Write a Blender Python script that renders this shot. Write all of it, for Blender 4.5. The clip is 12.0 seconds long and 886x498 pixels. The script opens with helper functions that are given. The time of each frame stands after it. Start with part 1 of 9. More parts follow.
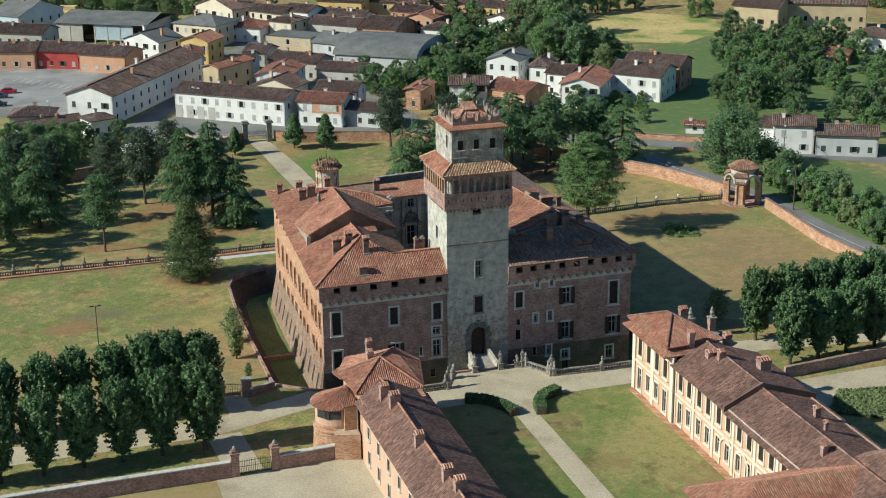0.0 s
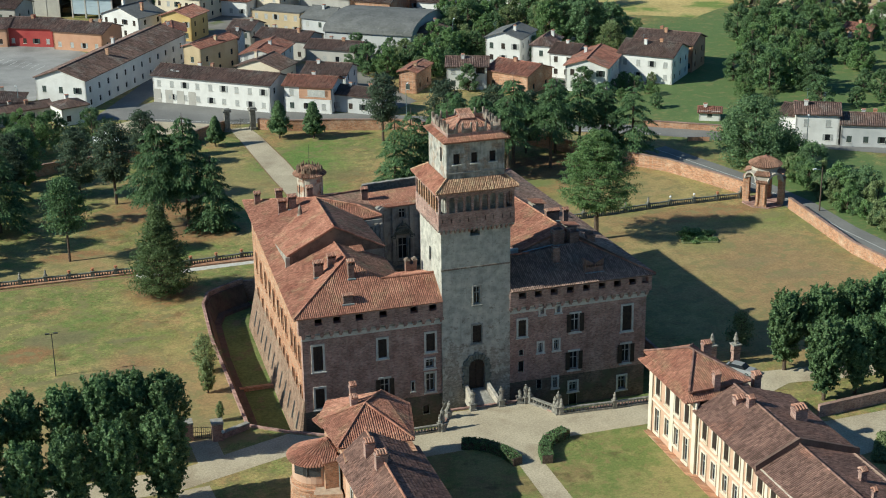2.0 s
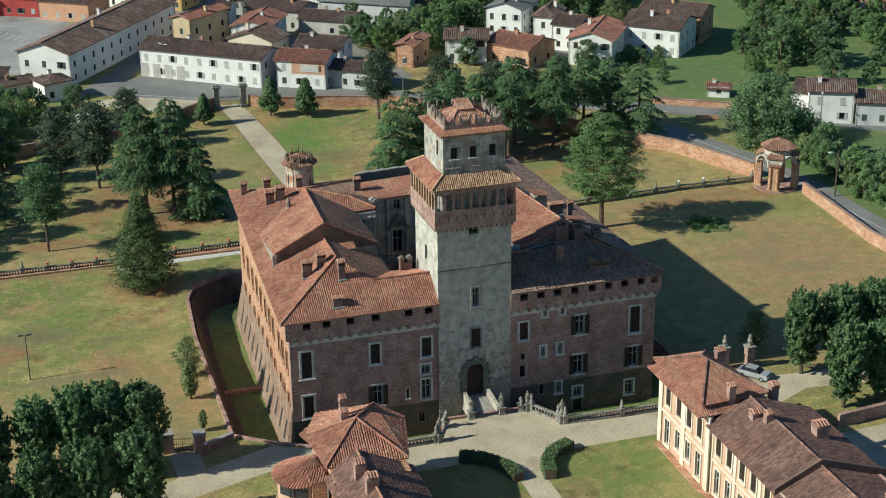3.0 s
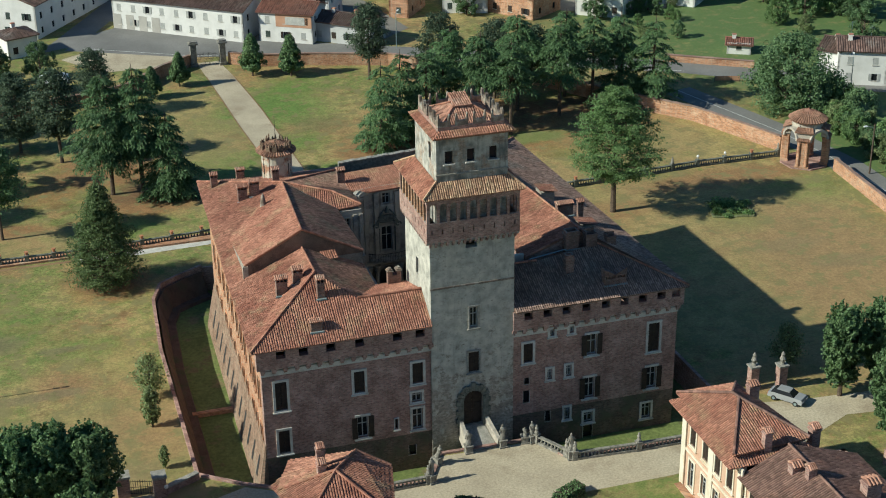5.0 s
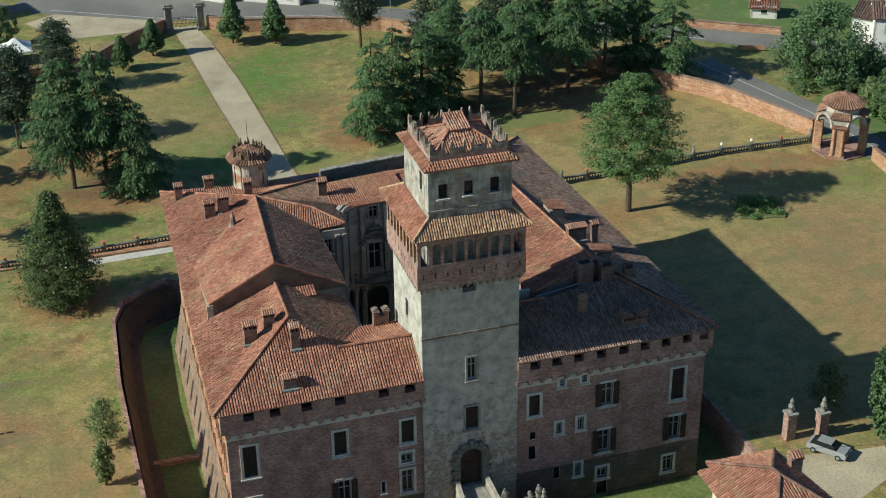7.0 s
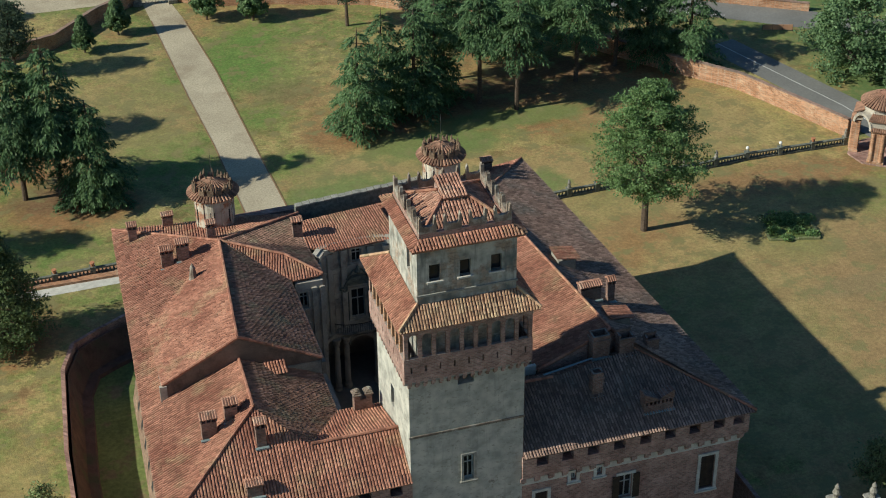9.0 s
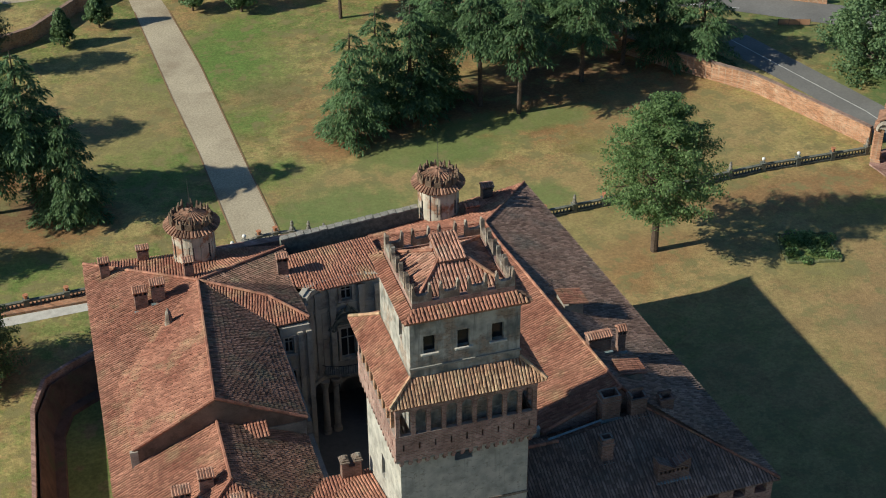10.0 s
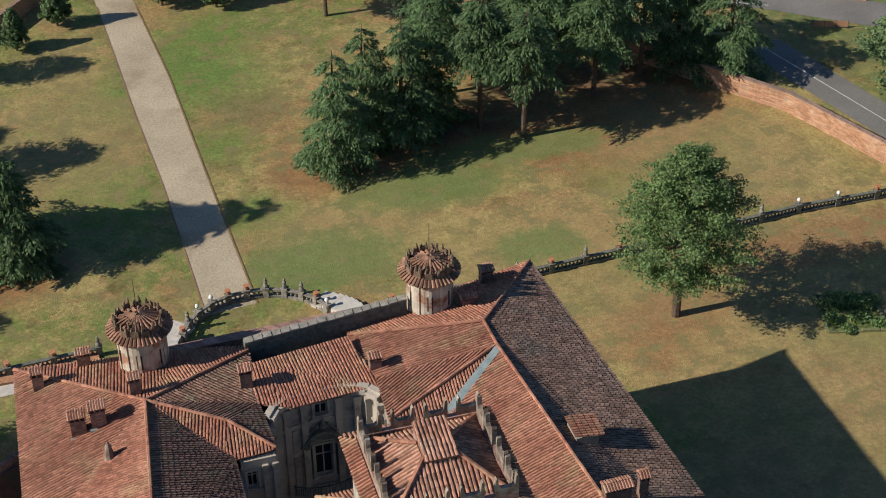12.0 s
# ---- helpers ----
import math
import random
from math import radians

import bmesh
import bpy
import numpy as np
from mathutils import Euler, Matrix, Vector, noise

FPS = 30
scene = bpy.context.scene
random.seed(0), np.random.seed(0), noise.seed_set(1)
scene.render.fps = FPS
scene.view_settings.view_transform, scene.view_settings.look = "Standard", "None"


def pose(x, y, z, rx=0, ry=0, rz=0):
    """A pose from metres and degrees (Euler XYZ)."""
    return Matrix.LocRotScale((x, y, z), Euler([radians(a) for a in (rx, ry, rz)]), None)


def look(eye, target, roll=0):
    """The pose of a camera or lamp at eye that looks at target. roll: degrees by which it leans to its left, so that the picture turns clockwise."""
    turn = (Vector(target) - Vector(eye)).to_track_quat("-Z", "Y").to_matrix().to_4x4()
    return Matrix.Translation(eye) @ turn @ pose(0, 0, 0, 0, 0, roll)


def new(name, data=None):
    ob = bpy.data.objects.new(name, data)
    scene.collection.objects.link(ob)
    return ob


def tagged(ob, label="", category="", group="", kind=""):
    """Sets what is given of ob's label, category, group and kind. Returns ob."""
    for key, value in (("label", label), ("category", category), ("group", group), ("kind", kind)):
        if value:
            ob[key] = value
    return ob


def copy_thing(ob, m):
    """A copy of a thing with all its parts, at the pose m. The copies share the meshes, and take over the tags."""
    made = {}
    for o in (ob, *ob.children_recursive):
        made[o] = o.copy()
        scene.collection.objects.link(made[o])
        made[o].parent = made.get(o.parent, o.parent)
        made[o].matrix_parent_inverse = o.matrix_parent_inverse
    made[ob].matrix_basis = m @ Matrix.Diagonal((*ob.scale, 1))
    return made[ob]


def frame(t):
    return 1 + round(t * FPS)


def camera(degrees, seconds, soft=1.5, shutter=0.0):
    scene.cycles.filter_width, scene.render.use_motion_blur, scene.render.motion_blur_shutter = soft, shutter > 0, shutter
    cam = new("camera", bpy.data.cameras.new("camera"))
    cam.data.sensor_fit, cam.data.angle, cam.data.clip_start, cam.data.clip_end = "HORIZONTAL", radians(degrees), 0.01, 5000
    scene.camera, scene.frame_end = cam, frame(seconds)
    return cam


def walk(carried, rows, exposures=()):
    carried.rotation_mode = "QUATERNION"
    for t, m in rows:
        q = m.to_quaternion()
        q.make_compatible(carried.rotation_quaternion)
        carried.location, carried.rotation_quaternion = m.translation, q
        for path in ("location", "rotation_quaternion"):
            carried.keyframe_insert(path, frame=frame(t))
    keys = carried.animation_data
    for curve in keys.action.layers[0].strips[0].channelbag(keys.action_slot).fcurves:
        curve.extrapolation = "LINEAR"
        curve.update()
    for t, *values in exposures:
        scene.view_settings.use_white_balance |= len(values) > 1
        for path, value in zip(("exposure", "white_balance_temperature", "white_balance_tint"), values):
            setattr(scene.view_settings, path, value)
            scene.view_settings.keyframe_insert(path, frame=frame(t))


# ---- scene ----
cam = camera(32.4, 12.0, soft=1.05)
PATH = [
    (0, (-66.038, -196.718, 86.807), (-65.478, -194.906, 86.173), -0.6),
    (0.5, (-63.986, -190.901, 87.004), (-63.427, -189.092, 86.358), -0.7),
    (1, (-61.878, -184.854, 87.265), (-61.32, -183.049, 86.607), -0.7),
    (1.5, (-59.797, -178.828, 87.668), (-59.242, -177.028, 86.997), -0.6),
    (2, (-57.781, -173.166, 87.978), (-57.228, -171.372, 87.287), -0.7),
    (2.5, (-55.595, -167.111, 88.327), (-55.046, -165.326, 87.611), -0.7),
    (3, (-53.464, -160.893, 88.526), (-52.918, -159.118, 87.783), -0.7),
    (5, (-45.181, -136.938, 89.733), (-44.65, -135.205, 88.887), -0.7),
    (5.5, (-43.125, -130.791, 89.949), (-42.597, -129.071, 89.076), -0.7),
    (6, (-41.158, -125.112, 90.203), (-40.634, -123.402, 89.307), -0.6),
    (6.5, (-38.962, -119.011, 90.547), (-38.445, -117.313, 89.626), -0.7),
    (7, (-36.936, -113.225, 90.826), (-36.424, -111.539, 89.881), -0.7),
    (9, (-29.069, -89.269, 92.083), (-28.571, -87.637, 91.038), -0.6),
    (9.5, (-26.924, -82.967, 92.554), (-26.432, -81.351, 91.483), -0.5),
    (10, (-24.927, -76.689, 93.019), (-24.439, -75.091, 91.921), -0.4),
    (10.5, (-22.854, -70.973, 93.58), (-22.373, -69.39, 92.456), -0.3),
    (11, (-20.756, -64.659, 93.952), (-20.28, -63.094, 92.802), -0.3),
    (11.5, (-18.599, -58.277, 94.258), (-18.129, -56.729, 93.083), -0.3),
    (12, (-16.638, -52.416, 94.549), (-16.173, -50.885, 93.35), -0.2),
]
walk(cam, [(t, look(eye, aim, roll)) for t, eye, aim, roll in PATH],
     [(0.0, 0.17, 6370, 0.0), (3.0, 0.15, 6420, -1.0), (6.0, 0.06, 6490, -2.0), (9.0, -0.02, 6660, 0.0), (12.0, -0.03, 7020, 13.0)])

# ---- light ----
SUN_EL, SUN_AZ = 32.6, 268.0
sky_world = bpy.data.worlds.new("sky")
scene.world = sky_world
sky_world.use_nodes = True
wn = sky_world.node_tree.nodes
sky = wn.new("ShaderNodeTexSky")
sky.sky_type, sky.sun_disc = "NISHITA", False
sky.sun_elevation, sky.sun_rotation = radians(SUN_EL), radians(SUN_AZ)
sky.air_density, sky.dust_density = 1.0, 0.5
sky.ozone_density = 4.0
wn["Background"].inputs["Strength"].default_value = 0.081
hue = wn.new("ShaderNodeHueSaturation")
hue.inputs["Saturation"].default_value = 1.18
sky_world.node_tree.links.new(sky.outputs["Color"], hue.inputs["Color"])
sky_world.node_tree.links.new(hue.outputs["Color"], wn["Background"].inputs["Color"])
sun = new("sun", bpy.data.lights.new("sun", "SUN"))
sun.data.energy, sun.data.angle, sun.data.color = 5.1, radians(0.6), (1.0, 0.955, 0.86)
sun.matrix_world = look((0, 0, 0), (math.cos(radians(SUN_EL)), 0.008, -math.sin(radians(SUN_EL))))

# ---- materials ----
def material(name, dark, light, scale=1.0, rough=0.85, detail=6.0, bump=0.0, bump_scale=20.0, spot=None, spot_scale=0.3,
             spot_range=(0.5, 0.7), grain=0.35, grain_scale=12.0, island=0.0, obj=0.0, metal=0.0):
    """Two tones by a broad noise, a fine grain, optional stains in a third tone, optional change from piece to piece."""
    m = bpy.data.materials.new(name)
    m.use_nodes = True
    nt = m.node_tree
    n, l = nt.nodes, nt.links
    bsdf = n["Principled BSDF"]
    bsdf.inputs["Roughness"].default_value, bsdf.inputs["Metallic"].default_value = rough, metal
    bsdf.inputs["Specular IOR Level"].default_value = 0.25
    geo = n.new("ShaderNodeNewGeometry")

    def noise_of(s, d, r=0.6):
        t = n.new("ShaderNodeTexNoise")
        t.inputs["Scale"].default_value, t.inputs["Detail"].default_value, t.inputs["Roughness"].default_value = s, d, r
        l.new(geo.outputs["Position"], t.inputs["Vector"])
        return t.outputs["Fac"]

    def ramp(fac, a, b):
        t = n.new("ShaderNodeMapRange")
        t.inputs["From Min"].default_value, t.inputs["From Max"].default_value = a, b
        l.new(fac, t.inputs["Value"])
        return t.outputs["Result"]

    def mix(fac, a, b, kind="MIX"):
        t = n.new("ShaderNodeMix")
        t.data_type, t.blend_type = "RGBA", kind
        for sock, v in ((t.inputs[0], fac), (t.inputs[6], a), (t.inputs[7], b)):
            if isinstance(v, bpy.types.NodeSocket):
                l.new(v, sock)
            elif isinstance(v, float):
                sock.default_value = v
            else:
                sock.default_value = (*v, 1)
        return t.outputs[2]

    col = mix(ramp(noise_of(scale, detail), 0.32, 0.68), dark, light)
    if spot:
        col = mix(ramp(noise_of(spot_scale, 5.0), *spot_range), col, spot)
    if grain:
        g = ramp(noise_of(grain_scale, 4.0, 0.7), 0.25, 0.75)
        t = n.new("ShaderNodeMapRange")
        t.inputs["To Min"].default_value, t.inputs["To Max"].default_value = 1 - grain, 1 + grain
        l.new(g, t.inputs["Value"])
        v = n.new("ShaderNodeVectorMath")
        v.operation = "SCALE"
        l.new(col, v.inputs[0])
        l.new(t.outputs["Result"], v.inputs["Scale"])
        col = v.outputs[0]
    for amount, source in ((island, geo.outputs["Random Per Island"]), (obj, None)):
        if amount:
            if source is None:
                source = n.new("ShaderNodeObjectInfo").outputs["Random"]
            t = n.new("ShaderNodeMapRange")
            t.inputs["To Min"].default_value, t.inputs["To Max"].default_value = 1 - amount, 1 + amount
            l.new(source, t.inputs["Value"])
            v = n.new("ShaderNodeVectorMath")
            v.operation = "SCALE"
            l.new(col, v.inputs[0])
            l.new(t.outputs["Result"], v.inputs["Scale"])
            col = v.outputs[0]
    l.new(col, bsdf.inputs["Base Color"])
    if bump:
        b = n.new("ShaderNodeBump")
        b.inputs["Strength"].default_value, b.inputs["Distance"].default_value = bump, 0.05
        l.new(noise_of(bump_scale, 3.0), b.inputs["Height"])
        l.new(b.outputs["Normal"], bsdf.inputs["Normal"])
    return m


def brick_material(name, a, b, mortar, patch=None, patch_scale=0.25, patch_range=(0.5, 0.6), low=None):
    """Coursed brick on upright walls, with weathering; patch: a coat of plaster left in places; low: (z0, z1) between which it is lost."""
    m = material(name, a, b, scale=0.5, bump=0.4, bump_scale=8.0, grain=0.25, grain_scale=3.0)
    nt = m.node_tree
    n, l = nt.nodes, nt.links
    bsdf = n["Principled BSDF"]
    col = bsdf.inputs["Base Color"].links[0].from_socket
    geo = n.new("ShaderNodeNewGeometry")
    sep = n.new("ShaderNodeSeparateXYZ")
    l.new(geo.outputs["Position"], sep.inputs[0])
    add = n.new("ShaderNodeMath")
    l.new(sep.outputs[0], add.inputs[0])
    l.new(sep.outputs[1], add.inputs[1])
    com = n.new("ShaderNodeCombineXYZ")
    l.new(add.outputs[0], com.inputs[0])
    l.new(sep.outputs[2], com.inputs[1])
    bt = n.new("ShaderNodeTexBrick")
    l.new(com.outputs[0], bt.inputs["Vector"])
    for key, v in (("Scale", 1.0), ("Brick Width", 0.36), ("Row Height", 0.14), ("Mortar Size", 0.016), ("Mortar Smooth", 0.3)):
        bt.inputs[key].default_value = v
    bt.inputs["Color1"].default_value, bt.inputs["Color2"].default_value = (0.68, 0.68, 0.68, 1), (1.28, 1.28, 1.28, 1)
    bt.inputs["Mortar"].default_value = tuple(q / max(p, 0.01) for p, q in zip(b, mortar)) + (1,)
    mul = n.new("ShaderNodeMix")
    mul.data_type, mul.blend_type, mul.clamp_result = "RGBA", "MULTIPLY", False
    mul.inputs[0].default_value = 1.0
    l.new(col, mul.inputs[6])
    l.new(bt.outputs["Color"], mul.inputs[7])
    col = mul.outputs[2]
    if patch:
        t = n.new("ShaderNodeTexNoise")
        t.inputs["Scale"].default_value, t.inputs["Detail"].default_value, t.inputs["Roughness"].default_value = patch_scale, 8.0, 0.68
        l.new(geo.outputs["Position"], t.inputs["Vector"])
        fac = t.outputs["Fac"]
        if low:
            z = n.new("ShaderNodeMapRange")
            z.inputs["From Min"].default_value, z.inputs["From Max"].default_value = low
            z.inputs["To Min"].default_value, z.inputs["To Max"].default_value = -0.12, 0.16
            l.new(sep.outputs[2], z.inputs["Value"])
            s = n.new("ShaderNodeMath")
            l.new(fac, s.inputs[0])
            l.new(z.outputs["Result"], s.inputs[1])
            fac = s.outputs[0]
        r = n.new("ShaderNodeMapRange")
        r.inputs["From Min"].default_value, r.inputs["From Max"].default_value = patch_range
        l.new(fac, r.inputs["Value"])
        t2 = n.new("ShaderNodeTexNoise")
        t2.inputs["Scale"].default_value, t2.inputs["Detail"].default_value = 0.9, 8.0
        l.new(geo.outputs["Position"], t2.inputs["Vector"])
        r2 = n.new("ShaderNodeMapRange")
        r2.inputs["From Min"].default_value, r2.inputs["From Max"].default_value = 0.34, 0.64
        l.new(t2.outputs["Fac"], r2.inputs["Value"])
        pm = n.new("ShaderNodeMix")
        pm.data_type = "RGBA"
        pm.inputs[6].default_value, pm.inputs[7].default_value = (*patch[0], 1), (*patch[1], 1)
        l.new(r2.outputs["Result"], pm.inputs[0])
        mx = n.new("ShaderNodeMix")
        mx.data_type = "RGBA"
        l.new(r.outputs["Result"], mx.inputs[0])
        l.new(col, mx.inputs[6])
        l.new(pm.outputs[2], mx.inputs[7])
        col = mx.outputs[2]
    l.new(col, bsdf.inputs["Base Color"])
    return m


def weather(m, tone, scale, lo, hi, most=0.7, shift=0.0):
    """Lays stains of a tone over a material; scale: per axis, so that low z gives streaks that run down."""
    n, l = m.node_tree.nodes, m.node_tree.links
    bsdf = n["Principled BSDF"]
    col = bsdf.inputs["Base Color"].links[0].from_socket
    geo = n.new("ShaderNodeNewGeometry")
    mp = n.new("ShaderNodeMapping")
    mp.inputs["Scale"].default_value, mp.inputs["Location"].default_value = scale, (shift, shift, shift)
    l.new(geo.outputs["Position"], mp.inputs["Vector"])
    t = n.new("ShaderNodeTexNoise")
    t.inputs["Scale"].default_value, t.inputs["Detail"].default_value, t.inputs["Roughness"].default_value = 1.0, 7.0, 0.66
    l.new(mp.outputs["Vector"], t.inputs["Vector"])
    r = n.new("ShaderNodeMapRange")
    r.inputs["From Min"].default_value, r.inputs["From Max"].default_value, r.inputs["To Max"].default_value = lo, hi, most
    l.new(t.outputs["Fac"], r.inputs["Value"])
    mx = n.new("ShaderNodeMix")
    mx.data_type = "RGBA"
    l.new(r.outputs["Result"], mx.inputs[0])
    l.new(col, mx.inputs[6])
    mx.inputs[7].default_value = (*tone, 1)
    l.new(mx.outputs[2], bsdf.inputs["Base Color"])
    return m


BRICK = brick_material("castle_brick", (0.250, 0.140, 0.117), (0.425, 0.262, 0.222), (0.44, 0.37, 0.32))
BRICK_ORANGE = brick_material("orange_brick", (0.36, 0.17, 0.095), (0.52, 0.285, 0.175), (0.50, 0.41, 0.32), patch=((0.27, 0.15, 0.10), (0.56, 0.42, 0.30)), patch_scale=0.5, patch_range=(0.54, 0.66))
SCARP = brick_material("scarp_brick", (0.20, 0.12, 0.085), (0.31, 0.20, 0.145), (0.32, 0.27, 0.2), patch=((0.15, 0.13, 0.10), (0.27, 0.23, 0.18)), patch_range=(0.56, 0.70))
TOWER_WALL = brick_material("tower_plaster", (0.235, 0.205, 0.17), (0.36, 0.32, 0.275), (0.42, 0.39, 0.34),
                            patch=((0.325, 0.315, 0.28), (0.55, 0.53, 0.465)), patch_scale=0.75, patch_range=(0.46, 0.52), low=(0.0, 15.0))
weather(TOWER_WALL, (0.21, 0.205, 0.185), (2.6, 2.6, 0.16), 0.55, 0.75, 0.55)
weather(TOWER_WALL, (0.56, 0.535, 0.46), (1.5, 1.5, 1.9), 0.54, 0.66, 0.65, 7.0)
weather(TOWER_WALL, (0.25, 0.235, 0.20), (2.1, 2.1, 3.2), 0.55, 0.64, 0.7, 19.0)
TOWER_UPPER = brick_material("weathered_plaster", (0.30, 0.22, 0.17), (0.40, 0.30, 0.24), (0.42, 0.37, 0.3),
                             patch=((0.17, 0.175, 0.16), (0.52, 0.50, 0.45)), patch_scale=0.6, patch_range=(0.40, 0.5))
weather(TOWER_UPPER, (0.12, 0.13, 0.125), (1.6, 1.6, 0.22), 0.50, 0.66, 0.75)
weather(TOWER_UPPER, (0.56, 0.54, 0.49), (1.1, 1.1, 1.3), 0.58, 0.68, 0.6, 5.0)
weather(BRICK, (0.44, 0.33, 0.28), (1.4, 1.4, 1.2), 0.60, 0.74, 0.35, 3.0)
weather(BRICK, (0.13, 0.085, 0.075), (1.9, 1.9, 0.2), 0.56, 0.76, 0.45, 11.0)
PEEL = brick_material("peeling_turret", (0.33, 0.15, 0.09), (0.45, 0.23, 0.15), (0.42, 0.36, 0.28),
                      patch=((0.42, 0.38, 0.31), (0.6, 0.55, 0.46)), patch_scale=0.5, patch_range=(0.42, 0.5))
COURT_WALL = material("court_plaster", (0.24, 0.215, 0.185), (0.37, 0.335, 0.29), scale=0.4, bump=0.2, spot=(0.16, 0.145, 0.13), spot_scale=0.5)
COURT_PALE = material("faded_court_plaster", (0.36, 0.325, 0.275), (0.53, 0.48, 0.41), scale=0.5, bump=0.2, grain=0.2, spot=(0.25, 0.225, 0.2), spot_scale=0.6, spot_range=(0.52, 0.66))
WHITE_STONE = material("pale_stone", (0.46, 0.44, 0.40), (0.62, 0.60, 0.55), scale=1.2, grain=0.2, spot=(0.33, 0.31, 0.28), spot_scale=0.8, spot_range=(0.55, 0.75))
GREY_STONE = material("grey_stone", (0.20, 0.195, 0.175), (0.38, 0.36, 0.32), scale=1.6, grain=0.3, bump=0.5)
DARK_STONE = material("dark_mossy_stone", (0.09, 0.10, 0.088), (0.205, 0.215, 0.185), scale=2.5, grain=0.3, bump=0.4)
STATUE = material("weathered_stone", (0.13, 0.125, 0.11), (0.34, 0.32, 0.28), scale=2.2, grain=0.3, bump=0.5)
# Moat footing brick: shade put into its dark tone, with greenish spots.
SHADE_BRICK = material("shade_darkened_brick", (0.075, 0.05, 0.04), (0.155, 0.098, 0.076), scale=0.8, grain=0.3, bump=0.4, spot=(0.075, 0.08, 0.045), spot_scale=0.4, spot_range=(0.52, 0.66))
MOAT_BRICK = brick_material("dark_moat_brick", (0.100, 0.072, 0.058), (0.185, 0.128, 0.102), (0.20, 0.185, 0.155), patch=((0.055, 0.062, 0.042), (0.115, 0.115, 0.08)), patch_scale=0.45, patch_range=(0.48, 0.62))
GABLE = material("brown_gable_plaster", (0.135, 0.095, 0.075), (0.215, 0.155, 0.125), scale=0.6, detail=8.0, grain=0.25, bump=0.3, spot=(0.10, 0.075, 0.06), spot_scale=0.5, spot_range=(0.52, 0.66))
SOOT_BRICK = brick_material("sooty_chimney_brick", (0.150, 0.082, 0.066), (0.300, 0.170, 0.135), (0.33, 0.28, 0.24), patch=((0.07, 0.05, 0.045), (0.20, 0.14, 0.11)), patch_scale=1.2, patch_range=(0.5, 0.66))
TILE = material("roof_tiles", (0.272, 0.112, 0.078), (0.445, 0.222, 0.154), scale=0.3, detail=8.0, grain=0.34, grain_scale=3.5, island=0.28, rough=0.9,
                spot=(0.38, 0.26, 0.16), spot_scale=0.4, spot_range=(0.52, 0.74))
# Mossy grey tiles, darkened further to carry shade on east-facing court slopes.
TILE_MOSS_SHADE = material("mossy_shaded_roof_tiles", (0.185, 0.110, 0.085), (0.33, 0.195, 0.15), scale=0.35, detail=8.0, grain=0.3, grain_scale=2.5, island=0.32, rough=0.95,
                     spot=(0.20, 0.17, 0.12), spot_scale=0.5, spot_range=(0.5, 0.7))
TILE_WING = material("wing_roof_tiles", (0.155, 0.092, 0.076), (0.275, 0.160, 0.128), scale=0.25, detail=8.0, grain=0.3, grain_scale=2.5, island=0.34, rough=0.9,
                     spot=(0.30, 0.15, 0.11), spot_scale=0.22, spot_range=(0.54, 0.70))
TILE_ORANGE = material("ochre_roof_tiles", (0.35, 0.19, 0.12), (0.50, 0.33, 0.215), scale=0.6, grain=0.3, grain_scale=3.0, island=0.36, rough=0.9,
                       spot=(0.40, 0.32, 0.20), spot_scale=0.6, spot_range=(0.5, 0.75))
# On the castle's east and south-east roofs this darkness carries their shade.
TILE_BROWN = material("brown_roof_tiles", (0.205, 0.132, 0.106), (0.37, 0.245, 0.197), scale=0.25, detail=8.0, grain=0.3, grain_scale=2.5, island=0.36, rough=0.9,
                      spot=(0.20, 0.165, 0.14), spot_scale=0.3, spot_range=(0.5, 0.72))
TILE_SINGLE = material("red_roof_tile", (0.31, 0.150, 0.105), (0.47, 0.262, 0.190), scale=0.5, grain=0.25, grain_scale=3.0, obj=0.32, rough=0.9,
                       spot=(0.46, 0.34, 0.26), spot_scale=0.9, spot_range=(0.52, 0.75))
DECK = material("roof_channels", (0.24, 0.115, 0.08), (0.36, 0.19, 0.135), scale=0.5, grain=0.3)
MERLON = material("merlon_brick", (0.13, 0.10, 0.08), (0.30, 0.24, 0.195), scale=1.6, grain=0.3, bump=0.5, spot=(0.36, 0.33, 0.28), spot_scale=1.1, spot_range=(0.52, 0.62))
TILE_OLD = material("old_turret_tiles", (0.17, 0.10, 0.072), (0.37, 0.205, 0.14), scale=1.2, grain=0.35, grain_scale=4.0, island=0.4, rough=0.9)
TERRACOTTA_OLD = material("old_brick_crown", (0.10, 0.075, 0.055), (0.27, 0.18, 0.125), scale=2.0, grain=0.3, bump=0.5)
DECK_BROWN = material("brown_roof_channels", (0.115, 0.075, 0.062), (0.19, 0.125, 0.10), scale=0.5, grain=0.3)
ZINC = material("zinc_flashing", (0.20, 0.27, 0.28), (0.31, 0.38, 0.39), scale=1.0, rough=0.5, metal=0.3)
IRON = material("dark_iron", (0.03, 0.032, 0.035), (0.06, 0.06, 0.06), scale=4.0, rough=0.5)
DARKWOOD = material("dark_wood", (0.026, 0.02, 0.017), (0.055, 0.04, 0.032), scale=2.0, rough=0.7)
GREENWOOD = material("green_shutter_wood", (0.035, 0.05, 0.045), (0.07, 0.09, 0.08), scale=2.0, rough=0.7)
CURTAIN = material("pale_window_cloth", (0.40, 0.40, 0.38), (0.55, 0.54, 0.5), scale=1.0)
FRAMEWOOD = material("painted_window_wood", (0.32, 0.33, 0.32), (0.45, 0.45, 0.43), scale=1.0)
TERRACOTTA = material("terracotta", (0.42, 0.17, 0.09), (0.52, 0.24, 0.14), scale=3.0)
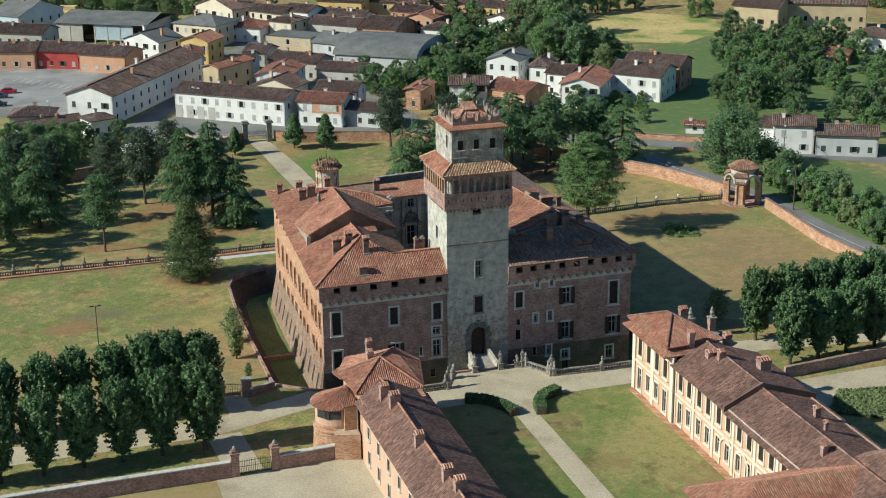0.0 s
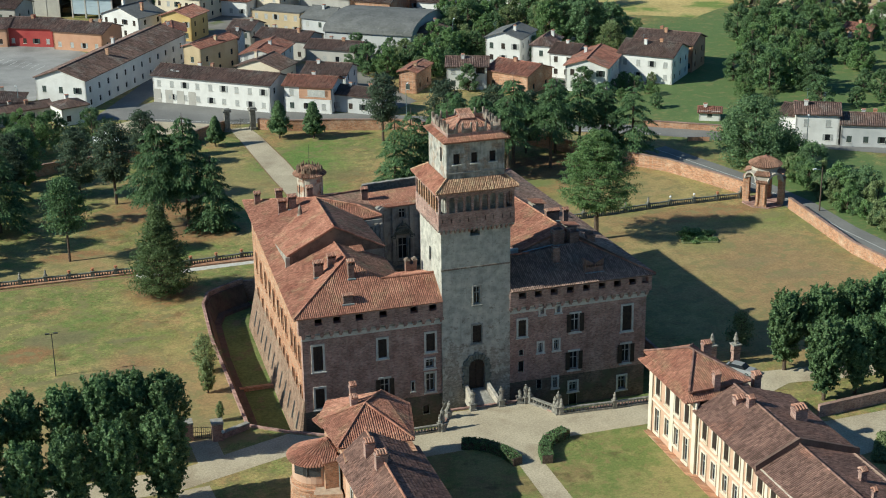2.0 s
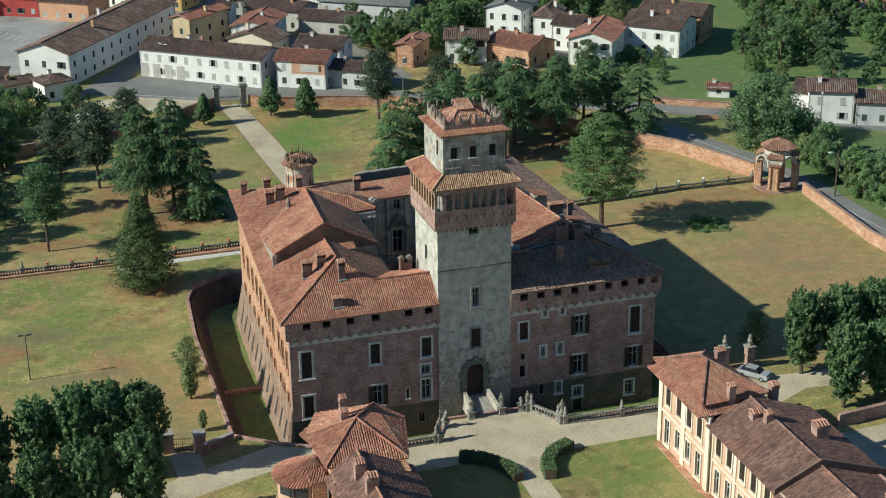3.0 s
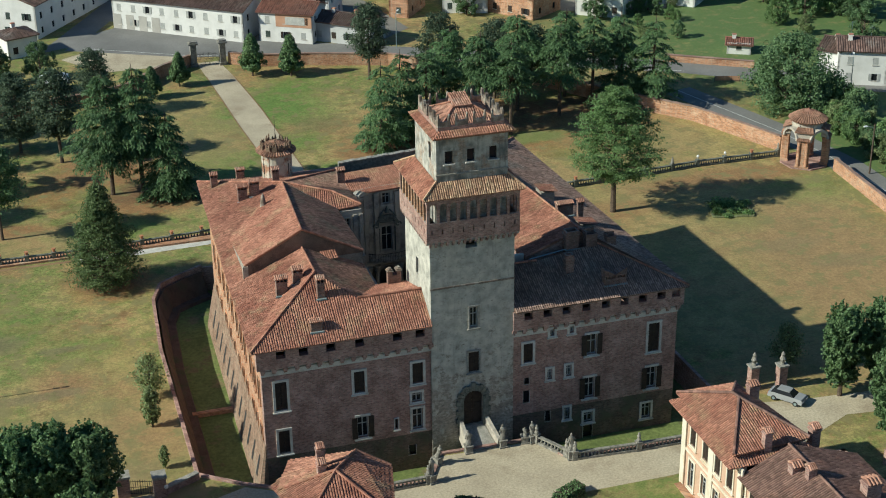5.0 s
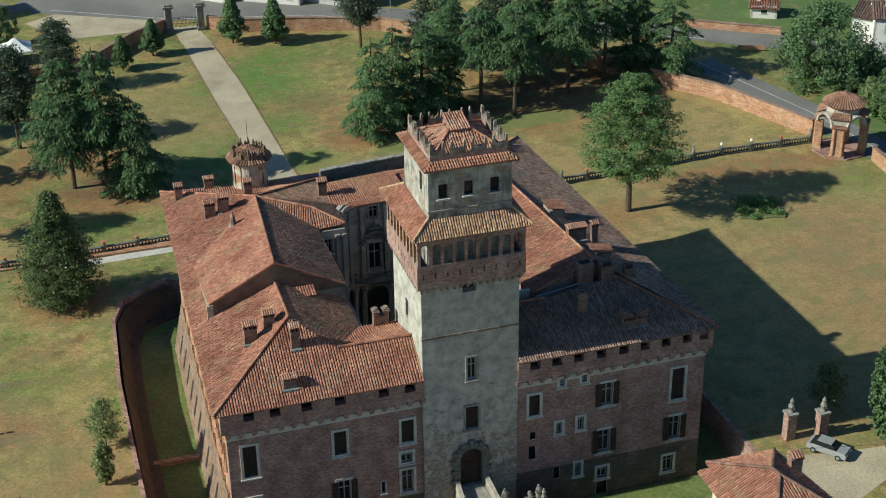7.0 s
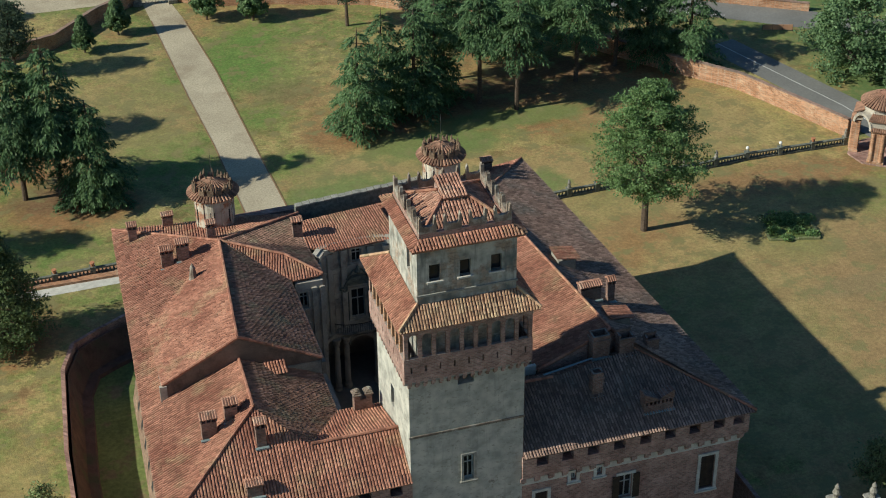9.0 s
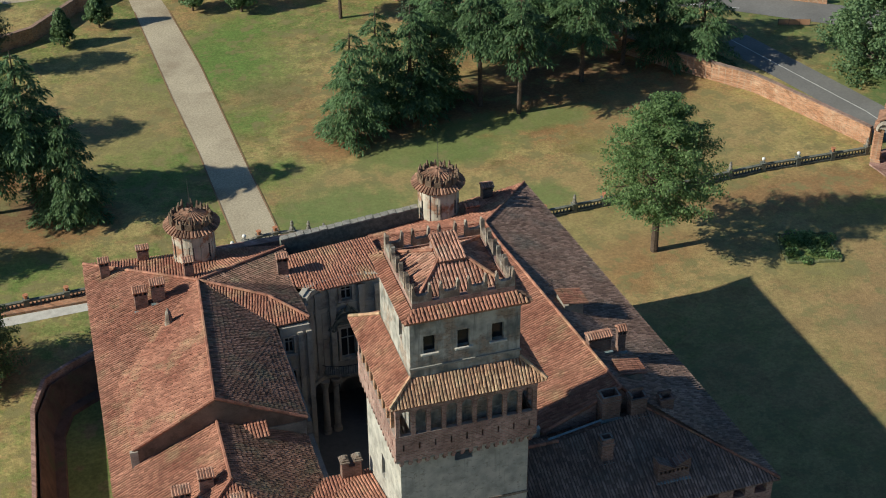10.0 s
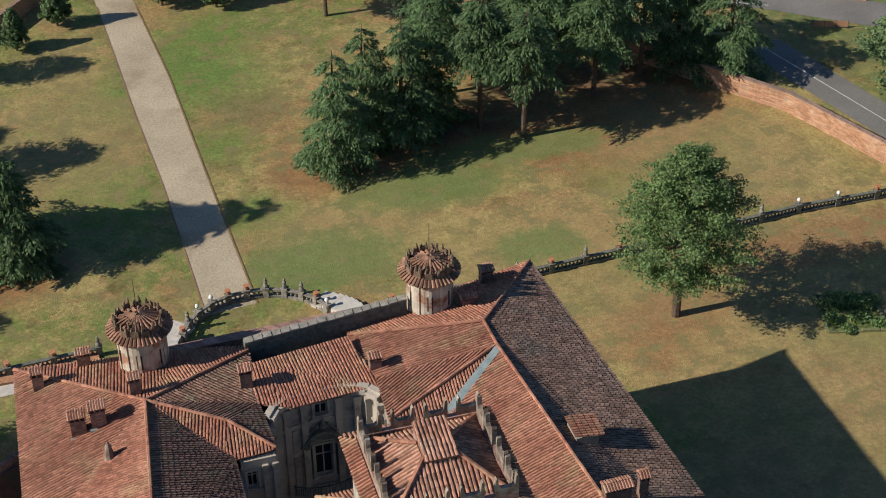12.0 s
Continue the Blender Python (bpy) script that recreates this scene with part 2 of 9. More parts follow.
GLOBE = material("white_globe", (0.75, 0.75, 0.72), (0.82, 0.82, 0.8), rough=0.3)
BARK = material("bark", (0.07, 0.05, 0.038), (0.14, 0.105, 0.08), scale=3.0, bump=0.6)


def turf(name, green, lush, dry, bare, dryness=0.5, lean=(0.0, 0.0, 0.0), worn=()):
    """Mown grass in summer: green and dry stretches, lush and bare patches in them, tufts and fine grain. lean: dryness gained per metre.
    worn: ragged stretches of another tone, (x, y, radius, how much, tone)."""
    m = material(name, green, lush, scale=0.9, detail=8.0, grain=0.6, grain_scale=2.2, bump=0.9, bump_scale=7.0)
    n, l = m.node_tree.nodes, m.node_tree.links
    bsdf = n["Principled BSDF"]
    col = bsdf.inputs["Base Color"].links[0].from_socket
    geo = n.new("ShaderNodeNewGeometry")
    dot = n.new("ShaderNodeVectorMath")
    dot.operation = "DOT_PRODUCT"
    l.new(geo.outputs["Position"], dot.inputs[0])
    dot.inputs[1].default_value = lean
    thatch = tuple(0.42 * c for c in bare)
    for scale, tone, lo, hi, leaning, most in ((0.032, dry, 0.58 - 0.25 * dryness, 0.66 - 0.25 * dryness, 1.0, 0.9), (0.055, lush, 0.48, 0.55, -0.6, 0.95), (0.085, bare, 0.51, 0.575, 1.0, 0.85),
                                               (0.45, dry, 0.50, 0.60, 0.7, 0.65), (0.6, lush, 0.52, 0.62, -0.6, 0.6), (0.2, thatch, 0.55, 0.62, 1.0, 0.6), (0.9, bare, 0.56, 0.64, 1.0, 0.7)):
        t = n.new("ShaderNodeTexNoise")
        t.inputs["Scale"].default_value, t.inputs["Detail"].default_value, t.inputs["Roughness"].default_value = scale, 9.0, 0.66
        off = n.new("ShaderNodeVectorMath")
        l.new(geo.outputs["Position"], off.inputs[0])
        off.inputs[1].default_value = (scale * 900, 31 * lo, 0)
        l.new(off.outputs[0], t.inputs["Vector"])
        s = n.new("ShaderNodeMath")
        s.operation = "MULTIPLY_ADD"
        l.new(dot.outputs["Value"], s.inputs[0])
        s.inputs[1].default_value = leaning
        l.new(t.outputs["Fac"], s.inputs[2])
        r = n.new("ShaderNodeMapRange")
        r.inputs["From Min"].default_value, r.inputs["From Max"].default_value, r.inputs["To Max"].default_value = lo, hi, most
        l.new(s.outputs[0], r.inputs["Value"])
        mx = n.new("ShaderNodeMix")
        mx.data_type = "RGBA"
        l.new(r.outputs["Result"], mx.inputs[0])
        l.new(col, mx.inputs[6])
        mx.inputs[7].default_value = (*tone, 1)
        g = n.new("ShaderNodeTexNoise")
        g.inputs["Scale"].default_value, g.inputs["Detail"].default_value, g.inputs["Roughness"].default_value = 1.7 + scale * 5, 6.0, 0.75
        l.new(geo.outputs["Position"], g.inputs["Vector"])
        k = n.new("ShaderNodeMapRange")
        k.inputs["From Min"].default_value, k.inputs["From Max"].default_value = 0.25, 0.75
        k.inputs["To Min"].default_value, k.inputs["To Max"].default_value = 0.84, 1.16
        l.new(g.outputs["Fac"], k.inputs["Value"])
        v = n.new("ShaderNodeVectorMath")
        v.operation = "SCALE"
        l.new(mx.outputs[2], v.inputs[0])
        l.new(k.outputs["Result"], v.inputs["Scale"])
        col = v.outputs[0]
    if worn:
        rag = n.new("ShaderNodeTexNoise")
        rag.inputs["Scale"].default_value, rag.inputs["Detail"].default_value, rag.inputs["Roughness"].default_value = 0.16, 9.0, 0.68
        l.new(geo.outputs["Position"], rag.inputs["Vector"])
        pull = n.new("ShaderNodeVectorMath")
        pull.operation = "SCALE"
        l.new(rag.outputs["Color"], pull.inputs[0])
        pull.inputs["Scale"].default_value = 10.0
        moved = n.new("ShaderNodeVectorMath")
        l.new(geo.outputs["Position"], moved.inputs[0])
        l.new(pull.outputs[0], moved.inputs[1])
    for x, y, radius, most, tone in worn:
        away = n.new("ShaderNodeVectorMath")
        away.operation = "DISTANCE"
        l.new(moved.outputs[0], away.inputs[0])
        away.inputs[1].default_value = (x + 5.0, y + 5.0, 5.0)
        r = n.new("ShaderNodeMapRange")
        r.inputs["From Min"].default_value, r.inputs["From Max"].default_value, r.inputs["To Min"].default_value, r.inputs["To Max"].default_value = 0.35 * radius, 1.1 * radius, most, 0.0
        l.new(away.outputs["Value"], r.inputs["Value"])
        mx = n.new("ShaderNodeMix")
        mx.data_type = "RGBA"
        l.new(r.outputs["Result"], mx.inputs[0])
        l.new(col, mx.inputs[6])
        mx.inputs[7].default_value = (*tone, 1)
        g = n.new("ShaderNodeTexNoise")
        g.inputs["Scale"].default_value, g.inputs["Detail"].default_value, g.inputs["Roughness"].default_value = 1.3, 7.0, 0.75
        l.new(geo.outputs["Position"], g.inputs["Vector"])
        k = n.new("ShaderNodeMapRange")
        k.inputs["From Min"].default_value, k.inputs["From Max"].default_value = 0.25, 0.75
        k.inputs["To Min"].default_value, k.inputs["To Max"].default_value = 0.55, 1.45
        l.new(g.outputs["Fac"], k.inputs["Value"])
        v = n.new("ShaderNodeMath")
        v.operation = "MULTIPLY"
        v.use_clamp = True
        l.new(r.outputs["Result"], v.inputs[0])
        l.new(k.outputs["Result"], v.inputs[1])
        l.new(v.outputs[0], mx.inputs[0])
        col = mx.outputs[2]
    l.new(col, bsdf.inputs["Base Color"])
    return m


STRAW, NEEDLES, SOIL, FRESH = (0.365, 0.280, 0.120), (0.300, 0.150, 0.070), (0.300, 0.182, 0.092), (0.128, 0.205, 0.050)
WORN = ((61, 32, 15, 0.95, SOIL), (56, 17, 12, 0.9, SOIL), (68, 22, 11, 0.8, SOIL), (67, 40, 7, 0.6, SOIL), (40, 52, 9, 0.7, STRAW), (35, 48, 5, 0.6, NEEDLES), (11, 76, 9, 0.6, STRAW), (66, 73, 12, 0.6, STRAW),
        (6, 102, 6, 0.7, (0.185, 0.150, 0.070)), (1.5, 112, 11, 0.9, FRESH), (5.5, 122, 8, 0.8, FRESH), (1.5, 94, 6, 0.8, FRESH), (3, 80, 5, 0.8, FRESH), (25, 79.5, 5, 0.8, FRESH), (42, 76, 5, 0.85, FRESH), (19, 70, 10, 0.65, STRAW), (31, 66, 9, 0.6, STRAW), (-13, 88, 9, 0.9, FRESH), (-10, 110, 6, 0.7, FRESH), (-30, 70, 8, 0.7, FRESH), (-14, 118, 8, 0.5, STRAW),
        (-26, 77, 8, 0.85, NEEDLES), (-40, 84, 6, 0.7, NEEDLES), (12, 85, 6, 0.8, NEEDLES), (26, 86, 9, 0.75, NEEDLES), (42, 84, 11, 0.75, NEEDLES), (56, 88, 8, 0.7, NEEDLES), (36, 104, 9, 0.5, NEEDLES),
        (-42, 25, 6, 0.85, SOIL), (-33, 13, 8, 0.9, SOIL), (-46, 10, 8, 0.7, SOIL), (-35, 28, 4, 0.6, STRAW), (-35, 48, 4.5, 0.8, NEEDLES), (-48, 40, 8, 0.5, FRESH), (-38, 33, 6, 0.5, FRESH), (54, 44, 6, 0.6, FRESH), (70, 51, 8, 0.75, FRESH), (62, 56, 6, 0.6, FRESH), (62, 38, 3.5, 0.7, (0.15, 0.125, 0.06)), (57, 29, 4, 0.55, (0.17, 0.12, 0.065)))
GRASS = turf("dry_lawn", (0.222, 0.224, 0.075), (0.158, 0.196, 0.058), (0.360, 0.285, 0.120), (0.335, 0.212, 0.100), 0.60, (0.0003, 0.0, 0), WORN)
LAWN = turf("green_lawn", (0.196, 0.212, 0.068), (0.150, 0.190, 0.056), (0.300, 0.255, 0.105), (0.25, 0.18, 0.085), 0.42)
DAMP = material("moat_grass", (0.098, 0.130, 0.042), (0.18, 0.22, 0.072), scale=0.25, detail=8.0, grain=0.35, grain_scale=2.0, spot=(0.19, 0.155, 0.08), spot_scale=0.35, spot_range=(0.55, 0.66))
EARTH = material("bare_red_earth", (0.21, 0.125, 0.07), (0.30, 0.20, 0.11), scale=0.4, grain=0.25, grain_scale=4.0)
GRAVEL = material("pale_gravel", (0.385, 0.325, 0.235), (0.515, 0.445, 0.325), scale=0.15, detail=9.0, grain=0.32, grain_scale=4.0, spot=(0.31, 0.25, 0.175), spot_scale=0.12, spot_range=(0.53, 0.70))
ASPHALT = material("asphalt", (0.155, 0.152, 0.146), (0.225, 0.220, 0.21), scale=0.12, detail=8.0, grain=0.18, grain_scale=3.0)
FIELD = material("stubble_field", (0.40, 0.31, 0.125), (0.58, 0.45, 0.20), scale=0.12, grain=0.3, grain_scale=0.9, spot=(0.17, 0.23, 0.06), spot_scale=0.06, spot_range=(0.49, 0.60))
PAINT_LINE = material("road_paint", (0.55, 0.55, 0.52), (0.7, 0.7, 0.68), scale=2.0)


def leaf_material(name, dark, light):
    """Leaves that let part of the light through."""
    m = material(name, dark, light, scale=0.8, grain=0.0, island=0.35, rough=0.55, obj=0.14)
    n, l = m.node_tree.nodes, m.node_tree.links
    bsdf = n["Principled BSDF"]
    tr = n.new("ShaderNodeBsdfTranslucent")
    l.new(bsdf.inputs["Base Color"].links[0].from_socket, tr.inputs["Color"])
    mx = n.new("ShaderNodeMixShader")
    mx.inputs[0].default_value = 0.33
    l.new(bsdf.outputs[0], mx.inputs[1])
    l.new(tr.outputs[0], mx.inputs[2])
    l.new(mx.outputs[0], n["Material Output"].inputs["Surface"])
    return m


LIME_LEAF = leaf_material("lime_leaves", (0.095, 0.172, 0.074), (0.182, 0.275, 0.122))
OAK_LEAF = leaf_material("oak_leaves", (0.124, 0.218, 0.080), (0.210, 0.318, 0.128))
CEDAR_LEAF = leaf_material("cedar_needles", (0.072, 0.142, 0.064), (0.150, 0.240, 0.104))
YEW_LEAF = leaf_material("yew_needles", (0.080, 0.128, 0.050), (0.148, 0.202, 0.084))
WOOD_LEAF = leaf_material("woodland_leaves", (0.096, 0.172, 0.080), (0.176, 0.262, 0.124))
WILLOW_LEAF = leaf_material("willow_leaves", (0.155, 0.210, 0.090), (0.235, 0.285, 0.130))
GLASS = bpy.data.materials.new("window_glass")
GLASS.use_nodes = True
_g = GLASS.node_tree.nodes["Principled BSDF"]
_g.inputs["Base Color"].default_value = (0.02, 0.022, 0.025, 1)
_g.inputs["Roughness"].default_value = 0.12
_g.inputs["Specular IOR Level"].default_value = 0.2

# ---- mesh helpers ----
class Geo:
    """Collects faces in one mesh."""

    def __init__(self):
        self.v, self.f = [], []

    def face(self, *pts):
        k = len(self.v)
        self.v += [tuple(p) for p in pts]
        self.f.append(tuple(range(k, k + len(pts))))
        return self

    def box(self, x0, y0, z0, x1, y1, z1, m=None):
        k = len(self.v)
        pts = [(x, y, z) for z in (z0, z1) for y in (y0, y1) for x in (x0, x1)]
        self.v += [tuple(m @ Vector(p)) for p in pts] if m else pts
        for q in ((0, 2, 3, 1), (4, 5, 7, 6), (0, 1, 5, 4), (2, 6, 7, 3), (0, 4, 6, 2), (1, 3, 7, 5)):
            self.f.append(tuple(k + i for i in q))
        return self

    def prism(self, poly, z0, z1, tops=None):
        """An upright prism on a plan polygon (anticlockwise)."""
        k, n = len(self.v), len(poly)
        self.v += [(x, y, z0) for x, y in poly] + [(x, y, z1 if tops is None else tops[i]) for i, (x, y) in enumerate(poly)]
        self.f.append(tuple(k + n - 1 - i for i in range(n)))
        self.f.append(tuple(k + n + i for i in range(n)))
        for i in range(n):
            j = (i + 1) % n
            self.f.append((k + i, k + j, k + n + j, k + n + i))
        return self

    def lathe(self, profile, n=16, x=0.0, y=0.0, z=0.0, turn=0.0, a0=0.0, a1=360.0):
        """profile: (radius, height) from the foot up."""
        k, full = len(self.v), a1 - a0 >= 360
        cols = n if full else n + 1
        for r, h in profile:
            for i in range(cols):
                a = radians(a0 + turn + (a1 - a0) * i / n)
                self.v.append((x + r * math.cos(a), y + r * math.sin(a), z + h))
        for j in range(len(profile) - 1):
            for i in range(n):
                i2 = (i + 1) % cols
                self.f.append((k + j * cols + i, k + j * cols + i2, k + (j + 1) * cols + i2, k + (j + 1) * cols + i))
        if full:
            self.f.append(tuple(k + (len(profile) - 1) * cols + i for i in range(n)))
            self.f.append(tuple(k + n - 1 - i for i in range(n)))
        return self

    def tube(self, a, b, r0, r1, n=6):
        a, b = Vector(a), Vector(b)
        q = (b - a).to_track_quat("Z", "Y")
        k = len(self.v)
        for c, r in ((a, r0), (b, r1)):
            for i in range(n):
                w = 2 * math.pi * i / n
                self.v.append(tuple(c + q @ Vector((r * math.cos(w), r * math.sin(w), 0))))
        for i in range(n):
            self.f.append((k + i, k + (i + 1) % n, k + n + (i + 1) % n, k + n + i))
        self.f.append(tuple(k + n - 1 - i for i in range(n)))
        self.f.append(tuple(k + n + i for i in range(n)))
        return self

    def weld(self):
        """Joins corners that meet, so that a row of faces is one skin."""
        seen, to = {}, []
        for p in self.v:
            to.append(seen.setdefault(tuple(round(c, 4) for c in p), len(seen)))
        self.v = list(seen)
        self.f = [tuple(to[i] for i in f) for f in self.f]
        return self

    def mesh(self, name, mat, smooth=False):
        me = bpy.data.meshes.new(name)
        me.from_pydata(self.v, [], self.f)
        me.materials.append(mat)
        if smooth:
            me.shade_smooth()
        me.update()
        return me

    def ob(self, name, mat, parent=None, label="", category="", group="", kind="", smooth=False):
        o = new(name, self.mesh(name, mat, smooth))
        if parent:
            o.parent = parent
        return tagged(o, label, category, group, kind)


def thing(name, x, y, z, label, category, group="", kind="", rz=0):
    """An empty at the thing's base, which parents its parts."""
    o = new(name)
    o.matrix_world = pose(x, y, z, 0, 0, rz)
    o.empty_display_size = 0.5
    return tagged(o, label, category, group, kind)


def quads(V, name, mat, parent=None, label="", category="", kind=""):
    """One mesh of loose four-sided pieces, from an array of n x 4 x 3."""
    V = np.asarray(V, float).reshape(-1, 4, 3)
    n = len(V)
    me = bpy.data.meshes.new(name)
    me.vertices.add(4 * n)
    me.loops.add(4 * n)
    me.polygons.add(n)
    me.vertices.foreach_set("co", V.reshape(-1).astype("f4"))
    me.loops.foreach_set("vertex_index", np.arange(4 * n, dtype="i4"))
    me.polygons.foreach_set("loop_start", np.arange(0, 4 * n, 4, dtype="i4"))
    me.materials.append(mat)
    me.update(calc_edges=True)
    o = new(name, me)
    if parent:
        o.parent = parent
    return tagged(o, label, category, "", kind)


def wall(g, p, q, z0, z1, thick, holes=(), out=None):
    """A wall from p to q in plan, its face to the right of that way, with openings (u0, u1, z0, z1) through it."""
    p, q = Vector((*p, 0)), Vector((*q, 0))
    d = (q - p)
    length = d.length
    d.normalize()
    nrm = Vector((d.y, -d.x, 0))
    us = sorted({0.0, length, *[h[0] for h in holes], *[h[1] for h in holes]})
    zs = sorted({z0, z1, *[h[2] for h in holes], *[h[3] for h in holes]})
    at = lambda u, z, b: p + d * u - nrm * (thick if b else 0) + Vector((0, 0, z))
    for i in range(len(us) - 1):
        for j in range(len(zs) - 1):
            u, v = (us[i] + us[i + 1]) / 2, (zs[j] + zs[j + 1]) / 2
            if any(h[0] < u < h[1] and h[2] < v < h[3] for h in holes):
                continue
            a, b, c, e = us[i], us[i + 1], zs[j], zs[j + 1]
            g.face(at(a, c, 0), at(b, c, 0), at(b, e, 0), at(a, e, 0))
            g.face(at(b, c, 1), at(a, c, 1), at(a, e, 1), at(b, e, 1))
    for a, b, c, e in [(0, length, z0, z1), *holes]:
        g.face(at(a, c, 0), at(a, c, 1), at(b, c, 1), at(b, c, 0))
        g.face(at(a, e, 0), at(b, e, 0), at(b, e, 1), at(a, e, 1))
        g.face(at(a, c, 0), at(a, e, 0), at(a, e, 1), at(a, c, 1))
        g.face(at(b, c, 0), at(b, c, 1), at(b, e, 1), at(b, e, 0))
    return g


def tiled(poly, spacing=0.25, course=0.42, high=0.07, lift=0.05, seed=1):
    """Barrel tiles over one convex, flat piece of roof, in rows that run up its slope: an array of loose quads with shared pieces."""
    rng = np.random.default_rng(seed)
    P = [np.array(p, float) for p in poly]
    nrm = np.zeros(3)
    for i in range(1, len(P) - 1):
        nrm += np.cross(P[i] - P[0], P[i + 1] - P[0])
    nrm /= np.linalg.norm(nrm)
    if nrm[2] < 0:
        nrm = -nrm
    up = np.array((0, 0, 1.0)) - nrm * nrm[2]
    up /= np.linalg.norm(up)
    u = np.cross(up, nrm)
    o = P[0]
    Q = np.array([((p - o) @ u, (p - o) @ up) for p in P])
    rows = np.arange(Q[:, 0].min() + spacing / 2, Q[:, 0].max(), spacing)
    V, F = [], []
    prof = ((-0.5, 0.0), (-0.27, 0.85), (0.27, 0.85), (0.5, 0.0))
    k = 0
    for r in rows:
        cuts = []
        for i in range(len(Q)):
            a, b = Q[i], Q[(i + 1) % len(Q)]
            if (a[0] - r) * (b[0] - r) < 0:
                cuts.append(a[1] + (b[1] - a[1]) * (r - a[0]) / (b[0] - a[0]))
        if len(cuts) < 2:
            continue
        lo, hi = min(cuts) - 0.04, max(cuts)
        if hi - lo < 0.12:
            continue
        n = max(1, int(round((hi - lo) / course)))
        step = (hi - lo) / n
        wob = 0.012 * rng.standard_normal()
        for c in range(n):
            du, dh = 0.008 * rng.standard_normal() + wob, 0.006 * rng.standard_normal()
            tw = 0.012 * rng.standard_normal()
            w = spacing * 0.74 * (1 + 0.05 * rng.standard_normal())
            for v, s, e in ((lo + c * step - 0.05, 1.0, 0.035), (lo + (c + 1) * step, 0.82, 0.0)):
                for pu, ph in prof:
                    V.append(o + u * (r + du + tw * (v - lo - c * step) / step + pu * w * s) + up * v + nrm * (lift * 0.4 + e + dh + ph * high))
            F += [(k, k + 1, k + 5, k + 4), (k + 1, k + 2, k + 6, k + 5), (k + 2, k + 3, k + 7, k + 6), (k, k + 3, k + 2, k + 1)]
            k += 8
    return V, F


def roof(name, polys, parent, tile_mat=None, deck_mat=None, label="", spacing=0.25, course=0.42, thick=0.16, seed=1, high=0.07, single=False):
    """Roof slopes: for each a deck with its edge and the barrel tiles on it. single: every tile is a part."""
    flat = []
    for poly in polys:
        a = [Vector(p) for p in poly]
        nn = (a[1] - a[0]).cross(a[2] - a[0]).normalized()
        if max(abs((p - a[0]).dot(nn)) for p in a) > 0.04:
            flat += [[poly[0], poly[j], poly[j + 1]] for j in range(1, len(poly) - 1)]
        else:
            flat.append(poly)
    first = None
    for i, poly in enumerate(flat):
        n = len(poly)
        a = [Vector(p) for p in poly]
        if (a[1] - a[0]).cross(a[2] - a[0]).z < 0:
            a.reverse()
        g = Geo()
        g.v = [tuple(p) for p in a] + [(p.x, p.y, p.z - thick) for p in a]
        g.f = [tuple(range(n)), tuple(range(2 * n - 1, n - 1, -1))] + [(j, n + j, n + (j + 1) % n, (j + 1) % n) for j in range(n)]
        deck = g.ob(name, deck_mat or DECK, parent, label)
        first = first or deck
        v, f = tiled([tuple(p) for p in a], spacing, course, seed=seed + i, high=high)
        pieces = [(v[k:k + 8], [tuple(q - k for q in w) for w in f[k // 2:k // 2 + 4]]) for k in range(0, len(v), 8)] if single else [(v, f)]
        for pv_, pf in pieces:
            me = bpy.data.meshes.new("tile")
            me.from_pydata([tuple(p) for p in pv_], [], pf)
            me.materials.append((tile_mat or TILE) if not single else TILE_SINGLE)
            me.update()
            t = new("tile" if single else "tiles", me)
            t.parent = deck
            if not single:
                tagged(t, kind="stuff")
    return first


def ridge(g, a, b, r=0.13):
    """A line of ridge tiles."""
    a, b = Vector(a), Vector(b)
    n = max(1, int((b - a).length / 0.5))
    for i in range(n):
        g.tube(a.lerp(b, i / n) + Vector((0, 0, 0.03)), a.lerp(b, (i + 1) / n) + Vector((0, 0, 0.05)), r * 1.08, r * 0.9, 6)

# ---- ground, moat, paths and roads ----
MOAT = [(-30.2, 1.2), (-26.0, -2.0), (-17.0, -7.2), (-7.4, -7.6), (-4.9, -2.9), (5.6, -3.2), (8.3, -8.0), (27.0, -8.6), (29.2, -4.0), (28.0, 47.0),
        (-21.8, 51.6), (-25.2, 49.6), (-27.8, 47.8), (-29.2, 43.5), (-30.1, 30.0)]
bm = bmesh.new()
outer = [bm.verts.new((x, y, 0)) for x, y in ((-2400, -2400), (2400, -2400), (2400, 2400), (-2400, 2400))]
inner = [bm.verts.new((x, y, 0)) for x, y in MOAT]
edges = [bm.edges.new((r[i], r[(i + 1) % len(r)])) for r in (outer, inner) for i in range(len(r))]
bmesh.ops.triangle_fill(bm, use_beauty=True, use_dissolve=False, edges=edges)
for f in bm.faces:
    f.normal_update()
    if f.normal.z < 0:
        f.normal_flip()
me = bpy.data.meshes.new("ground")
bm.to_mesh(me)
bm.free()
me.materials.append(GRASS)
tagged(new("ground", me), "sun-dried summer grass over flat park and fields", "ground", kind="structure")

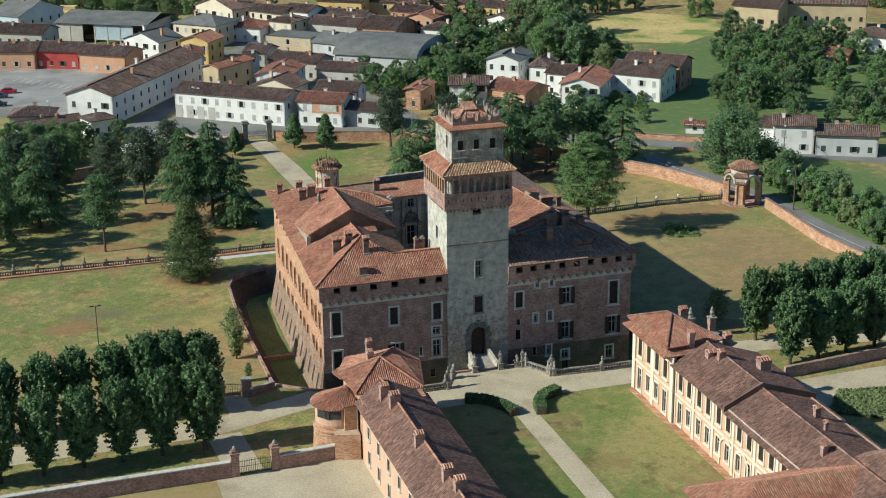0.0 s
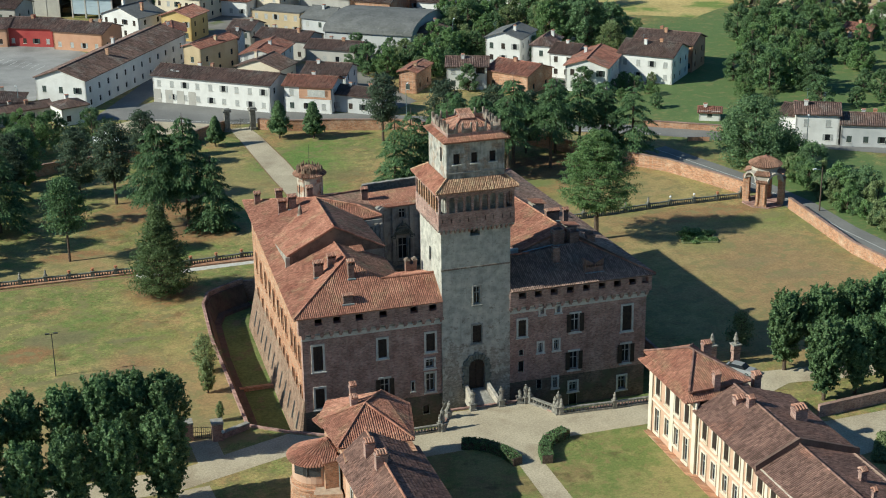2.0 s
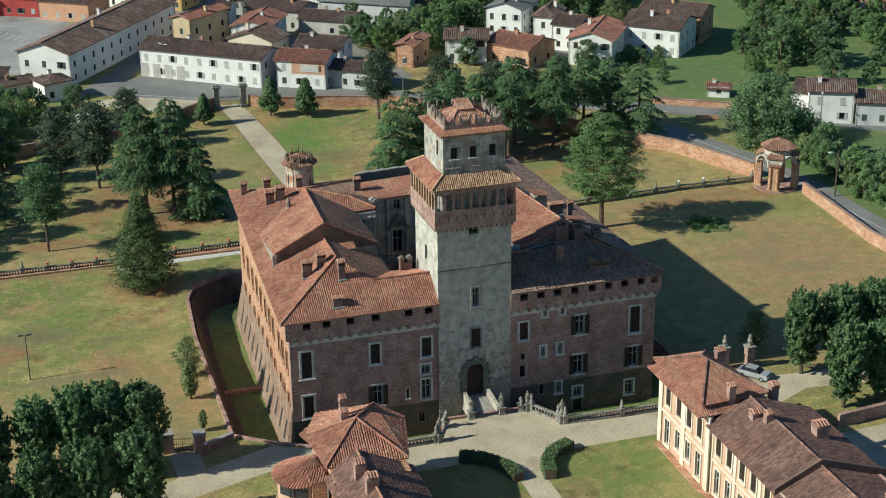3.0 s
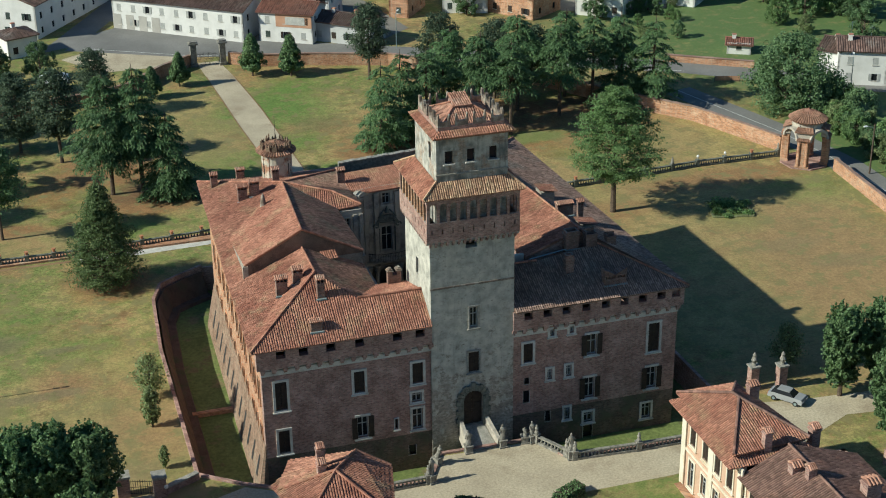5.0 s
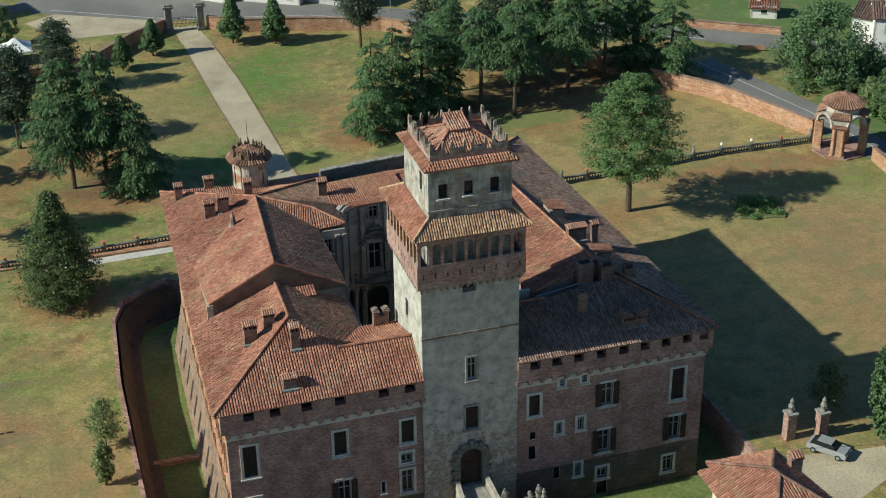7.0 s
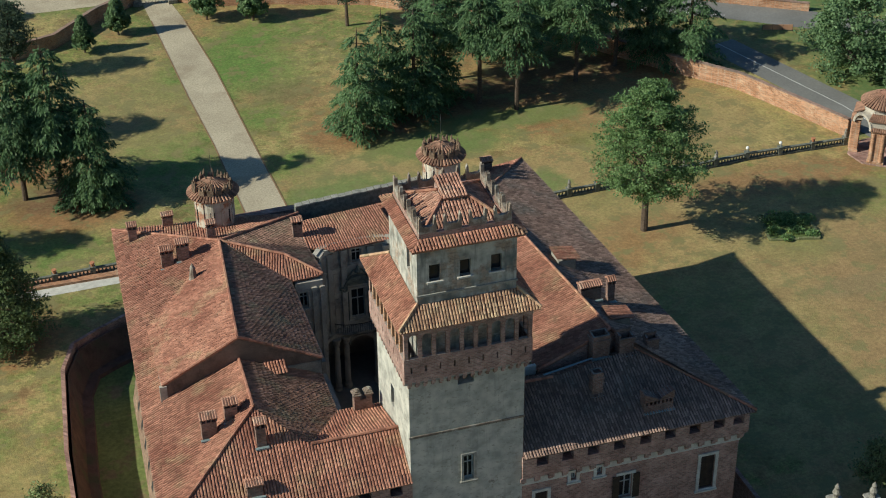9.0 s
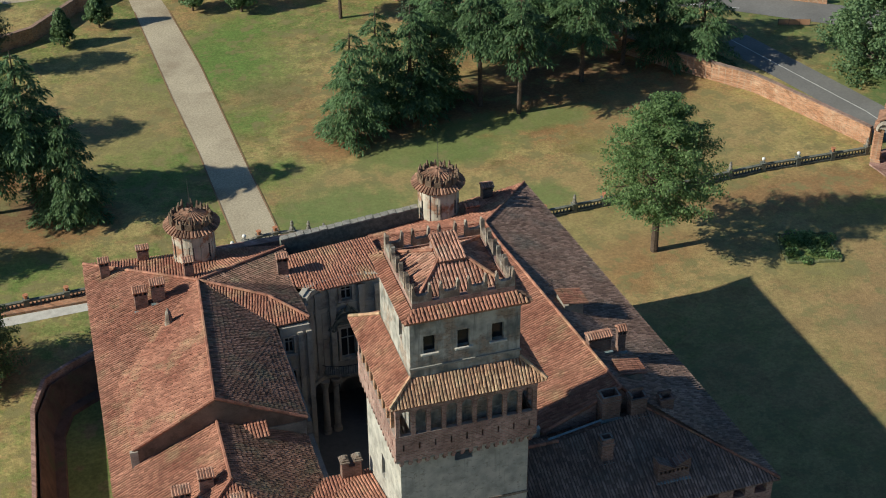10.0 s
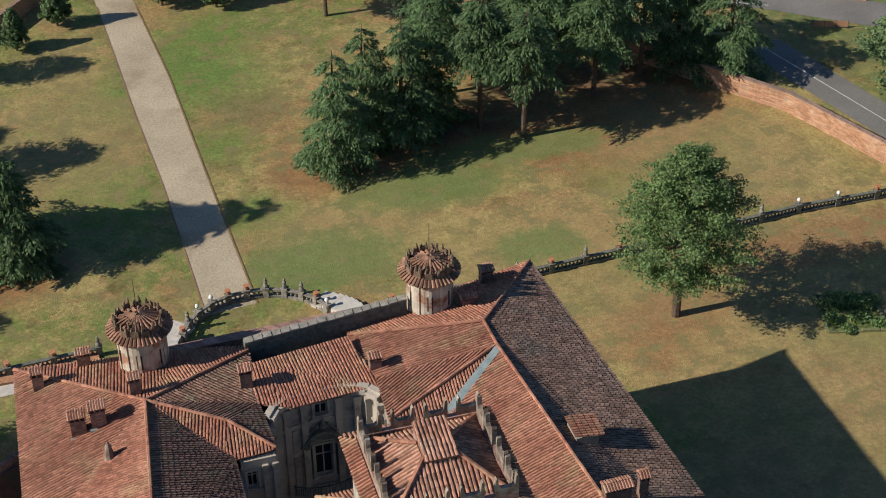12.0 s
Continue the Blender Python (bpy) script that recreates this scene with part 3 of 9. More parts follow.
g = Geo()
g.v = [(x, y, -3.5) for x, y in MOAT]
g.f = [tuple(range(len(MOAT)))]
g.ob("moat_floor", DAMP, None, "damp green grass on the floor of the dry moat", "moat floor", kind="structure")
g = Geo()
for i in range(len(MOAT)):
    a, b = Vector((*MOAT[i], 0)), Vector((*MOAT[(i + 1) % len(MOAT)], 0))
    d = (b - a).normalized()
    o = Vector((d.y, -d.x, 0)) * 0.4
    n = d * 0.02
    high = 0.4 if i in (10, 11, 12, 13, 14) else (0.02 if i in (8, 9) else 0.25)
    lo, up = Vector((0, 0, -4.3)), Vector((0, 0, high))
    p = [a - n, b + n, b + o + n, a + o - n]
    k = len(g.v)
    g.v += [tuple(q + lo) for q in p] + [tuple(q + up) for q in p]
    g.f += [(k, k + 1, k + 5, k + 4), (k + 1, k + 2, k + 6, k + 5), (k + 2, k + 3, k + 7, k + 6), (k + 3, k, k + 4, k + 7), (k + 4, k + 5, k + 6, k + 7)]
g.ob("moat_wall", BRICK, None, "low brick retaining wall round the dry moat", "retaining wall", kind="structure")


def sheet(name, poly, mat, label, category, z=0.02, kind="structure"):
    g = Geo()
    g.v = [(x, y, z) for x, y in poly]
    g.f = [tuple(range(len(poly)))]
    return g.ob(name, mat, None, label, category, kind=kind)


def strip(name, line, width, mat, label, category, z=0.02):
    """A road or path of even width along a line."""
    g = Geo()
    pts = [Vector(p) for p in line]
    L = []
    for i, p in enumerate(pts):
        d = (pts[min(i + 1, len(pts) - 1)] - pts[max(i - 1, 0)]).normalized()
        s = Vector((-d.y, d.x)) * width / 2
        L.append((p + s, p - s))
    for i in range(len(L) - 1):
        g.face(*[(*q, z) for q in (L[i][1], L[i + 1][1], L[i + 1][0], L[i][0])])
    return g.ob(name, mat, None, label, category, kind="structure")


sheet("driveway", [(-5.3, 64.7), (-0.1, 65.2), (-0.9, 87.6), (-1.6, 111.9), (-3.0, 131.5), (-4.2, 141.2), (-8.3, 141.2), (-7.9, 132.5), (-6.8, 104.1), (-5.9, 88.5)],
      GRAVEL, "pale gravel driveway through the park", "driveway")
arc = [(-1.2 - 5.6 * (1 - math.cos(a)), -19.9 + 6.0 * math.sin(a)) for a in np.linspace(0, 1.45, 9)]
arc2 = [(1.9 + 5.4 * (1 - math.cos(a)), -20.2 + 5.6 * math.sin(a)) for a in np.linspace(0, 1.5, 9)]
sheet("forecourt", [(-1.3, -62.0), (2.0, -62.0), (1.9, -20.2), *arc2, (17.2, -14.6), (32.5, -13.5), (32.5, -9.2), (8.9, -8.6), (6.2, -3.8), (-5.4, -3.5), (-8.0, -8.2), (-17.5, -7.8), (-26.0, -2.7),
                    (-40.0, -7.6), (-75.0, -8.2), (-75.0, -13.6), (-41.0, -13.0), (-27.0, -8.4), (-16.2, -11.2), (-16.0, -14.2), *arc[::-1]],
      GRAVEL, "pale gravel forecourt and lane before the castle", "forecourt")
sheet("garden_lawn", [(2.3, -62), (17.3, -62), (17.3, -15.0), (12.0, -14.7), *arc2[::-1][1:]], LAWN, "green clipped lawn beside the wing", "lawn", 0.03)
sheet("garden_lawn", [(-1.6, -62), *arc, (-11.0, -14.4), (-15.8, -14.6), (-15.8, -62)], LAWN, "green clipped lawn in the shade of the wing", "lawn", 0.03)
sheet("gravel_yard", [(-24.0, -25.0), (-27.5, -24.6), (-42.9, -25.6), (-43.0, -70.0), (-24.0, -70.0)], GRAVEL, "worn gravel yard behind the wall", "yard", 0.025)
strip("lane", [(-39.8, -13.0), (-39.0, -24.5)], 4.6, GRAVEL, "gravel lane to the gateway", "lane", 0.025)
strip("lane", [(-36.5, -1.0), (-36.2, -8.0)], 3.4, GRAVEL, "short gravel lane to the garden gate", "lane", 0.025)
sheet("lane", [(32.0, -4.0), (37.0, -5.0), (70.0, -8.0), (110.0, -11), (110, -16), (64.0, -12.4), (41.0, -9.6), (32.0, -14.0)], GRAVEL, "pale gravel lane between rows of trees", "lane", 0.025)
sheet("gravel_yard", [(39.0, -21.2), (60.0, -20.3), (60.0, -27), (36, -31), (33, -28)], GRAVEL, "sunlit gravel yard", "yard", 0.025)
# roads of the village
strip("road", [(-257.9, 319.1), (-69.4, 198.2), (-35.7, 159.6), (-19.8, 166.3)], 6.5, ASPHALT, "grey asphalt village road", "road", 0.03)
strip("road", [(-29.8, 160.5), (-7.9, 148.4), (15.9, 142.6), (39.7, 129.6), (76.4, 109.5), (99.2, 92.4), (121.0, 76.9), (200.0, 30.0), (400, -90)], 7.0, ASPHALT, "grey asphalt road along the park wall", "road", 0.034)
strip("road", [(-31.7, 160.0), (-19.8, 183.7), (-6.0, 214.7), (19.8, 253.4), (59.5, 319.1)], 6.0, ASPHALT, "narrow asphalt street between houses", "road", 0.038)
strip("road", [(70.6, 97.3), (77.6, 73.0), (80.2, 56.4), (80.2, 42.0), (82.5, 21.0), (88.0, 0.0), (100, -40)], 5.8, ASPHALT, "narrow asphalt lane outside the park wall", "road", 0.042)
strip("road_line", [(70.6, 97.3), (77.6, 73.0), (80.2, 56.4), (80.2, 42.0), (82.5, 21.0), (88.0, 0.0), (100, -40)], 0.12, PAINT_LINE, "thin white centre line", "road marking", 0.05)
sheet("pavement", [(-26, 161), (-7.9, 148.4), (15.9, 142.6), (28, 139.8), (15, 146.5), (5.8, 151.3), (2.6, 151.1), (-20.6, 169.9)], ASPHALT, "worn asphalt footway before the houses", "pavement", 0.026)
strip("road_line", [(-27.8, 157.5), (-7.9, 145.7), (15.9, 139.8), (39.7, 126.7), (76.4, 106.6)], 0.15, PAINT_LINE, "white edge line", "road marking", 0.05)
PALE_ASPHALT = material("pale_worn_asphalt", (0.25, 0.245, 0.235), (0.36, 0.35, 0.335), scale=0.12, detail=8.0, grain=0.15, grain_scale=3.0, spot=(0.20, 0.195, 0.185), spot_scale=0.08, spot_range=(0.5, 0.66))
sheet("car_park", [(-63.5, 249.5), (-35.7, 235.0), (-29.8, 224.3), (-46.6, 179.9), (-79.4, 198.2), (-94.2, 241.8)], PALE_ASPHALT, "worn grey asphalt car park", "car park", 0.025)
sheet("forecourt", [(-27.3, 155.2), (-8.9, 145.0), (-8.9, 141.2), (-25.8, 141.2), (-32.7, 151.8)], GRAVEL, "gravel apron before the park gate", "forecourt", 0.03)
sheet("timber_yard", [(-74.4, 301.7), (-9.9, 272.7), (-2.0, 319.1), (-59.5, 350.1)], GRAVEL, "pale concrete timber yard", "yard", 0.025)
sheet("field", [(117.5, 224.0), (121.0, 252.0), (139.4, 273.0), (165.0, 249.0), (156.0, 227.0), (136.0, 212.0)], FIELD, "stubble field of yellow straw with green weeds", "field", 0.03)
for i in range(9):
    x, y = -57.0 + 1.55 * i, 226.0 - 1.9 * i
    strip("parking_line", [(x, y), (x + 2.6, y + 4.6)], 0.14, PAINT_LINE, "white painted parking line", "road marking", 0.05)
# bare reddish earth where little grows, with ragged soft edges, in the lawn's own material
def earth_patches(mat, tone, spots, most=1.0):
    nt = mat.node_tree
    n, l = nt.nodes, nt.links
    bsdf = n["Principled BSDF"]
    col = bsdf.inputs["Base Color"].links[0].from_socket
    geo = n.new("ShaderNodeNewGeometry")
    ns = n.new("ShaderNodeTexNoise")
    ns.inputs["Scale"].default_value, ns.inputs["Detail"].default_value, ns.inputs["Roughness"].default_value = 0.35, 7.0, 0.7
    l.new(geo.outputs["Position"], ns.inputs["Vector"])
    total = None
    for x, y, a, b in spots:
        sub = n.new("ShaderNodeVectorMath")
        sub.operation = "SUBTRACT"
        l.new(geo.outputs["Position"], sub.inputs[0])
        sub.inputs[1].default_value = (x, y, 0)
        div = n.new("ShaderNodeVectorMath")
        div.operation = "DIVIDE"
        l.new(sub.outputs[0], div.inputs[0])
        div.inputs[1].default_value = (a, b, 1000)
        ln = n.new("ShaderNodeVectorMath")
        ln.operation = "LENGTH"
        l.new(div.outputs[0], ln.inputs[0])
        r = n.new("ShaderNodeMapRange")
        r.inputs["From Min"].default_value, r.inputs["From Max"].default_value = 1.35, 0.45
        l.new(ln.outputs["Value"], r.inputs["Value"])
        if total is None:
            total = r.outputs["Result"]
        else:
            mx = n.new("ShaderNodeMath")
            mx.operation = "MAXIMUM"
            l.new(total, mx.inputs[0])
            l.new(r.outputs["Result"], mx.inputs[1])
            total = mx.outputs[0]
    ad = n.new("ShaderNodeMath")
    ad.operation = "MULTIPLY_ADD"
    l.new(total, ad.inputs[2])
    l.new(ns.outputs["Fac"], ad.inputs[0])
    ad.inputs[1].default_value = 2.4
    r = n.new("ShaderNodeMapRange")
    r.inputs["From Min"].default_value, r.inputs["From Max"].default_value = 1.25, 1.85
    r.inputs["To Max"].default_value = most
    l.new(ad.outputs[0], r.inputs["Value"])
    mixer = n.new("ShaderNodeMix")
    mixer.data_type = "RGBA"
    l.new(r.outputs["Result"], mixer.inputs[0])
    l.new(col, mixer.inputs[6])
    mixer.inputs[7].default_value = (*tone, 1)
    col = mixer.outputs[2]
    for scale, low, high in ((0.5, 0.975, 1.025), (2.4, 0.965, 1.035)):
        t = n.new("ShaderNodeTexNoise")
        t.inputs["Scale"].default_value, t.inputs["Detail"].default_value, t.inputs["Roughness"].default_value = scale, 7.0, 0.75
        l.new(geo.outputs["Position"], t.inputs["Vector"])
        k = n.new("ShaderNodeMapRange")
        k.inputs["From Min"].default_value, k.inputs["From Max"].default_value = 0.36, 0.64
        k.inputs["To Min"].default_value, k.inputs["To Max"].default_value = low, high
        l.new(t.outputs["Fac"], k.inputs["Value"])
        v = n.new("ShaderNodeVectorMath")
        v.operation = "SCALE"
        l.new(col, v.inputs[0])
        l.new(k.outputs["Result"], v.inputs["Scale"])
        col = v.outputs[0]
    l.new(col, bsdf.inputs["Base Color"])


earth_patches(GRASS, (0.275, 0.158, 0.074), [(27.8, 90.5, 20, 6), (49.6, 94.4, 16, 5), (13.9, 86.6, 9, 5), (-24.8, 76.9, 8, 4), (-34.2, 52.1, 6, 4), (-30.8, 89.5, 10, 5),
                                             (38.7, 51.6, 6, 3.5), (60.5, 57.5, 16, 3.5), (-46.6, 72.0, 6, 2.5), (-56, 33, 4, 3), (-29.8, 95.4, 8, 5)])
# Dark needle litter under cedars and yew, deepened to stand in for their shade.
earth_patches(GRASS, (0.165, 0.100, 0.058), [(30, 92.5, 14, 4.5), (46, 96.5, 13, 4), (16, 88.5, 6, 3.5), (-26, 80.5, 7, 3.5), (-34.5, 50.8, 4, 2.5)], 0.75)
earth_patches(GRASS, (0.175, 0.145, 0.085), [(-51.5, 37.5, 5, 2.5), (-42, 33.9, 3, 0.8), (-42.3, 23.2, 2.5, 1.0), (-48.8, 23.0, 7, 1.0), (57, 33, 6, 2.0), (62, 26, 5, 2.0), (-38, 4, 5, 2)], 0.7)
earth_patches(GRASS, (0.330, 0.240, 0.115), [(56, 24, 30, 34), (34, 60, 16, 12), (-36, 10, 8, 14), (52, 76, 12, 12), (-60, 8, 20, 14), (-40, 8, 16, 10), (-46, 66, 14, 5), (-14, 100, 8, 14), (10, 74, 10, 6)], 0.5)
earth_patches(GRASS, (0.150, 0.205, 0.068), [(8, 70, 8, 5), (22, 80, 10, 4), (33, 84, 12, 3), (30, 66, 5, 3)], 0.8)
earth_patches(GRASS, (0.098, 0.160, 0.055), [(112, 140, 48, 55), (150, 180, 45, 45), (95, 60, 18, 50), (60, 190, 30, 20), (128, 192, 30, 20)], 0.95)
earth_patches(GRASS, (0.330, 0.240, 0.120), [(-52, -32, 12, 7), (-55, -1, 24, 4)], 0.85)

# ---- the castle ----
castle = thing("castle", 0, 0, 0, "large brick castle with a tall plastered gate tower and tiled roofs", "castle")
ZE = 14.35
SWw, SEw, NEw, NWw = (-23.0, 0.55), (24.2, 0.55), (19.2, 42.2), (-21.6, 41.4)


def window(parent, face, u, z0, z1, w, kind="shut", surround=0.26, stone=None, deep=0.3, sill=True):
    """A window in a wall: face is (start, way along, outward) in plan; u its middle along the wall."""
    o, d, nrm = (Vector((*p, 0)) for p in face)
    m = Matrix((( d.x, nrm.x, 0, o.x + d.x * u), (d.y, nrm.y, 0, o.y + d.y * u), (0, 0, 1, 0), (0, 0, 0, 1)))
    s, h = surround, w / 2
    g = Geo()
    if s:
        g.box(-h - s, -0.02, z0 - s * 0.6, -h, 0.12, z1 + s, m).box(h, -0.02, z0 - s * 0.6, h + s, 0.12, z1 + s, m)
        g.box(-h, -0.02, z1, h, 0.12, z1 + s, m)
        if sill:
            g.box(-h - s - 0.1, -0.02, z0 - s * 0.6 - 0.14, h + s + 0.1, 0.22, z0 - s * 0.6, m)
        g.box(-h, -0.02, z0 - s * 0.6, h, 0.1, z0, m)
    else:
        g.box(-h - 0.04, -0.3, z0, -h, 0.03, z1, m).box(h, -0.3, z0, h + 0.04, 0.03, z1, m).box(-h - 0.06, -0.3, z0 - 0.06, h + 0.06, 0.05, z0, m)
    win = g.ob("window", stone or WHITE_STONE, parent)
    Geo().box(-h, -deep - 0.05, z0, h, -deep, z1, m).ob("pane", GLASS, win)
    if kind == "shut":
        for a, b in ((-h + 0.02, -0.02), (0.02, h - 0.02)):
            sh = Geo().box(a, -deep + 0.1, z0 + 0.03, b, -deep + 0.17, z1 - 0.03, m)
            zz = z0 + 0.2
            while zz < z1 - 0.2:
                sh.box(a + 0.08, -deep + 0.17, zz, b - 0.08, -deep + 0.19, zz + 0.09, m)
                zz += 0.17
            sh.ob("shutter", DARKWOOD, win, "dark brown louvred shutter")
    elif kind == "open":
        for sgn in (-1, 1):
            a, b = sorted((sgn * (h + 0.02), sgn * (h + 0.02 + h)))
            Geo().box(a, 0.13, z0, b, 0.19, z1, m).ob("shutter", DARKWOOD, win, "dark shutter folded back")
    if kind in ("open", "glass"):
        fr = Geo()
        for x in (-h, -0.05, h - 0.1):
            fr.box(x, -deep, z0, x + 0.1, -deep + 0.07, z1, m)
        for z in (z0, z0 + (z1 - z0) * 0.62, z1 - 0.1):
            fr.box(-h, -deep, z, h, -deep + 0.06, z + 0.09, m)
        fr.ob("window_frame", FRAMEWOOD, win, "pale painted casement")
        Geo().box(-h + 0.1, -deep - 0.3, z0, -0.12, -deep - 0.27, z1, m).ob("curtain", CURTAIN, win)
    return win


def facing(p, q):
    d = (Vector(q) - Vector(p)).normalized()
    return (p, tuple(d), (d.y, -d.x))


def span(p, q, ws):
    """Openings of windows for wall(): (middle, z0, z1, width) to (u0, u1, z0, z1)."""
    return [(u - w / 2, u + w / 2, z0, z1) for u, z0, z1, w, *_ in ws]


# south front, either side of the tower: (x, z0, z1, width, kind)
left = [(-21.05, 6.7, 10.1, 1.25, "shut"), (-12.6, 7.3, 9.9, 1.15, "shut"), (-6.15, 7.3, 9.8, 1.2, "shut"), (-6.3, 5.0, 6.15, 1.1, "glass"), (-6.25, 1.6, 4.15, 1.15, "glass"),
        (-8.65, 2.0, 3.3, 0.35, "none"), (-21.0, 1.4, 4.2, 1.2, "shut"), (-12.4, 1.7, 4.3, 1.2, "open"), (-6.9, -1.6, -0.4, 0.8, "none"), (-14.0, -2.6, -1.6, 0.7, "none")]
right = [(6.45, 7.6, 9.95, 1.1, "shut"), (13.95, 7.3, 9.85, 1.2, "open"), (21.45, 6.4, 10.0, 1.35, "shut"), (9.23, 10.42, 11.25, 0.5, "glass"), (11.52, 10.42, 11.25, 0.5, "glass"), (9.05, 5.0, 6.3, 0.6, "glass"), (11.3, 5.0, 6.4, 0.65, "glass"),
         (6.35, 4.85, 5.65, 0.6, "none"), (6.3, 2.5, 4.0, 0.7, "none"), (13.85, 1.8, 4.4, 1.2, "open"), (21.4, 1.7, 4.4, 1.2, "open"), (8.9, -0.4, 0.9, 0.6, "none"),
         (11.2, -0.5, 1.0, 0.6, "glass"), (13.8, -1.4, -0.1, 1.1, "glass"), (13.8, -3.9, -1.9, 1.1, "none"), (20.95, -2.2, -0.3, 1.1, "glass")]
for name, x0, x1, ws in (("south_wall", -23.0, -4.6, left), ("south_wall", 4.6, 24.2, right)):
    p, q = (x0, 0.3), (x1, 0.3)
    rel = [(x - x0, *r) for x, *r in ws]
    cuts = span(p, q, rel)
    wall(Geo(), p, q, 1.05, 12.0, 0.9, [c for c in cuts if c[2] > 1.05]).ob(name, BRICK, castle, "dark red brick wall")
    # Below 1.05 m the wall changes to a darker brick.
    wall(Geo(), p, q, -4.3, 1.05, 0.9, [c for c in cuts if c[2] < 1.05]).ob("moat_front", MOAT_BRICK, castle, "dark brick with blackish green patches rising from the moat")
    for u, z0, z1, w, kind in rel:
        bare = kind == "none"
        window(castle, facing(p, q), u, z0, z1, w, kind, 0.0 if bare and w > 0.4 else (0.12 if w < 0.4 else 0.26))
    attic_holes = [(u, u + 1.0, 13.1, 13.95) for u in ((1.6, 4.0, 6.9, 10.0, 14.1, 16.6) if x0 < 0 else (1.2, 3.4, 5.6, 7.9, 10.2, 12.4, 14.6, 16.8, 18.6))]
    wall(Geo(), (x0 - (0.5 if x0 < 0 else 0), -0.2), (x1 + (0.5 if x0 > 0 else 0), -0.2), 12.0, 14.2, 0.9, [(u + (0.5 if x0 < 0 else 0), v + (0.5 if x0 < 0 else 0), a, b) for u, v, a, b in attic_holes]).ob("attic_wall", BRICK, castle)
    ends = [x0 - 0.06, x1 + 0.06] if x0 < 0 else [x0 - 0.06, 8.74, 9.72, 11.03, 12.01, x1 + 0.06]
    for a, b in zip(ends[::2], ends[1::2]):
        Geo().box(a, 0.2, 11.0, b, 0.3, 11.6).ob("cornice_band", WHITE_STONE, castle, "pale plaster band under the corbels")
    n = int((x1 - x0) / 1.18)
    for i in range(n + 1):
        x = x0 + 0.1 + (x1 - x0 - 0.2) * i / n
        cor = Geo()
        cor.prism([(x - 0.24, -0.2), (x + 0.24, -0.2), (x + 0.24, 0.31), (x - 0.24, 0.31)], 11.62, 12.0)
        cor.prism([(x - 0.17, 0.02), (x + 0.17, 0.02), (x + 0.17, 0.31), (x - 0.17, 0.31)], 11.32, 11.62)
        cor.ob("corbel", BRICK, castle)
        if i < n:
            xb = x0 + 0.1 + (x1 - x0 - 0.2) * (i + 1) / n
            mid, r = (x + xb) / 2, (xb - x) / 2 - 0.22
            arcp = [(mid + r * math.cos(t), 11.6 + r * 0.8 * math.sin(t)) for t in np.linspace(0, math.pi, 9)]
            Geo().face(*[(px, 0.29, pz) for px, pz in arcp]).ob("corbel_arch", WHITE_STONE, castle, "pale plastered corbel arch")

# battered footing along the west
g = Geo()
west_cols = [2.2, 5.2, 7.8, 12.2, 15.2, 18.2, 22.0, 25.4, 29.2, 33.2, 37.4]
ww = [(41.12 - y, 6.9, 9.7, 1.15, "shut") for y in west_cols] + [(41.12 - y, 1.3, 4.1, 1.15, "shut") for y in west_cols]
wg = wall(Geo(), NWw, SWw, -4.3, 14.6, 0.9, span(NWw, SWw, ww))
for dx in (0, 0.9):
    wg.face((NWw[0] + dx, NWw[1], 14.6), (SWw[0] + dx, SWw[1], 14.6), (NWw[0] + dx, NWw[1], 16.5))
# West side in lighter orange brick: sunlight put into the wall's colour.
wg.ob("west_wall", BRICK_ORANGE, castle, "brick wall, lighter orange for its sunlit side")
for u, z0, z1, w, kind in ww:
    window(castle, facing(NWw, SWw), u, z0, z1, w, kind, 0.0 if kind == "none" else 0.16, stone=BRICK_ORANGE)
d = (Vector(SWw) - Vector(NWw)).normalized()
nr = Vector((d.y, -d.x))
bot = [Vector(NWw) + nr * 1.5, Vector(SWw) + nr * 1.5 - Vector((0, 0.9))]
g.face((*bot[0], -4.3), (*bot[1], -4.3), (SWw[0] - 0.03, SWw[1], 2.6), (NWw[0] - 0.03, NWw[1], 2.6))
g.face((*bot[1], -4.3), (-23.9, -0.6, -4.3), (-23.03, 0.3, 2.6))
g.face((-23.9, -0.6, -4.3), (-22.9, 0.29, -4.3), (-22.99, 0.29, 2.6), (-23.03, 0.3, 2.6))
g.ob("scarp", SCARP, castle, "battered brick footing rising from the moat")
for i in range(12):
    y = 2.2 + 3.2 * i
    t = (41.4 - y) / 41.1
    px = NWw[0] + (SWw[0] - NWw[0]) * t
    q = Geo()
    for z0, z1 in ((-1.9, 0.3),):
        a0, a1 = 1.5 * (2.6 - z0) / 6.9, 1.5 * (2.6 - z1) / 6.9
        q.face((px - a0 - 0.05, y - 0.35, z0), (px - a0 - 0.05, y + 0.35, z0), (px - a1 - 0.05, y + 0.3, z1), (px - (a1 + 0.04), y, z1 + 0.35), (px - a1 - 0.05, y - 0.3, z1))
    q.ob("scarp_vent", IRON, castle, "dark arched vent in the footing")
    Geo().box(px - 0.3, y - 0.1, 13.2, px + 0.0, y + 0.1, 13.7).ob("corbel", BRICK_ORANGE, castle)
eg = wall(Geo(), SEw, NEw, -4.3, 14.5, 0.9)
eg.face((*SEw, 14.5), (*NEw, 14.5), (*NEw, 16.6))
eg.ob("east_wall", BRICK, castle)
wall(Geo(), (NEw[0] - 0.88, NEw[1] - 0.03), (NWw[0] + 0.88, NWw[1] - 0.02), -4.3, 16.4, 0.9).ob("north_wall", BRICK, castle)

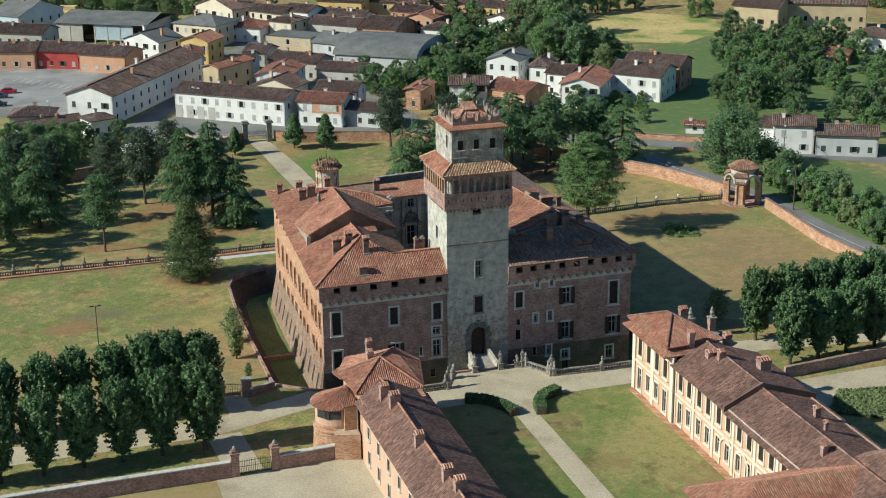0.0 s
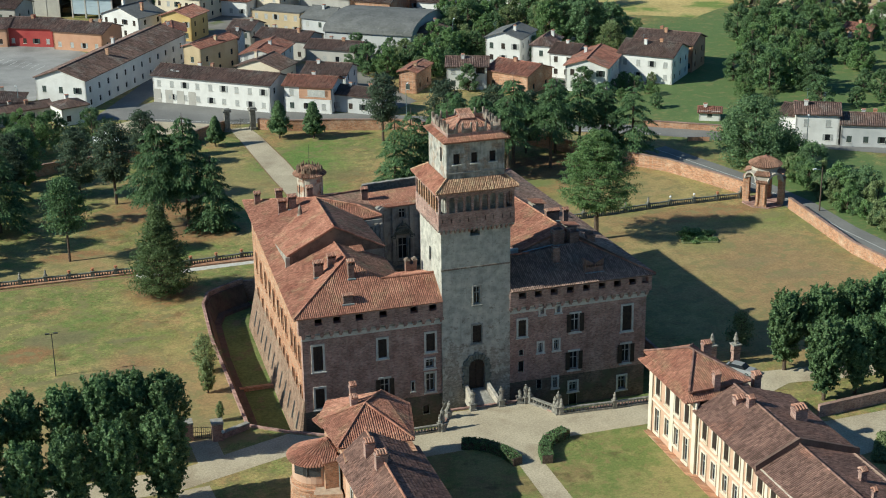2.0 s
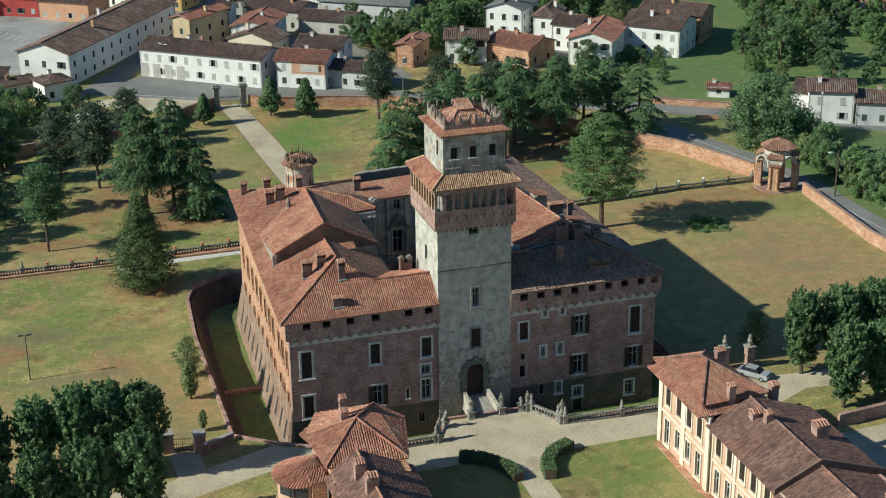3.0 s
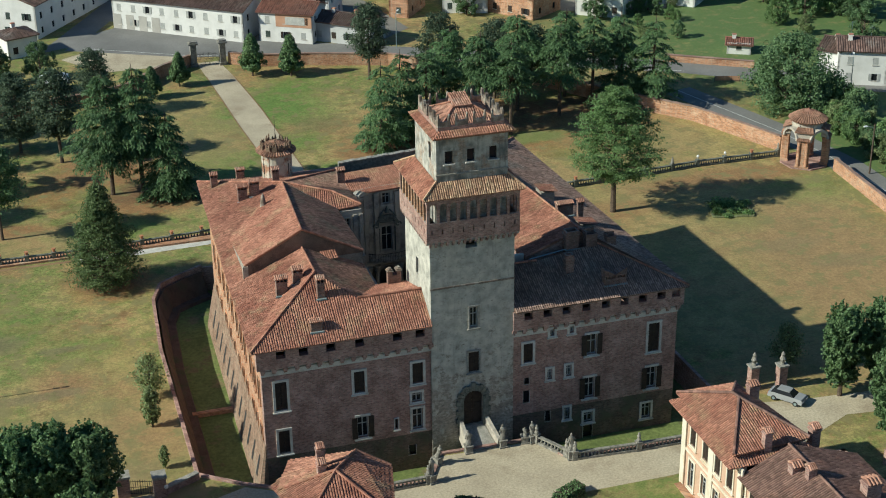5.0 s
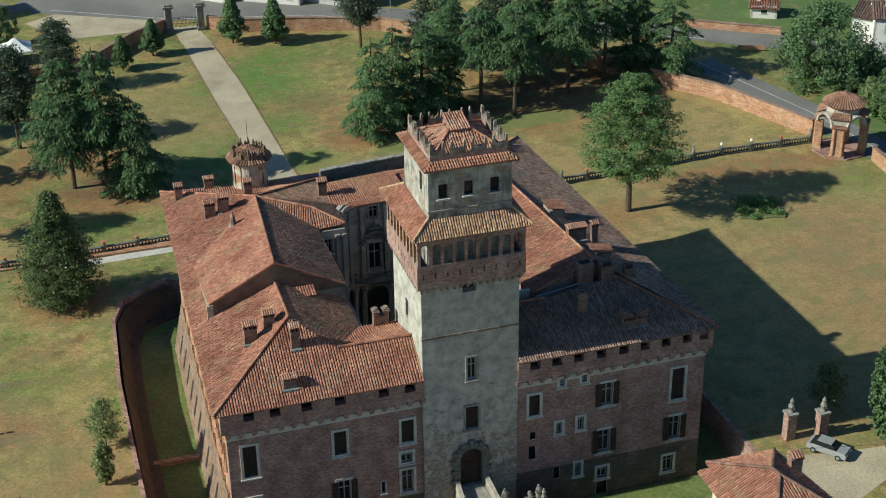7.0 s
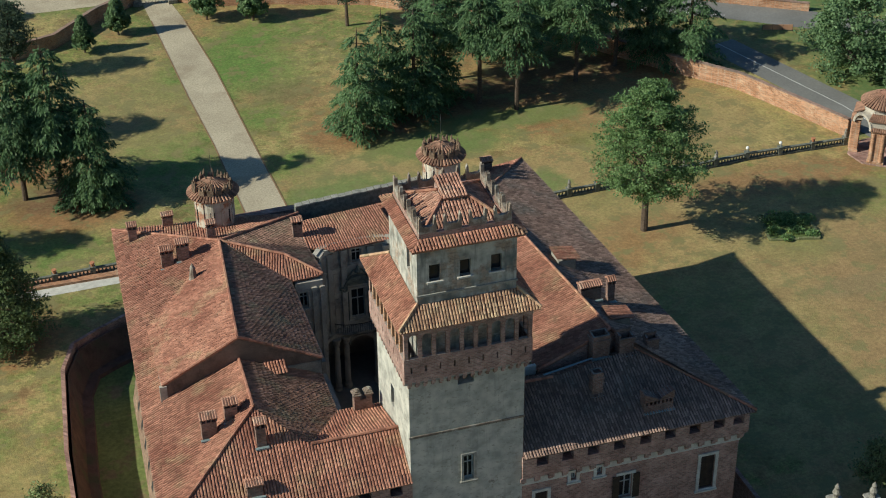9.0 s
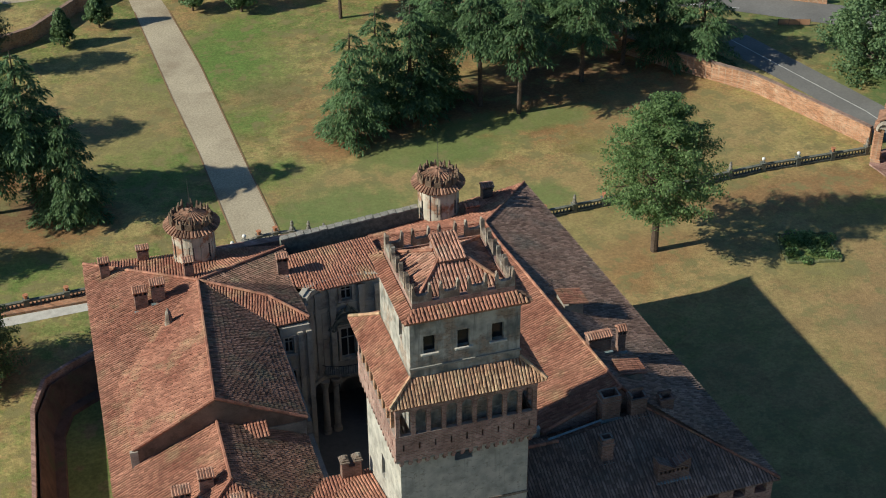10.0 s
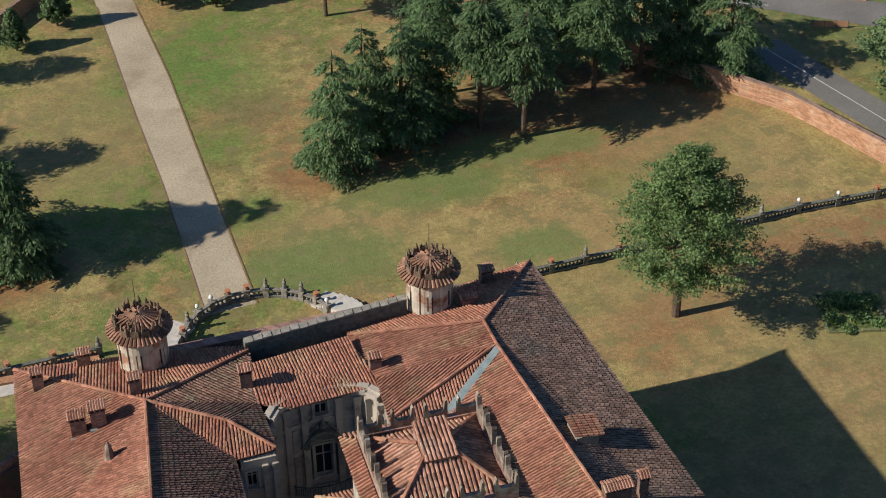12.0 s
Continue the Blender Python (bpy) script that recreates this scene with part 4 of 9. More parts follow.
# courtyard: (x, z0, z1, width, kind)
CW, CE, CS, CN = -7.8, 8.0, 9.3, 32.6
cy = Geo()
cy.face((CW, CS, 0.2), (CE, CS, 0.2), (CE, CN + 6, 0.2), (CW, CN + 6, 0.2))
cy.ob("courtyard_paving", ASPHALT, castle, "shaded stone paving of the court")
for p, q, ws in (((CW, CS), (CW, 26.9), [(4, 8.5, 11.2, 1.3, "glass"), (9, 8.5, 11.2, 1.3, "glass"), (14, 8.5, 11.2, 1.3, "glass"), (16.2, 13.6, 15.2, 1.0, "glass"), (4, 2, 5, 1.3, "glass"), (12, 2, 5, 1.3, "glass")]),
                 ((CW + 2.6, 27.4), (CW + 2.6, 31.4), [(2.0, 8.5, 11.2, 1.1, "glass"), (2.0, 13.4, 15.0, 1.0, "glass")]),
                 ((CE, 27.4), (CE, CS), [(4, 8.5, 11.2, 1.3, "glass"), (9, 8.5, 11.2, 1.3, "glass"), (14, 8.5, 11.2, 1.3, "glass")]),
                 ((3.8, 31.9), (3.8, 28.0), [(1.6, 8.5, 11.5, 1.1, "glass"), (1.6, 13.6, 15.0, 0.9, "glass")])):
    # faces look into the court: walls run with the court on their right
    low = p[1] == CS or q[1] == CS
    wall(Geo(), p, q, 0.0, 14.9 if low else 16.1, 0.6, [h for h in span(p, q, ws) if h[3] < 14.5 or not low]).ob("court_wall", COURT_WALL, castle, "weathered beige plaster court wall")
    if low:
        a, b = (Vector(p), Vector(q)) if p[1] == CS else (Vector(q), Vector(p))
        c = a.lerp(b, 0.32)
        wall(Geo(), *((tuple(c), q) if p[1] == CS else (p, tuple(c))), 14.9, 16.1, 0.6).ob("court_wall", COURT_WALL, castle)
    for u, z0, z1, w, kind in ws:
        if z1 < 14.5 or not low:
            window(castle, facing(p, q), u, z0, z1, w, kind, 0.14, stone=COURT_WALL)
cwin = [(0.75, 13.9, 15.6, 0.8, "glass"), (0.75, 9.6, 12.0, 0.8, "none")]
wall(Geo(), (CW, 26.9), (CW + 2.6, 26.9), 0.0, 16.6, 0.4, span(0, 0, cwin)).ob("court_wall", COURT_PALE, castle)
for u, z0, z1, w, kind in cwin:
    window(castle, facing((CW, 26.9), (CW + 2.6, 26.9)), u, z0, z1, w, kind, 0.16, stone=COURT_PALE)
for x in (CW + 1.75, CW + 2.5):
    Geo().box(x - 0.22, 26.72, 0.2, x + 0.22, 26.9, 16.0).ob("pilaster", COURT_PALE, castle)
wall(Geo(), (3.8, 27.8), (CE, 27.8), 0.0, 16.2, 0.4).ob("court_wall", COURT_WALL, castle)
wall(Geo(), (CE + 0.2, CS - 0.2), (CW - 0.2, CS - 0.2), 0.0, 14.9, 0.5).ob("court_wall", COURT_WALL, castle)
# curved north side of the court, above an open loggia
ns = [(-4.9, 30.7), (-4.2, 31.7), (-3.4, 32.15), (-2.0, 32.45), (0.7, 32.45), (2.1, 32.15), (2.9, 31.7), (3.6, 30.7)]
for i in range(len(ns) - 1):
    a, b = Vector(ns[i]), Vector(ns[i + 1])
    L = (b - a).length
    ws = [(1.35, 8.0, 11.35, 1.4, "glass"), (1.35, 14.4, 15.9, 1.0, "glass")] if i == 3 else []
    wall(Geo(), ns[i], ns[i + 1], 6.6, 16.9, 0.5, span(0, 0, ws)).ob("court_wall", COURT_PALE, castle, "curved beige plaster court front")
    for u, z0, z1, w, kind in ws:
        window(castle, facing(ns[i], ns[i + 1]), u, z0, z1, w, kind, 0.22, stone=COURT_PALE)
    nn = Vector(((b - a).y, -(b - a).x)).normalized() * 0.35
    for z0, z1, k in ((6.3, 6.6, 1.0), (6.6, 6.9, 1.3), (13.9, 14.1, 0.35), (16.1, 16.4, 0.6), (16.4, 16.75, 1.1)):
        Geo().prism([tuple(a + nn * k), tuple(b + nn * k), tuple(b - nn), tuple(a - nn)], z0, z1).ob("string_course", COURT_PALE, castle)
    if i in (1, 2, 4, 5):
        # sunk plaster fields between the pilasters
        m = Matrix(((b - a).normalized().to_3d(), nn.normalized().to_3d(), Vector((0, 0, 1)))).transposed().to_4x4()
        m.translation = Vector(((a.x + b.x) / 2, (a.y + b.y) / 2, 0))
        for z0, z1 in ((7.4, 10.6), (11.1, 13.5)):
            h = L / 2 - 0.36
            Geo().box(-h, -0.02, z0, -h + 0.09, 0.07, z1, m).box(h - 0.09, -0.02, z0, h, 0.07, z1, m).box(-h, -0.02, z1 - 0.09, h, 0.07, z1, m).box(-h, -0.02, z0, h, 0.07, z0 + 0.09, m).ob("panel_moulding", COURT_PALE, castle)
for i, (x, y) in enumerate(ns):
    Geo().prism([(x - 0.26, y - 0.34), (x + 0.26, y - 0.34), (x + 0.26, y), (x - 0.26, y)], 6.9, 15.7).ob("pilaster", COURT_PALE, castle)
    Geo().prism([(x - 0.34, y - 0.44), (x + 0.34, y - 0.44), (x + 0.34, y), (x - 0.34, y)], 15.7, 16.12).ob("capital", COURT_PALE, castle)
for sx in (-1, 1):
    x0, x1 = sorted((-0.65 + sx * 0.98, -0.65 + sx * 1.5))
    sh = Geo().box(x0, 32.24, 7.9, x1, 32.32, 11.2)
    for k in range(14):
        sh.box(x0 + 0.06, 32.21, 8.1 + 0.22 * k, x1 - 0.06, 32.24, 8.21 + 0.22 * k)
    sh.ob("shutter", GREENWOOD, castle, "dark green shutter folded back beside the balcony door")
# carved crest over the balcony door: a hood on two scrolls, a shell and a pointed cap
g = Geo()
for k in range(10):
    t0, t1 = math.pi * k / 10, math.pi * (k + 1) / 10
    q = [(-0.65 + r * math.cos(t), 11.75 + 0.85 * r * math.sin(t)) for r, t in ((1.15, t0), (1.5, t0), (1.5, t1), (1.15, t1))]
    n0 = len(g.v)
    g.v += [(x, 31.95, z) for x, z in q] + [(x, 32.46, z) for x, z in q]
    g.f += [tuple(n0 + w for w in f) for f in ((0, 1, 2, 3), (0, 4, 5, 1), (1, 5, 6, 2), (2, 6, 7, 3), (3, 7, 4, 0))]
g.weld().ob("hood_mould", DARK_STONE, castle, "arched hood over the balcony door")
g = Geo()
for sx in (-1, 1):
    for k in range(9):
        a0, a1 = 0.7 * k, 0.7 * (k + 1)
        c = (-0.65 + sx * 1.4, 11.6)
        g.tube((c[0] + sx * 0.42 * (1 - k / 11) * math.cos(a0), 32.1, c[1] + 0.42 * (1 - k / 11) * math.sin(a0)), (c[0] + sx * 0.42 * (1 - (k + 1) / 11) * math.cos(a1), 32.1, c[1] + 0.42 * (1 - (k + 1) / 11) * math.sin(a1)), 0.11, 0.1, 6)
    g.tube((-0.65 + sx * 1.2, 32.2, 12.7), (-0.65 + sx * 0.35, 32.2, 13.7), 0.14, 0.1, 6)
for k in range(7):
    t = math.pi * (k + 0.5) / 7
    g.tube((-0.65, 32.2, 12.0), (-0.65 + 0.95 * math.cos(t), 32.15, 12.0 + 0.8 * math.sin(t)), 0.06, 0.17, 6)
g.lathe([(0.3, 0), (0.34, 0.2), (0.2, 0.45), (0.05, 0.8)], 8, -0.65, 32.2, 13.35)
g.ob("crest", DARK_STONE, castle, "carved stone shell and scrolls over the balcony door")
# balcony with an iron rail, carried by paired columns
arcb = [(-0.65 + 2.9 * math.cos(t), 32.3 + 1.25 * math.sin(t)) for t in np.linspace(math.pi, 2 * math.pi, 11)]
Geo().prism([*arcb], 6.9, 7.15).ob("balcony_slab", GREY_STONE, castle, "bowed stone balcony slab")
rl = Geo()
for p, q in zip(arcb, arcb[1:]):
    rl.tube((*p, 8.1), (*q, 8.1), 0.035, 0.035, 5)
    for k in range(4):
        x, y = p[0] + (q[0] - p[0]) * k / 4, p[1] + (q[1] - p[1]) * k / 4
        rl.tube((x, y, 7.1), (x, y, 8.1), 0.018, 0.018, 4)
rl.ob("balcony_rail", IRON, castle, "thin iron balcony rail")
for x, y in ((-3.2, 31.75), (-2.15, 31.95), (0.95, 31.95), (2.0, 31.75)):
    Geo().lathe([(0.42, 0), (0.42, 0.4), (0.32, 0.5), (0.30, 3.0), (0.26, 5.3), (0.34, 5.45), (0.38, 5.8), (0.46, 5.95), (0.46, 6.15)], 14, x, y, 0.2).ob("column", COURT_PALE, castle, "paired stone column with a leafy capital")
g = Geo()
for k in range(12):
    t0, t1 = math.pi * k / 12, math.pi * (k + 1) / 12
    g.v += [(-0.6 + r * math.cos(t), y, z) for y in (31.7, 32.3) for t in (t0, t1) for r, z in ((1.25, 5.15 + 1.05 * math.sin(t)), (1.25, 6.32))]
    n0 = 8 * k
    g.f += [(n0, n0 + 1, n0 + 3, n0 + 2), (n0 + 4, n0 + 6, n0 + 7, n0 + 5), (n0, n0 + 2, n0 + 6, n0 + 4)]
g.weld().ob("loggia_arch", COURT_PALE, castle, "plaster arch of the loggia")
wall(Geo(), (-8.0, 37.4), (8.5, 37.4), 0.0, 16.0, 0.5).ob("loggia_wall", COURT_WALL, castle)

# roofs
SW, SE, NE, NW = (-24.1, -0.5, ZE), (25.1, -0.5, ZE), (20.0, 43.2, 16.7), (-22.6, 42.2, 16.4)
T1 = (-4.68, -0.5, ZE)
RA, RC, RB = (-15.5, 6.7, 19.0), (-11.7, 3.4, 16.87), (-4.68, 3.4, 16.87)
IL, IL2, LR = (-8.4, 8.9, 15.3), (-8.5, 14.0, 15.7), (-15.3, 14.0, 18.6)
roof("roof_south_west", [[SW, T1, RB, RC, RA], [RC, RB, (-4.68, 9.0, 15.2), IL]], castle, label="red barrel-tile roof", seed=10)
G0, G1, GF, AP = (-23.6, 14.0, 15.04), (-21.7, 14.0, 15.9), (-21.7, 14.0, 17.4), (-15.25, 14.0, 20.75)
GN, E24, RN = (-21.6, 24.5, 16.15), (-23.2, 24.5, 15.54), (-13.5, 33.1, 18.7)
roof("roof_west", [[SW, RA, LR, G1, G0], [G0, G1, GN, E24], [E24, GN, NW], [GN, RN, NW]], castle, label="red barrel-tile roof", seed=30)
# inner slopes face east: moss tone plus painted shade
roof("roof_west_inner", [[RA, RC, IL], [RA, IL, IL2, LR]], castle, TILE_MOSS_SHADE, DECK_BROWN, "mossy barrel-tile roof towards the court, brown deepened for shade", seed=36)
IHS, IHN = (-8.3, 14.0, 17.2), (-8.2, 27.6, 16.9)
roof("roof_west_raised", [[AP, GF, GN], [AP, GN, RN]], castle, label="raised red barrel-tile roof", seed=50)
roof("roof_west_raised_inner", [[AP, IHS, IHN], [AP, IHN, RN]], castle, TILE_MOSS_SHADE, DECK_BROWN, "mossy barrel-tile roof towards the court, brown deepened for shade", seed=56)
g = Geo()
g.face((-21.8, 14.05, 15.2), (-8.4, 14.05, 15.6), (-8.3, 14.05, 17.1), (-15.3, 14.05, 20.75), (-21.8, 14.05, 17.4))
g.face((-8.35, 14.05, 14), (-8.25, 27.6, 14), (-8.25, 27.6, 16.8), (-8.35, 14.05, 17.1))
g.ob("gable_wall", GABLE, castle, "brown plastered gable between two roof levels")
Geo().face((-21.75, 14.06, 15.2), (-21.75, 14.06, 17.42), (-21.62, 24.5, 16.2), (-21.62, 24.5, 15.2)).ob("gable_side", COURT_WALL, castle, "low plastered side under the raised roof")
wall(Geo(), (-22.0, 13.9), (-21.4, 13.9), 15.4, 17.3, 0.3).ob("gable_post", COURT_PALE, castle, "pale plastered corner post of the gable")
wall(Geo(), (-11.6, 13.95), (-8.4, 13.95), 15.4, 17.05, 0.1).ob("gable_patch", COURT_WALL, castle, "grey plastered end of the gable")
wall(Geo(), (7.2, 7.5), (8.5, 7.5), 15.4, 17.2, 0.3).ob("gable_end", WHITE_STONE, castle, "small whitewashed gable end")
KK, MM, R2, N1 = (-5.1, 27.2, 17.0), (-8.0, 29.9, 18.0), (-5.0, 37.7, 17.6), (-5.4, 32.4, 16.9)
WQ = (-9.0, 27.1, 16.8)
roof("roof_north_west", [[NW, (-9.5, 40.6, 16.5), RN], [(-9.5, 40.6, 16.5), (-4.8, 39.4, 16.6), R2, RN], [RN, MM, WQ], [MM, KK, WQ]], castle, label="red barrel-tile roof", seed=70)
roof("roof_north_west_inner", [[RN, R2, N1], [RN, N1, MM], [MM, N1, KK]], castle, TILE_MOSS_SHADE, DECK_BROWN, "mossy barrel-tile roof towards the court, brown deepened for shade", seed=78)
NA, NB = (-5.3, 36.2, 17.6), (2.8, 37.2, 17.6)
roof("roof_north", [[NA, NB, (3.9, 31.9, 16.7)], [NA, (3.9, 31.9, 16.7), (-3.0, 31.4, 16.7)], [NA, (-3.0, 31.4, 16.7), N1]], castle, label="pink barrel-tile roof", seed=90)
RNE, RV, S1 = (13.1, 34.7, 18.5), (13.2, 31.7, 18.5), (3.6, 28.0, 16.6)
NBB, N3, VL = (2.9, 38.0, 16.9), (3.8, 32.5, 17.0), (7.7, 27.6, 16.4)
roof("roof_north_east", [[NBB, N3, RNE], [N3, S1, RV], [N3, RV, RNE], [S1, VL, RV], [NBB, (3.2, 40.1, 16.5), (8.0, 40.6, 16.5), RNE], [(8.0, 40.6, 16.5), NE, RNE]], castle, label="pink barrel-tile roof", seed=110)
RS, HR, GR = (15.4, 8.2, 18.9), (17.0, 6.9, 17.5), (8.6, 7.2, 16.8)
# Darker than TILE: grazing sun and tower shade put into the colour.
roof("roof_east", [[SE, NE, RNE, RV], [SE, RV, RS], [SE, RS, HR]], castle, TILE_BROWN, DECK_BROWN, "weathered barrel-tile roof, darker brown for its shaded slopes", seed=130)
roof("roof_east_inner", [[RS, GR, VL], [RS, VL, RV]], castle, label="red barrel-tile roof", seed=150)
T2, U1, V1 = (4.68, -0.5, ZE), (9.3, 5.7, 17.0), (4.68, 5.7, 17.0)
roof("roof_south_east", [[T2, SE, HR, U1, V1], [U1, V1, (4.68, 9.2, 15.5), (8.5, 9.2, 15.5)], [U1, HR, (15.2, 7.9, 16.6), (8.6, 7.4, 16.2)]], castle, TILE_BROWN, DECK_BROWN, "weathered barrel-tile roof, darker brown for its shaded slopes", seed=170)
g = Geo()
g.face((8.6, 7.65, 15.5), (16.8, 8.15, 15.8), (16.6, 8.15, 17.5), (15.4, 8.15, 18.75), (8.6, 7.6, 16.5))
g.face((8.5, 7.6, 14), (8.5, 7.6, 16.5), (7.8, 27.6, 16.3), (7.8, 27.6, 14))
g.ob("gable_wall", BRICK, castle, "brick gable between two roof levels")
Geo().face((8.6, 5.95, 17.16), (8.6, 6.15, 17.2), (13.2, 6.75, 17.5), (13.2, 6.55, 17.46)).ob("flashing", ZINC, castle, "grey-blue metal flashing")
Geo().face((7.7, 27.8, 16.62), (8.1, 27.2, 16.62), (13.4, 31.1, 18.68), (13.1, 31.6, 18.68)).ob("valley_gutter", ZINC, castle, "grey-blue metal valley gutter")
Geo().face((-13.3, 32.7, 18.95), (-13.0, 32.2, 18.9), (-8.8, 26.9, 17.12), (-9.0, 27.4, 17.1)).ob("valley_gutter", ZINC, castle, "grey-blue metal valley gutter")
rd = Geo()
for a, b in ((SW, RA), (RA, LR), (AP, RN), (NW, RN), (AP, GF), (AP, IHS), (RN, R2), (RN, MM), (MM, KK), (SE, HR), (HR, RS), (RS, RV), (RV, RNE), (RNE, NE), (RC, RB), (NBB, RNE), (S1, RV), (RS, GR), (U1, V1)):
    ridge(rd, Vector(a) + Vector((0, 0, 0.1)), Vector(b) + Vector((0, 0, 0.1)))
rd.ob("ridge_tiles", TILE, castle, kind="stuff")

# parapet of the rear terrace, with slabs on top
par = wall(Geo(), (-5.2, 37.9), (8.2, 39.4), 13.0, 18.3, 0.5)
par.ob("parapet", DARK_STONE, castle, "weathered rear parapet wall")
cap = Geo()
for i in range(18):
    a = Vector((-5.2, 38.1)).lerp(Vector((8.2, 39.6)), i / 18)
    b = Vector((-5.2, 38.1)).lerp(Vector((8.2, 39.6)), (i + 0.9) / 18)
    Geo().prism([(a.x, a.y - 0.34), (b.x, b.y - 0.34), (b.x, b.y + 0.34), (a.x, a.y + 0.34)], 18.3, 18.40 + 0.03 * (i % 3)).ob("coping_slab", GREY_STONE, castle)
Geo().prism([(-5.0, 38.5), (8.2, 40.0), (8.2, 41.4), (-5.0, 41.2)], 4.0, 6.0).ob("terrace_deck", DARK_STONE, castle)


def chimney(x, y, z, w=1.0, d=0.7, h=1.6, tall=False, mat=None):
    """A brick stack with a vented head and a little tiled cap, standing on the roof."""
    g = Geo().box(x - w / 2, y - d / 2, z - 1.4, x + w / 2, y + d / 2, z + h * 0.72)
    c = g.ob("chimney", mat or SOOT_BRICK, castle, "brick chimney with a tiled cap")
    n = max(2, int(w / 0.35))
    for i in range(n + 1):
        px = x - w / 2 + w * i / n
        Geo().box(px - 0.06, y - d / 2, z + h * 0.72, px + 0.06, y + d / 2, z + h * 0.9).ob("vent_pier", mat or SOOT_BRICK, c)
    n = max(3, int((w + 0.3) / 0.2))
    for i in range(n):
        px = x - w / 2 - 0.12 + (w + 0.24) * (i + 0.5) / n
        for sy in (-1, 1):
            Geo().tube((px, y + sy * (d / 2 + 0.15), z + h * 0.92), (px, y, z + h * 1.06), 0.11, 0.11, 5).ob("cap_tile", TILE_SINGLE, c)
    Geo().box(x - w / 2 - 0.15, y - d / 2 - 0.25, z - 0.25, x + w / 2 + 0.15, y - d / 2, z - 0.1).ob("flashing", ZINC, c)
    return c


for a in ((-19.1, 7.0, 17.0, 1.2, 0.8, 2.0), (-17.2, 7.6, 17.8, 1.0, 0.8, 1.7), (-15.5, 4.2, 17.4, 0.75, 0.75, 2.3), (-16.8, 1.0, 15.3, 1.2, 0.7, 1.1), (-18.5, 32.8, 17.3, 1.1, 0.8, 1.9),
          (-17.0, 32.8, 17.8, 1.1, 0.8, 1.9), (-20.9, 39.2, 16.6, 0.8, 0.7, 2.0), (-17.3, 41.0, 16.6, 1.0, 0.6, 1.5), (-14.0, 34.6, 18.3, 0.8, 0.7, 1.9), (-5.9, 34.2, 17.3, 0.9, 0.7, 1.9),
                   (15.9, 14.2, 18.3, 1.9, 0.8, 1.5), (18.2, 14.9, 17.3, 0.6, 0.6, 2.2), (15.6, 41.6, 16.7, 1.0, 0.8, 1.6), (13.0, 38.4, 17.2, 1.2, 0.7, 1.3), (4.0, 33.6, 17.0, 0.9, 0.7, 1.4)):
    chimney(*a)


def open_chimney(x, y, z, w, d, h, broken=0.0):
    """A capless stack: four brick sides round a black-filled flue, a proud rim, one side broken down a little."""
    g = Geo().box(x - w / 2, y - d / 2, z - 1.5, x + w / 2, y + d / 2, z + h * 0.55)
    c = g.ob("chimney", SOOT_BRICK, castle, "open-topped dark brick chimney without a cap")
    e, lo, up = 0.16, z + h * 0.55, z + h
    for x0, y0, x1, y1, b in ((x - w / 2, y - d / 2, x + w / 2, y - d / 2 + e, broken), (x - w / 2, y + d / 2 - e, x + w / 2, y + d / 2, 0.0),
                              (x - w / 2, y - d / 2 + e, x - w / 2 + e, y + d / 2 - e, broken * 0.4), (x + w / 2 - e, y - d / 2 + e, x + w / 2, y + d / 2 - e, broken * 0.7)):
        Geo().box(x0, y0, lo, x1, y1, up - b).ob("flue_side", SOOT_BRICK, c)
    Geo().box(x - w / 2 + e, y - d / 2 + e, lo, x + w / 2 - e, y + d / 2 - e, lo + 0.03).ob("soot", IRON, c, "black fill in the flue")
    r = Geo()
    for x0, y0, x1, y1 in ((x - w / 2 - 0.07, y - d / 2 - 0.07, x + w / 2 + 0.07, y - d / 2), (x - w / 2 - 0.07, y + d / 2, x + w / 2 + 0.07, y + d / 2 + 0.07),
                           (x - w / 2 - 0.07, y - d / 2, x - w / 2, y + d / 2), (x + w / 2, y - d / 2, x + w / 2 + 0.07, y + d / 2)):
        r.box(x0, y0, z + h * 0.68, x1, y1, z + h * 0.80)
    r.ob("rim", SOOT_BRICK, c)
    Geo().box(x - w / 2 - 0.14, y - d / 2 - 0.24, z - 0.22, x + w / 2 + 0.14, y - d / 2, z - 0.1).ob("flashing", ZINC, c)
    return c


open_chimney(14.0, 7.3, 17.45, 1.5, 1.15, 2.0)
open_chimney(16.2, 7.0, 17.35, 1.3, 1.0, 2.0, 0.45)
open_chimney(12.45, 3.95, 16.1, 0.95, 0.8, 2.1)
open_chimney(18.6, 6.9, 17.1, 1.1, 0.8, 1.5, 0.3)
# wide vented stack with two raised slabs for a cap
c = Geo().box(15.65, 1.2, 13.8, 18.2, 2.1, 15.75).ob("chimney", SOOT_BRICK, castle, "wide brick chimney with vents and raised slabs")
for i in range(8):
    px = 15.72 + 2.41 * i / 7
    Geo().box(px - 0.07, 1.2, 15.75, px + 0.07, 2.1, 16.15).ob("vent_pier", SOOT_BRICK, c)
Geo().box(15.85, 1.5, 15.75, 18.0, 1.8, 16.14).ob("soot", IRON, c, "black fill in the flue")
Geo().box(15.6, 1.12, 16.15, 18.25, 2.18, 16.27).ob("cap", SOOT_BRICK, c)
for a, b in ((15.6, 16.75), (18.25, 17.1)):
    k = Geo()
    k.v = [(px, py, pz) for py in (1.15, 2.15) for px, pz in ((a, 16.27), (b, 16.27), (b, 16.36), (a, 16.95))]
    k.f = [(0, 1, 2, 3), (7, 6, 5, 4), (0, 4, 5, 1), (1, 5, 6, 2), (2, 6, 7, 3), (3, 7, 4, 0)]
    k.ob("slab", SOOT_BRICK, c)
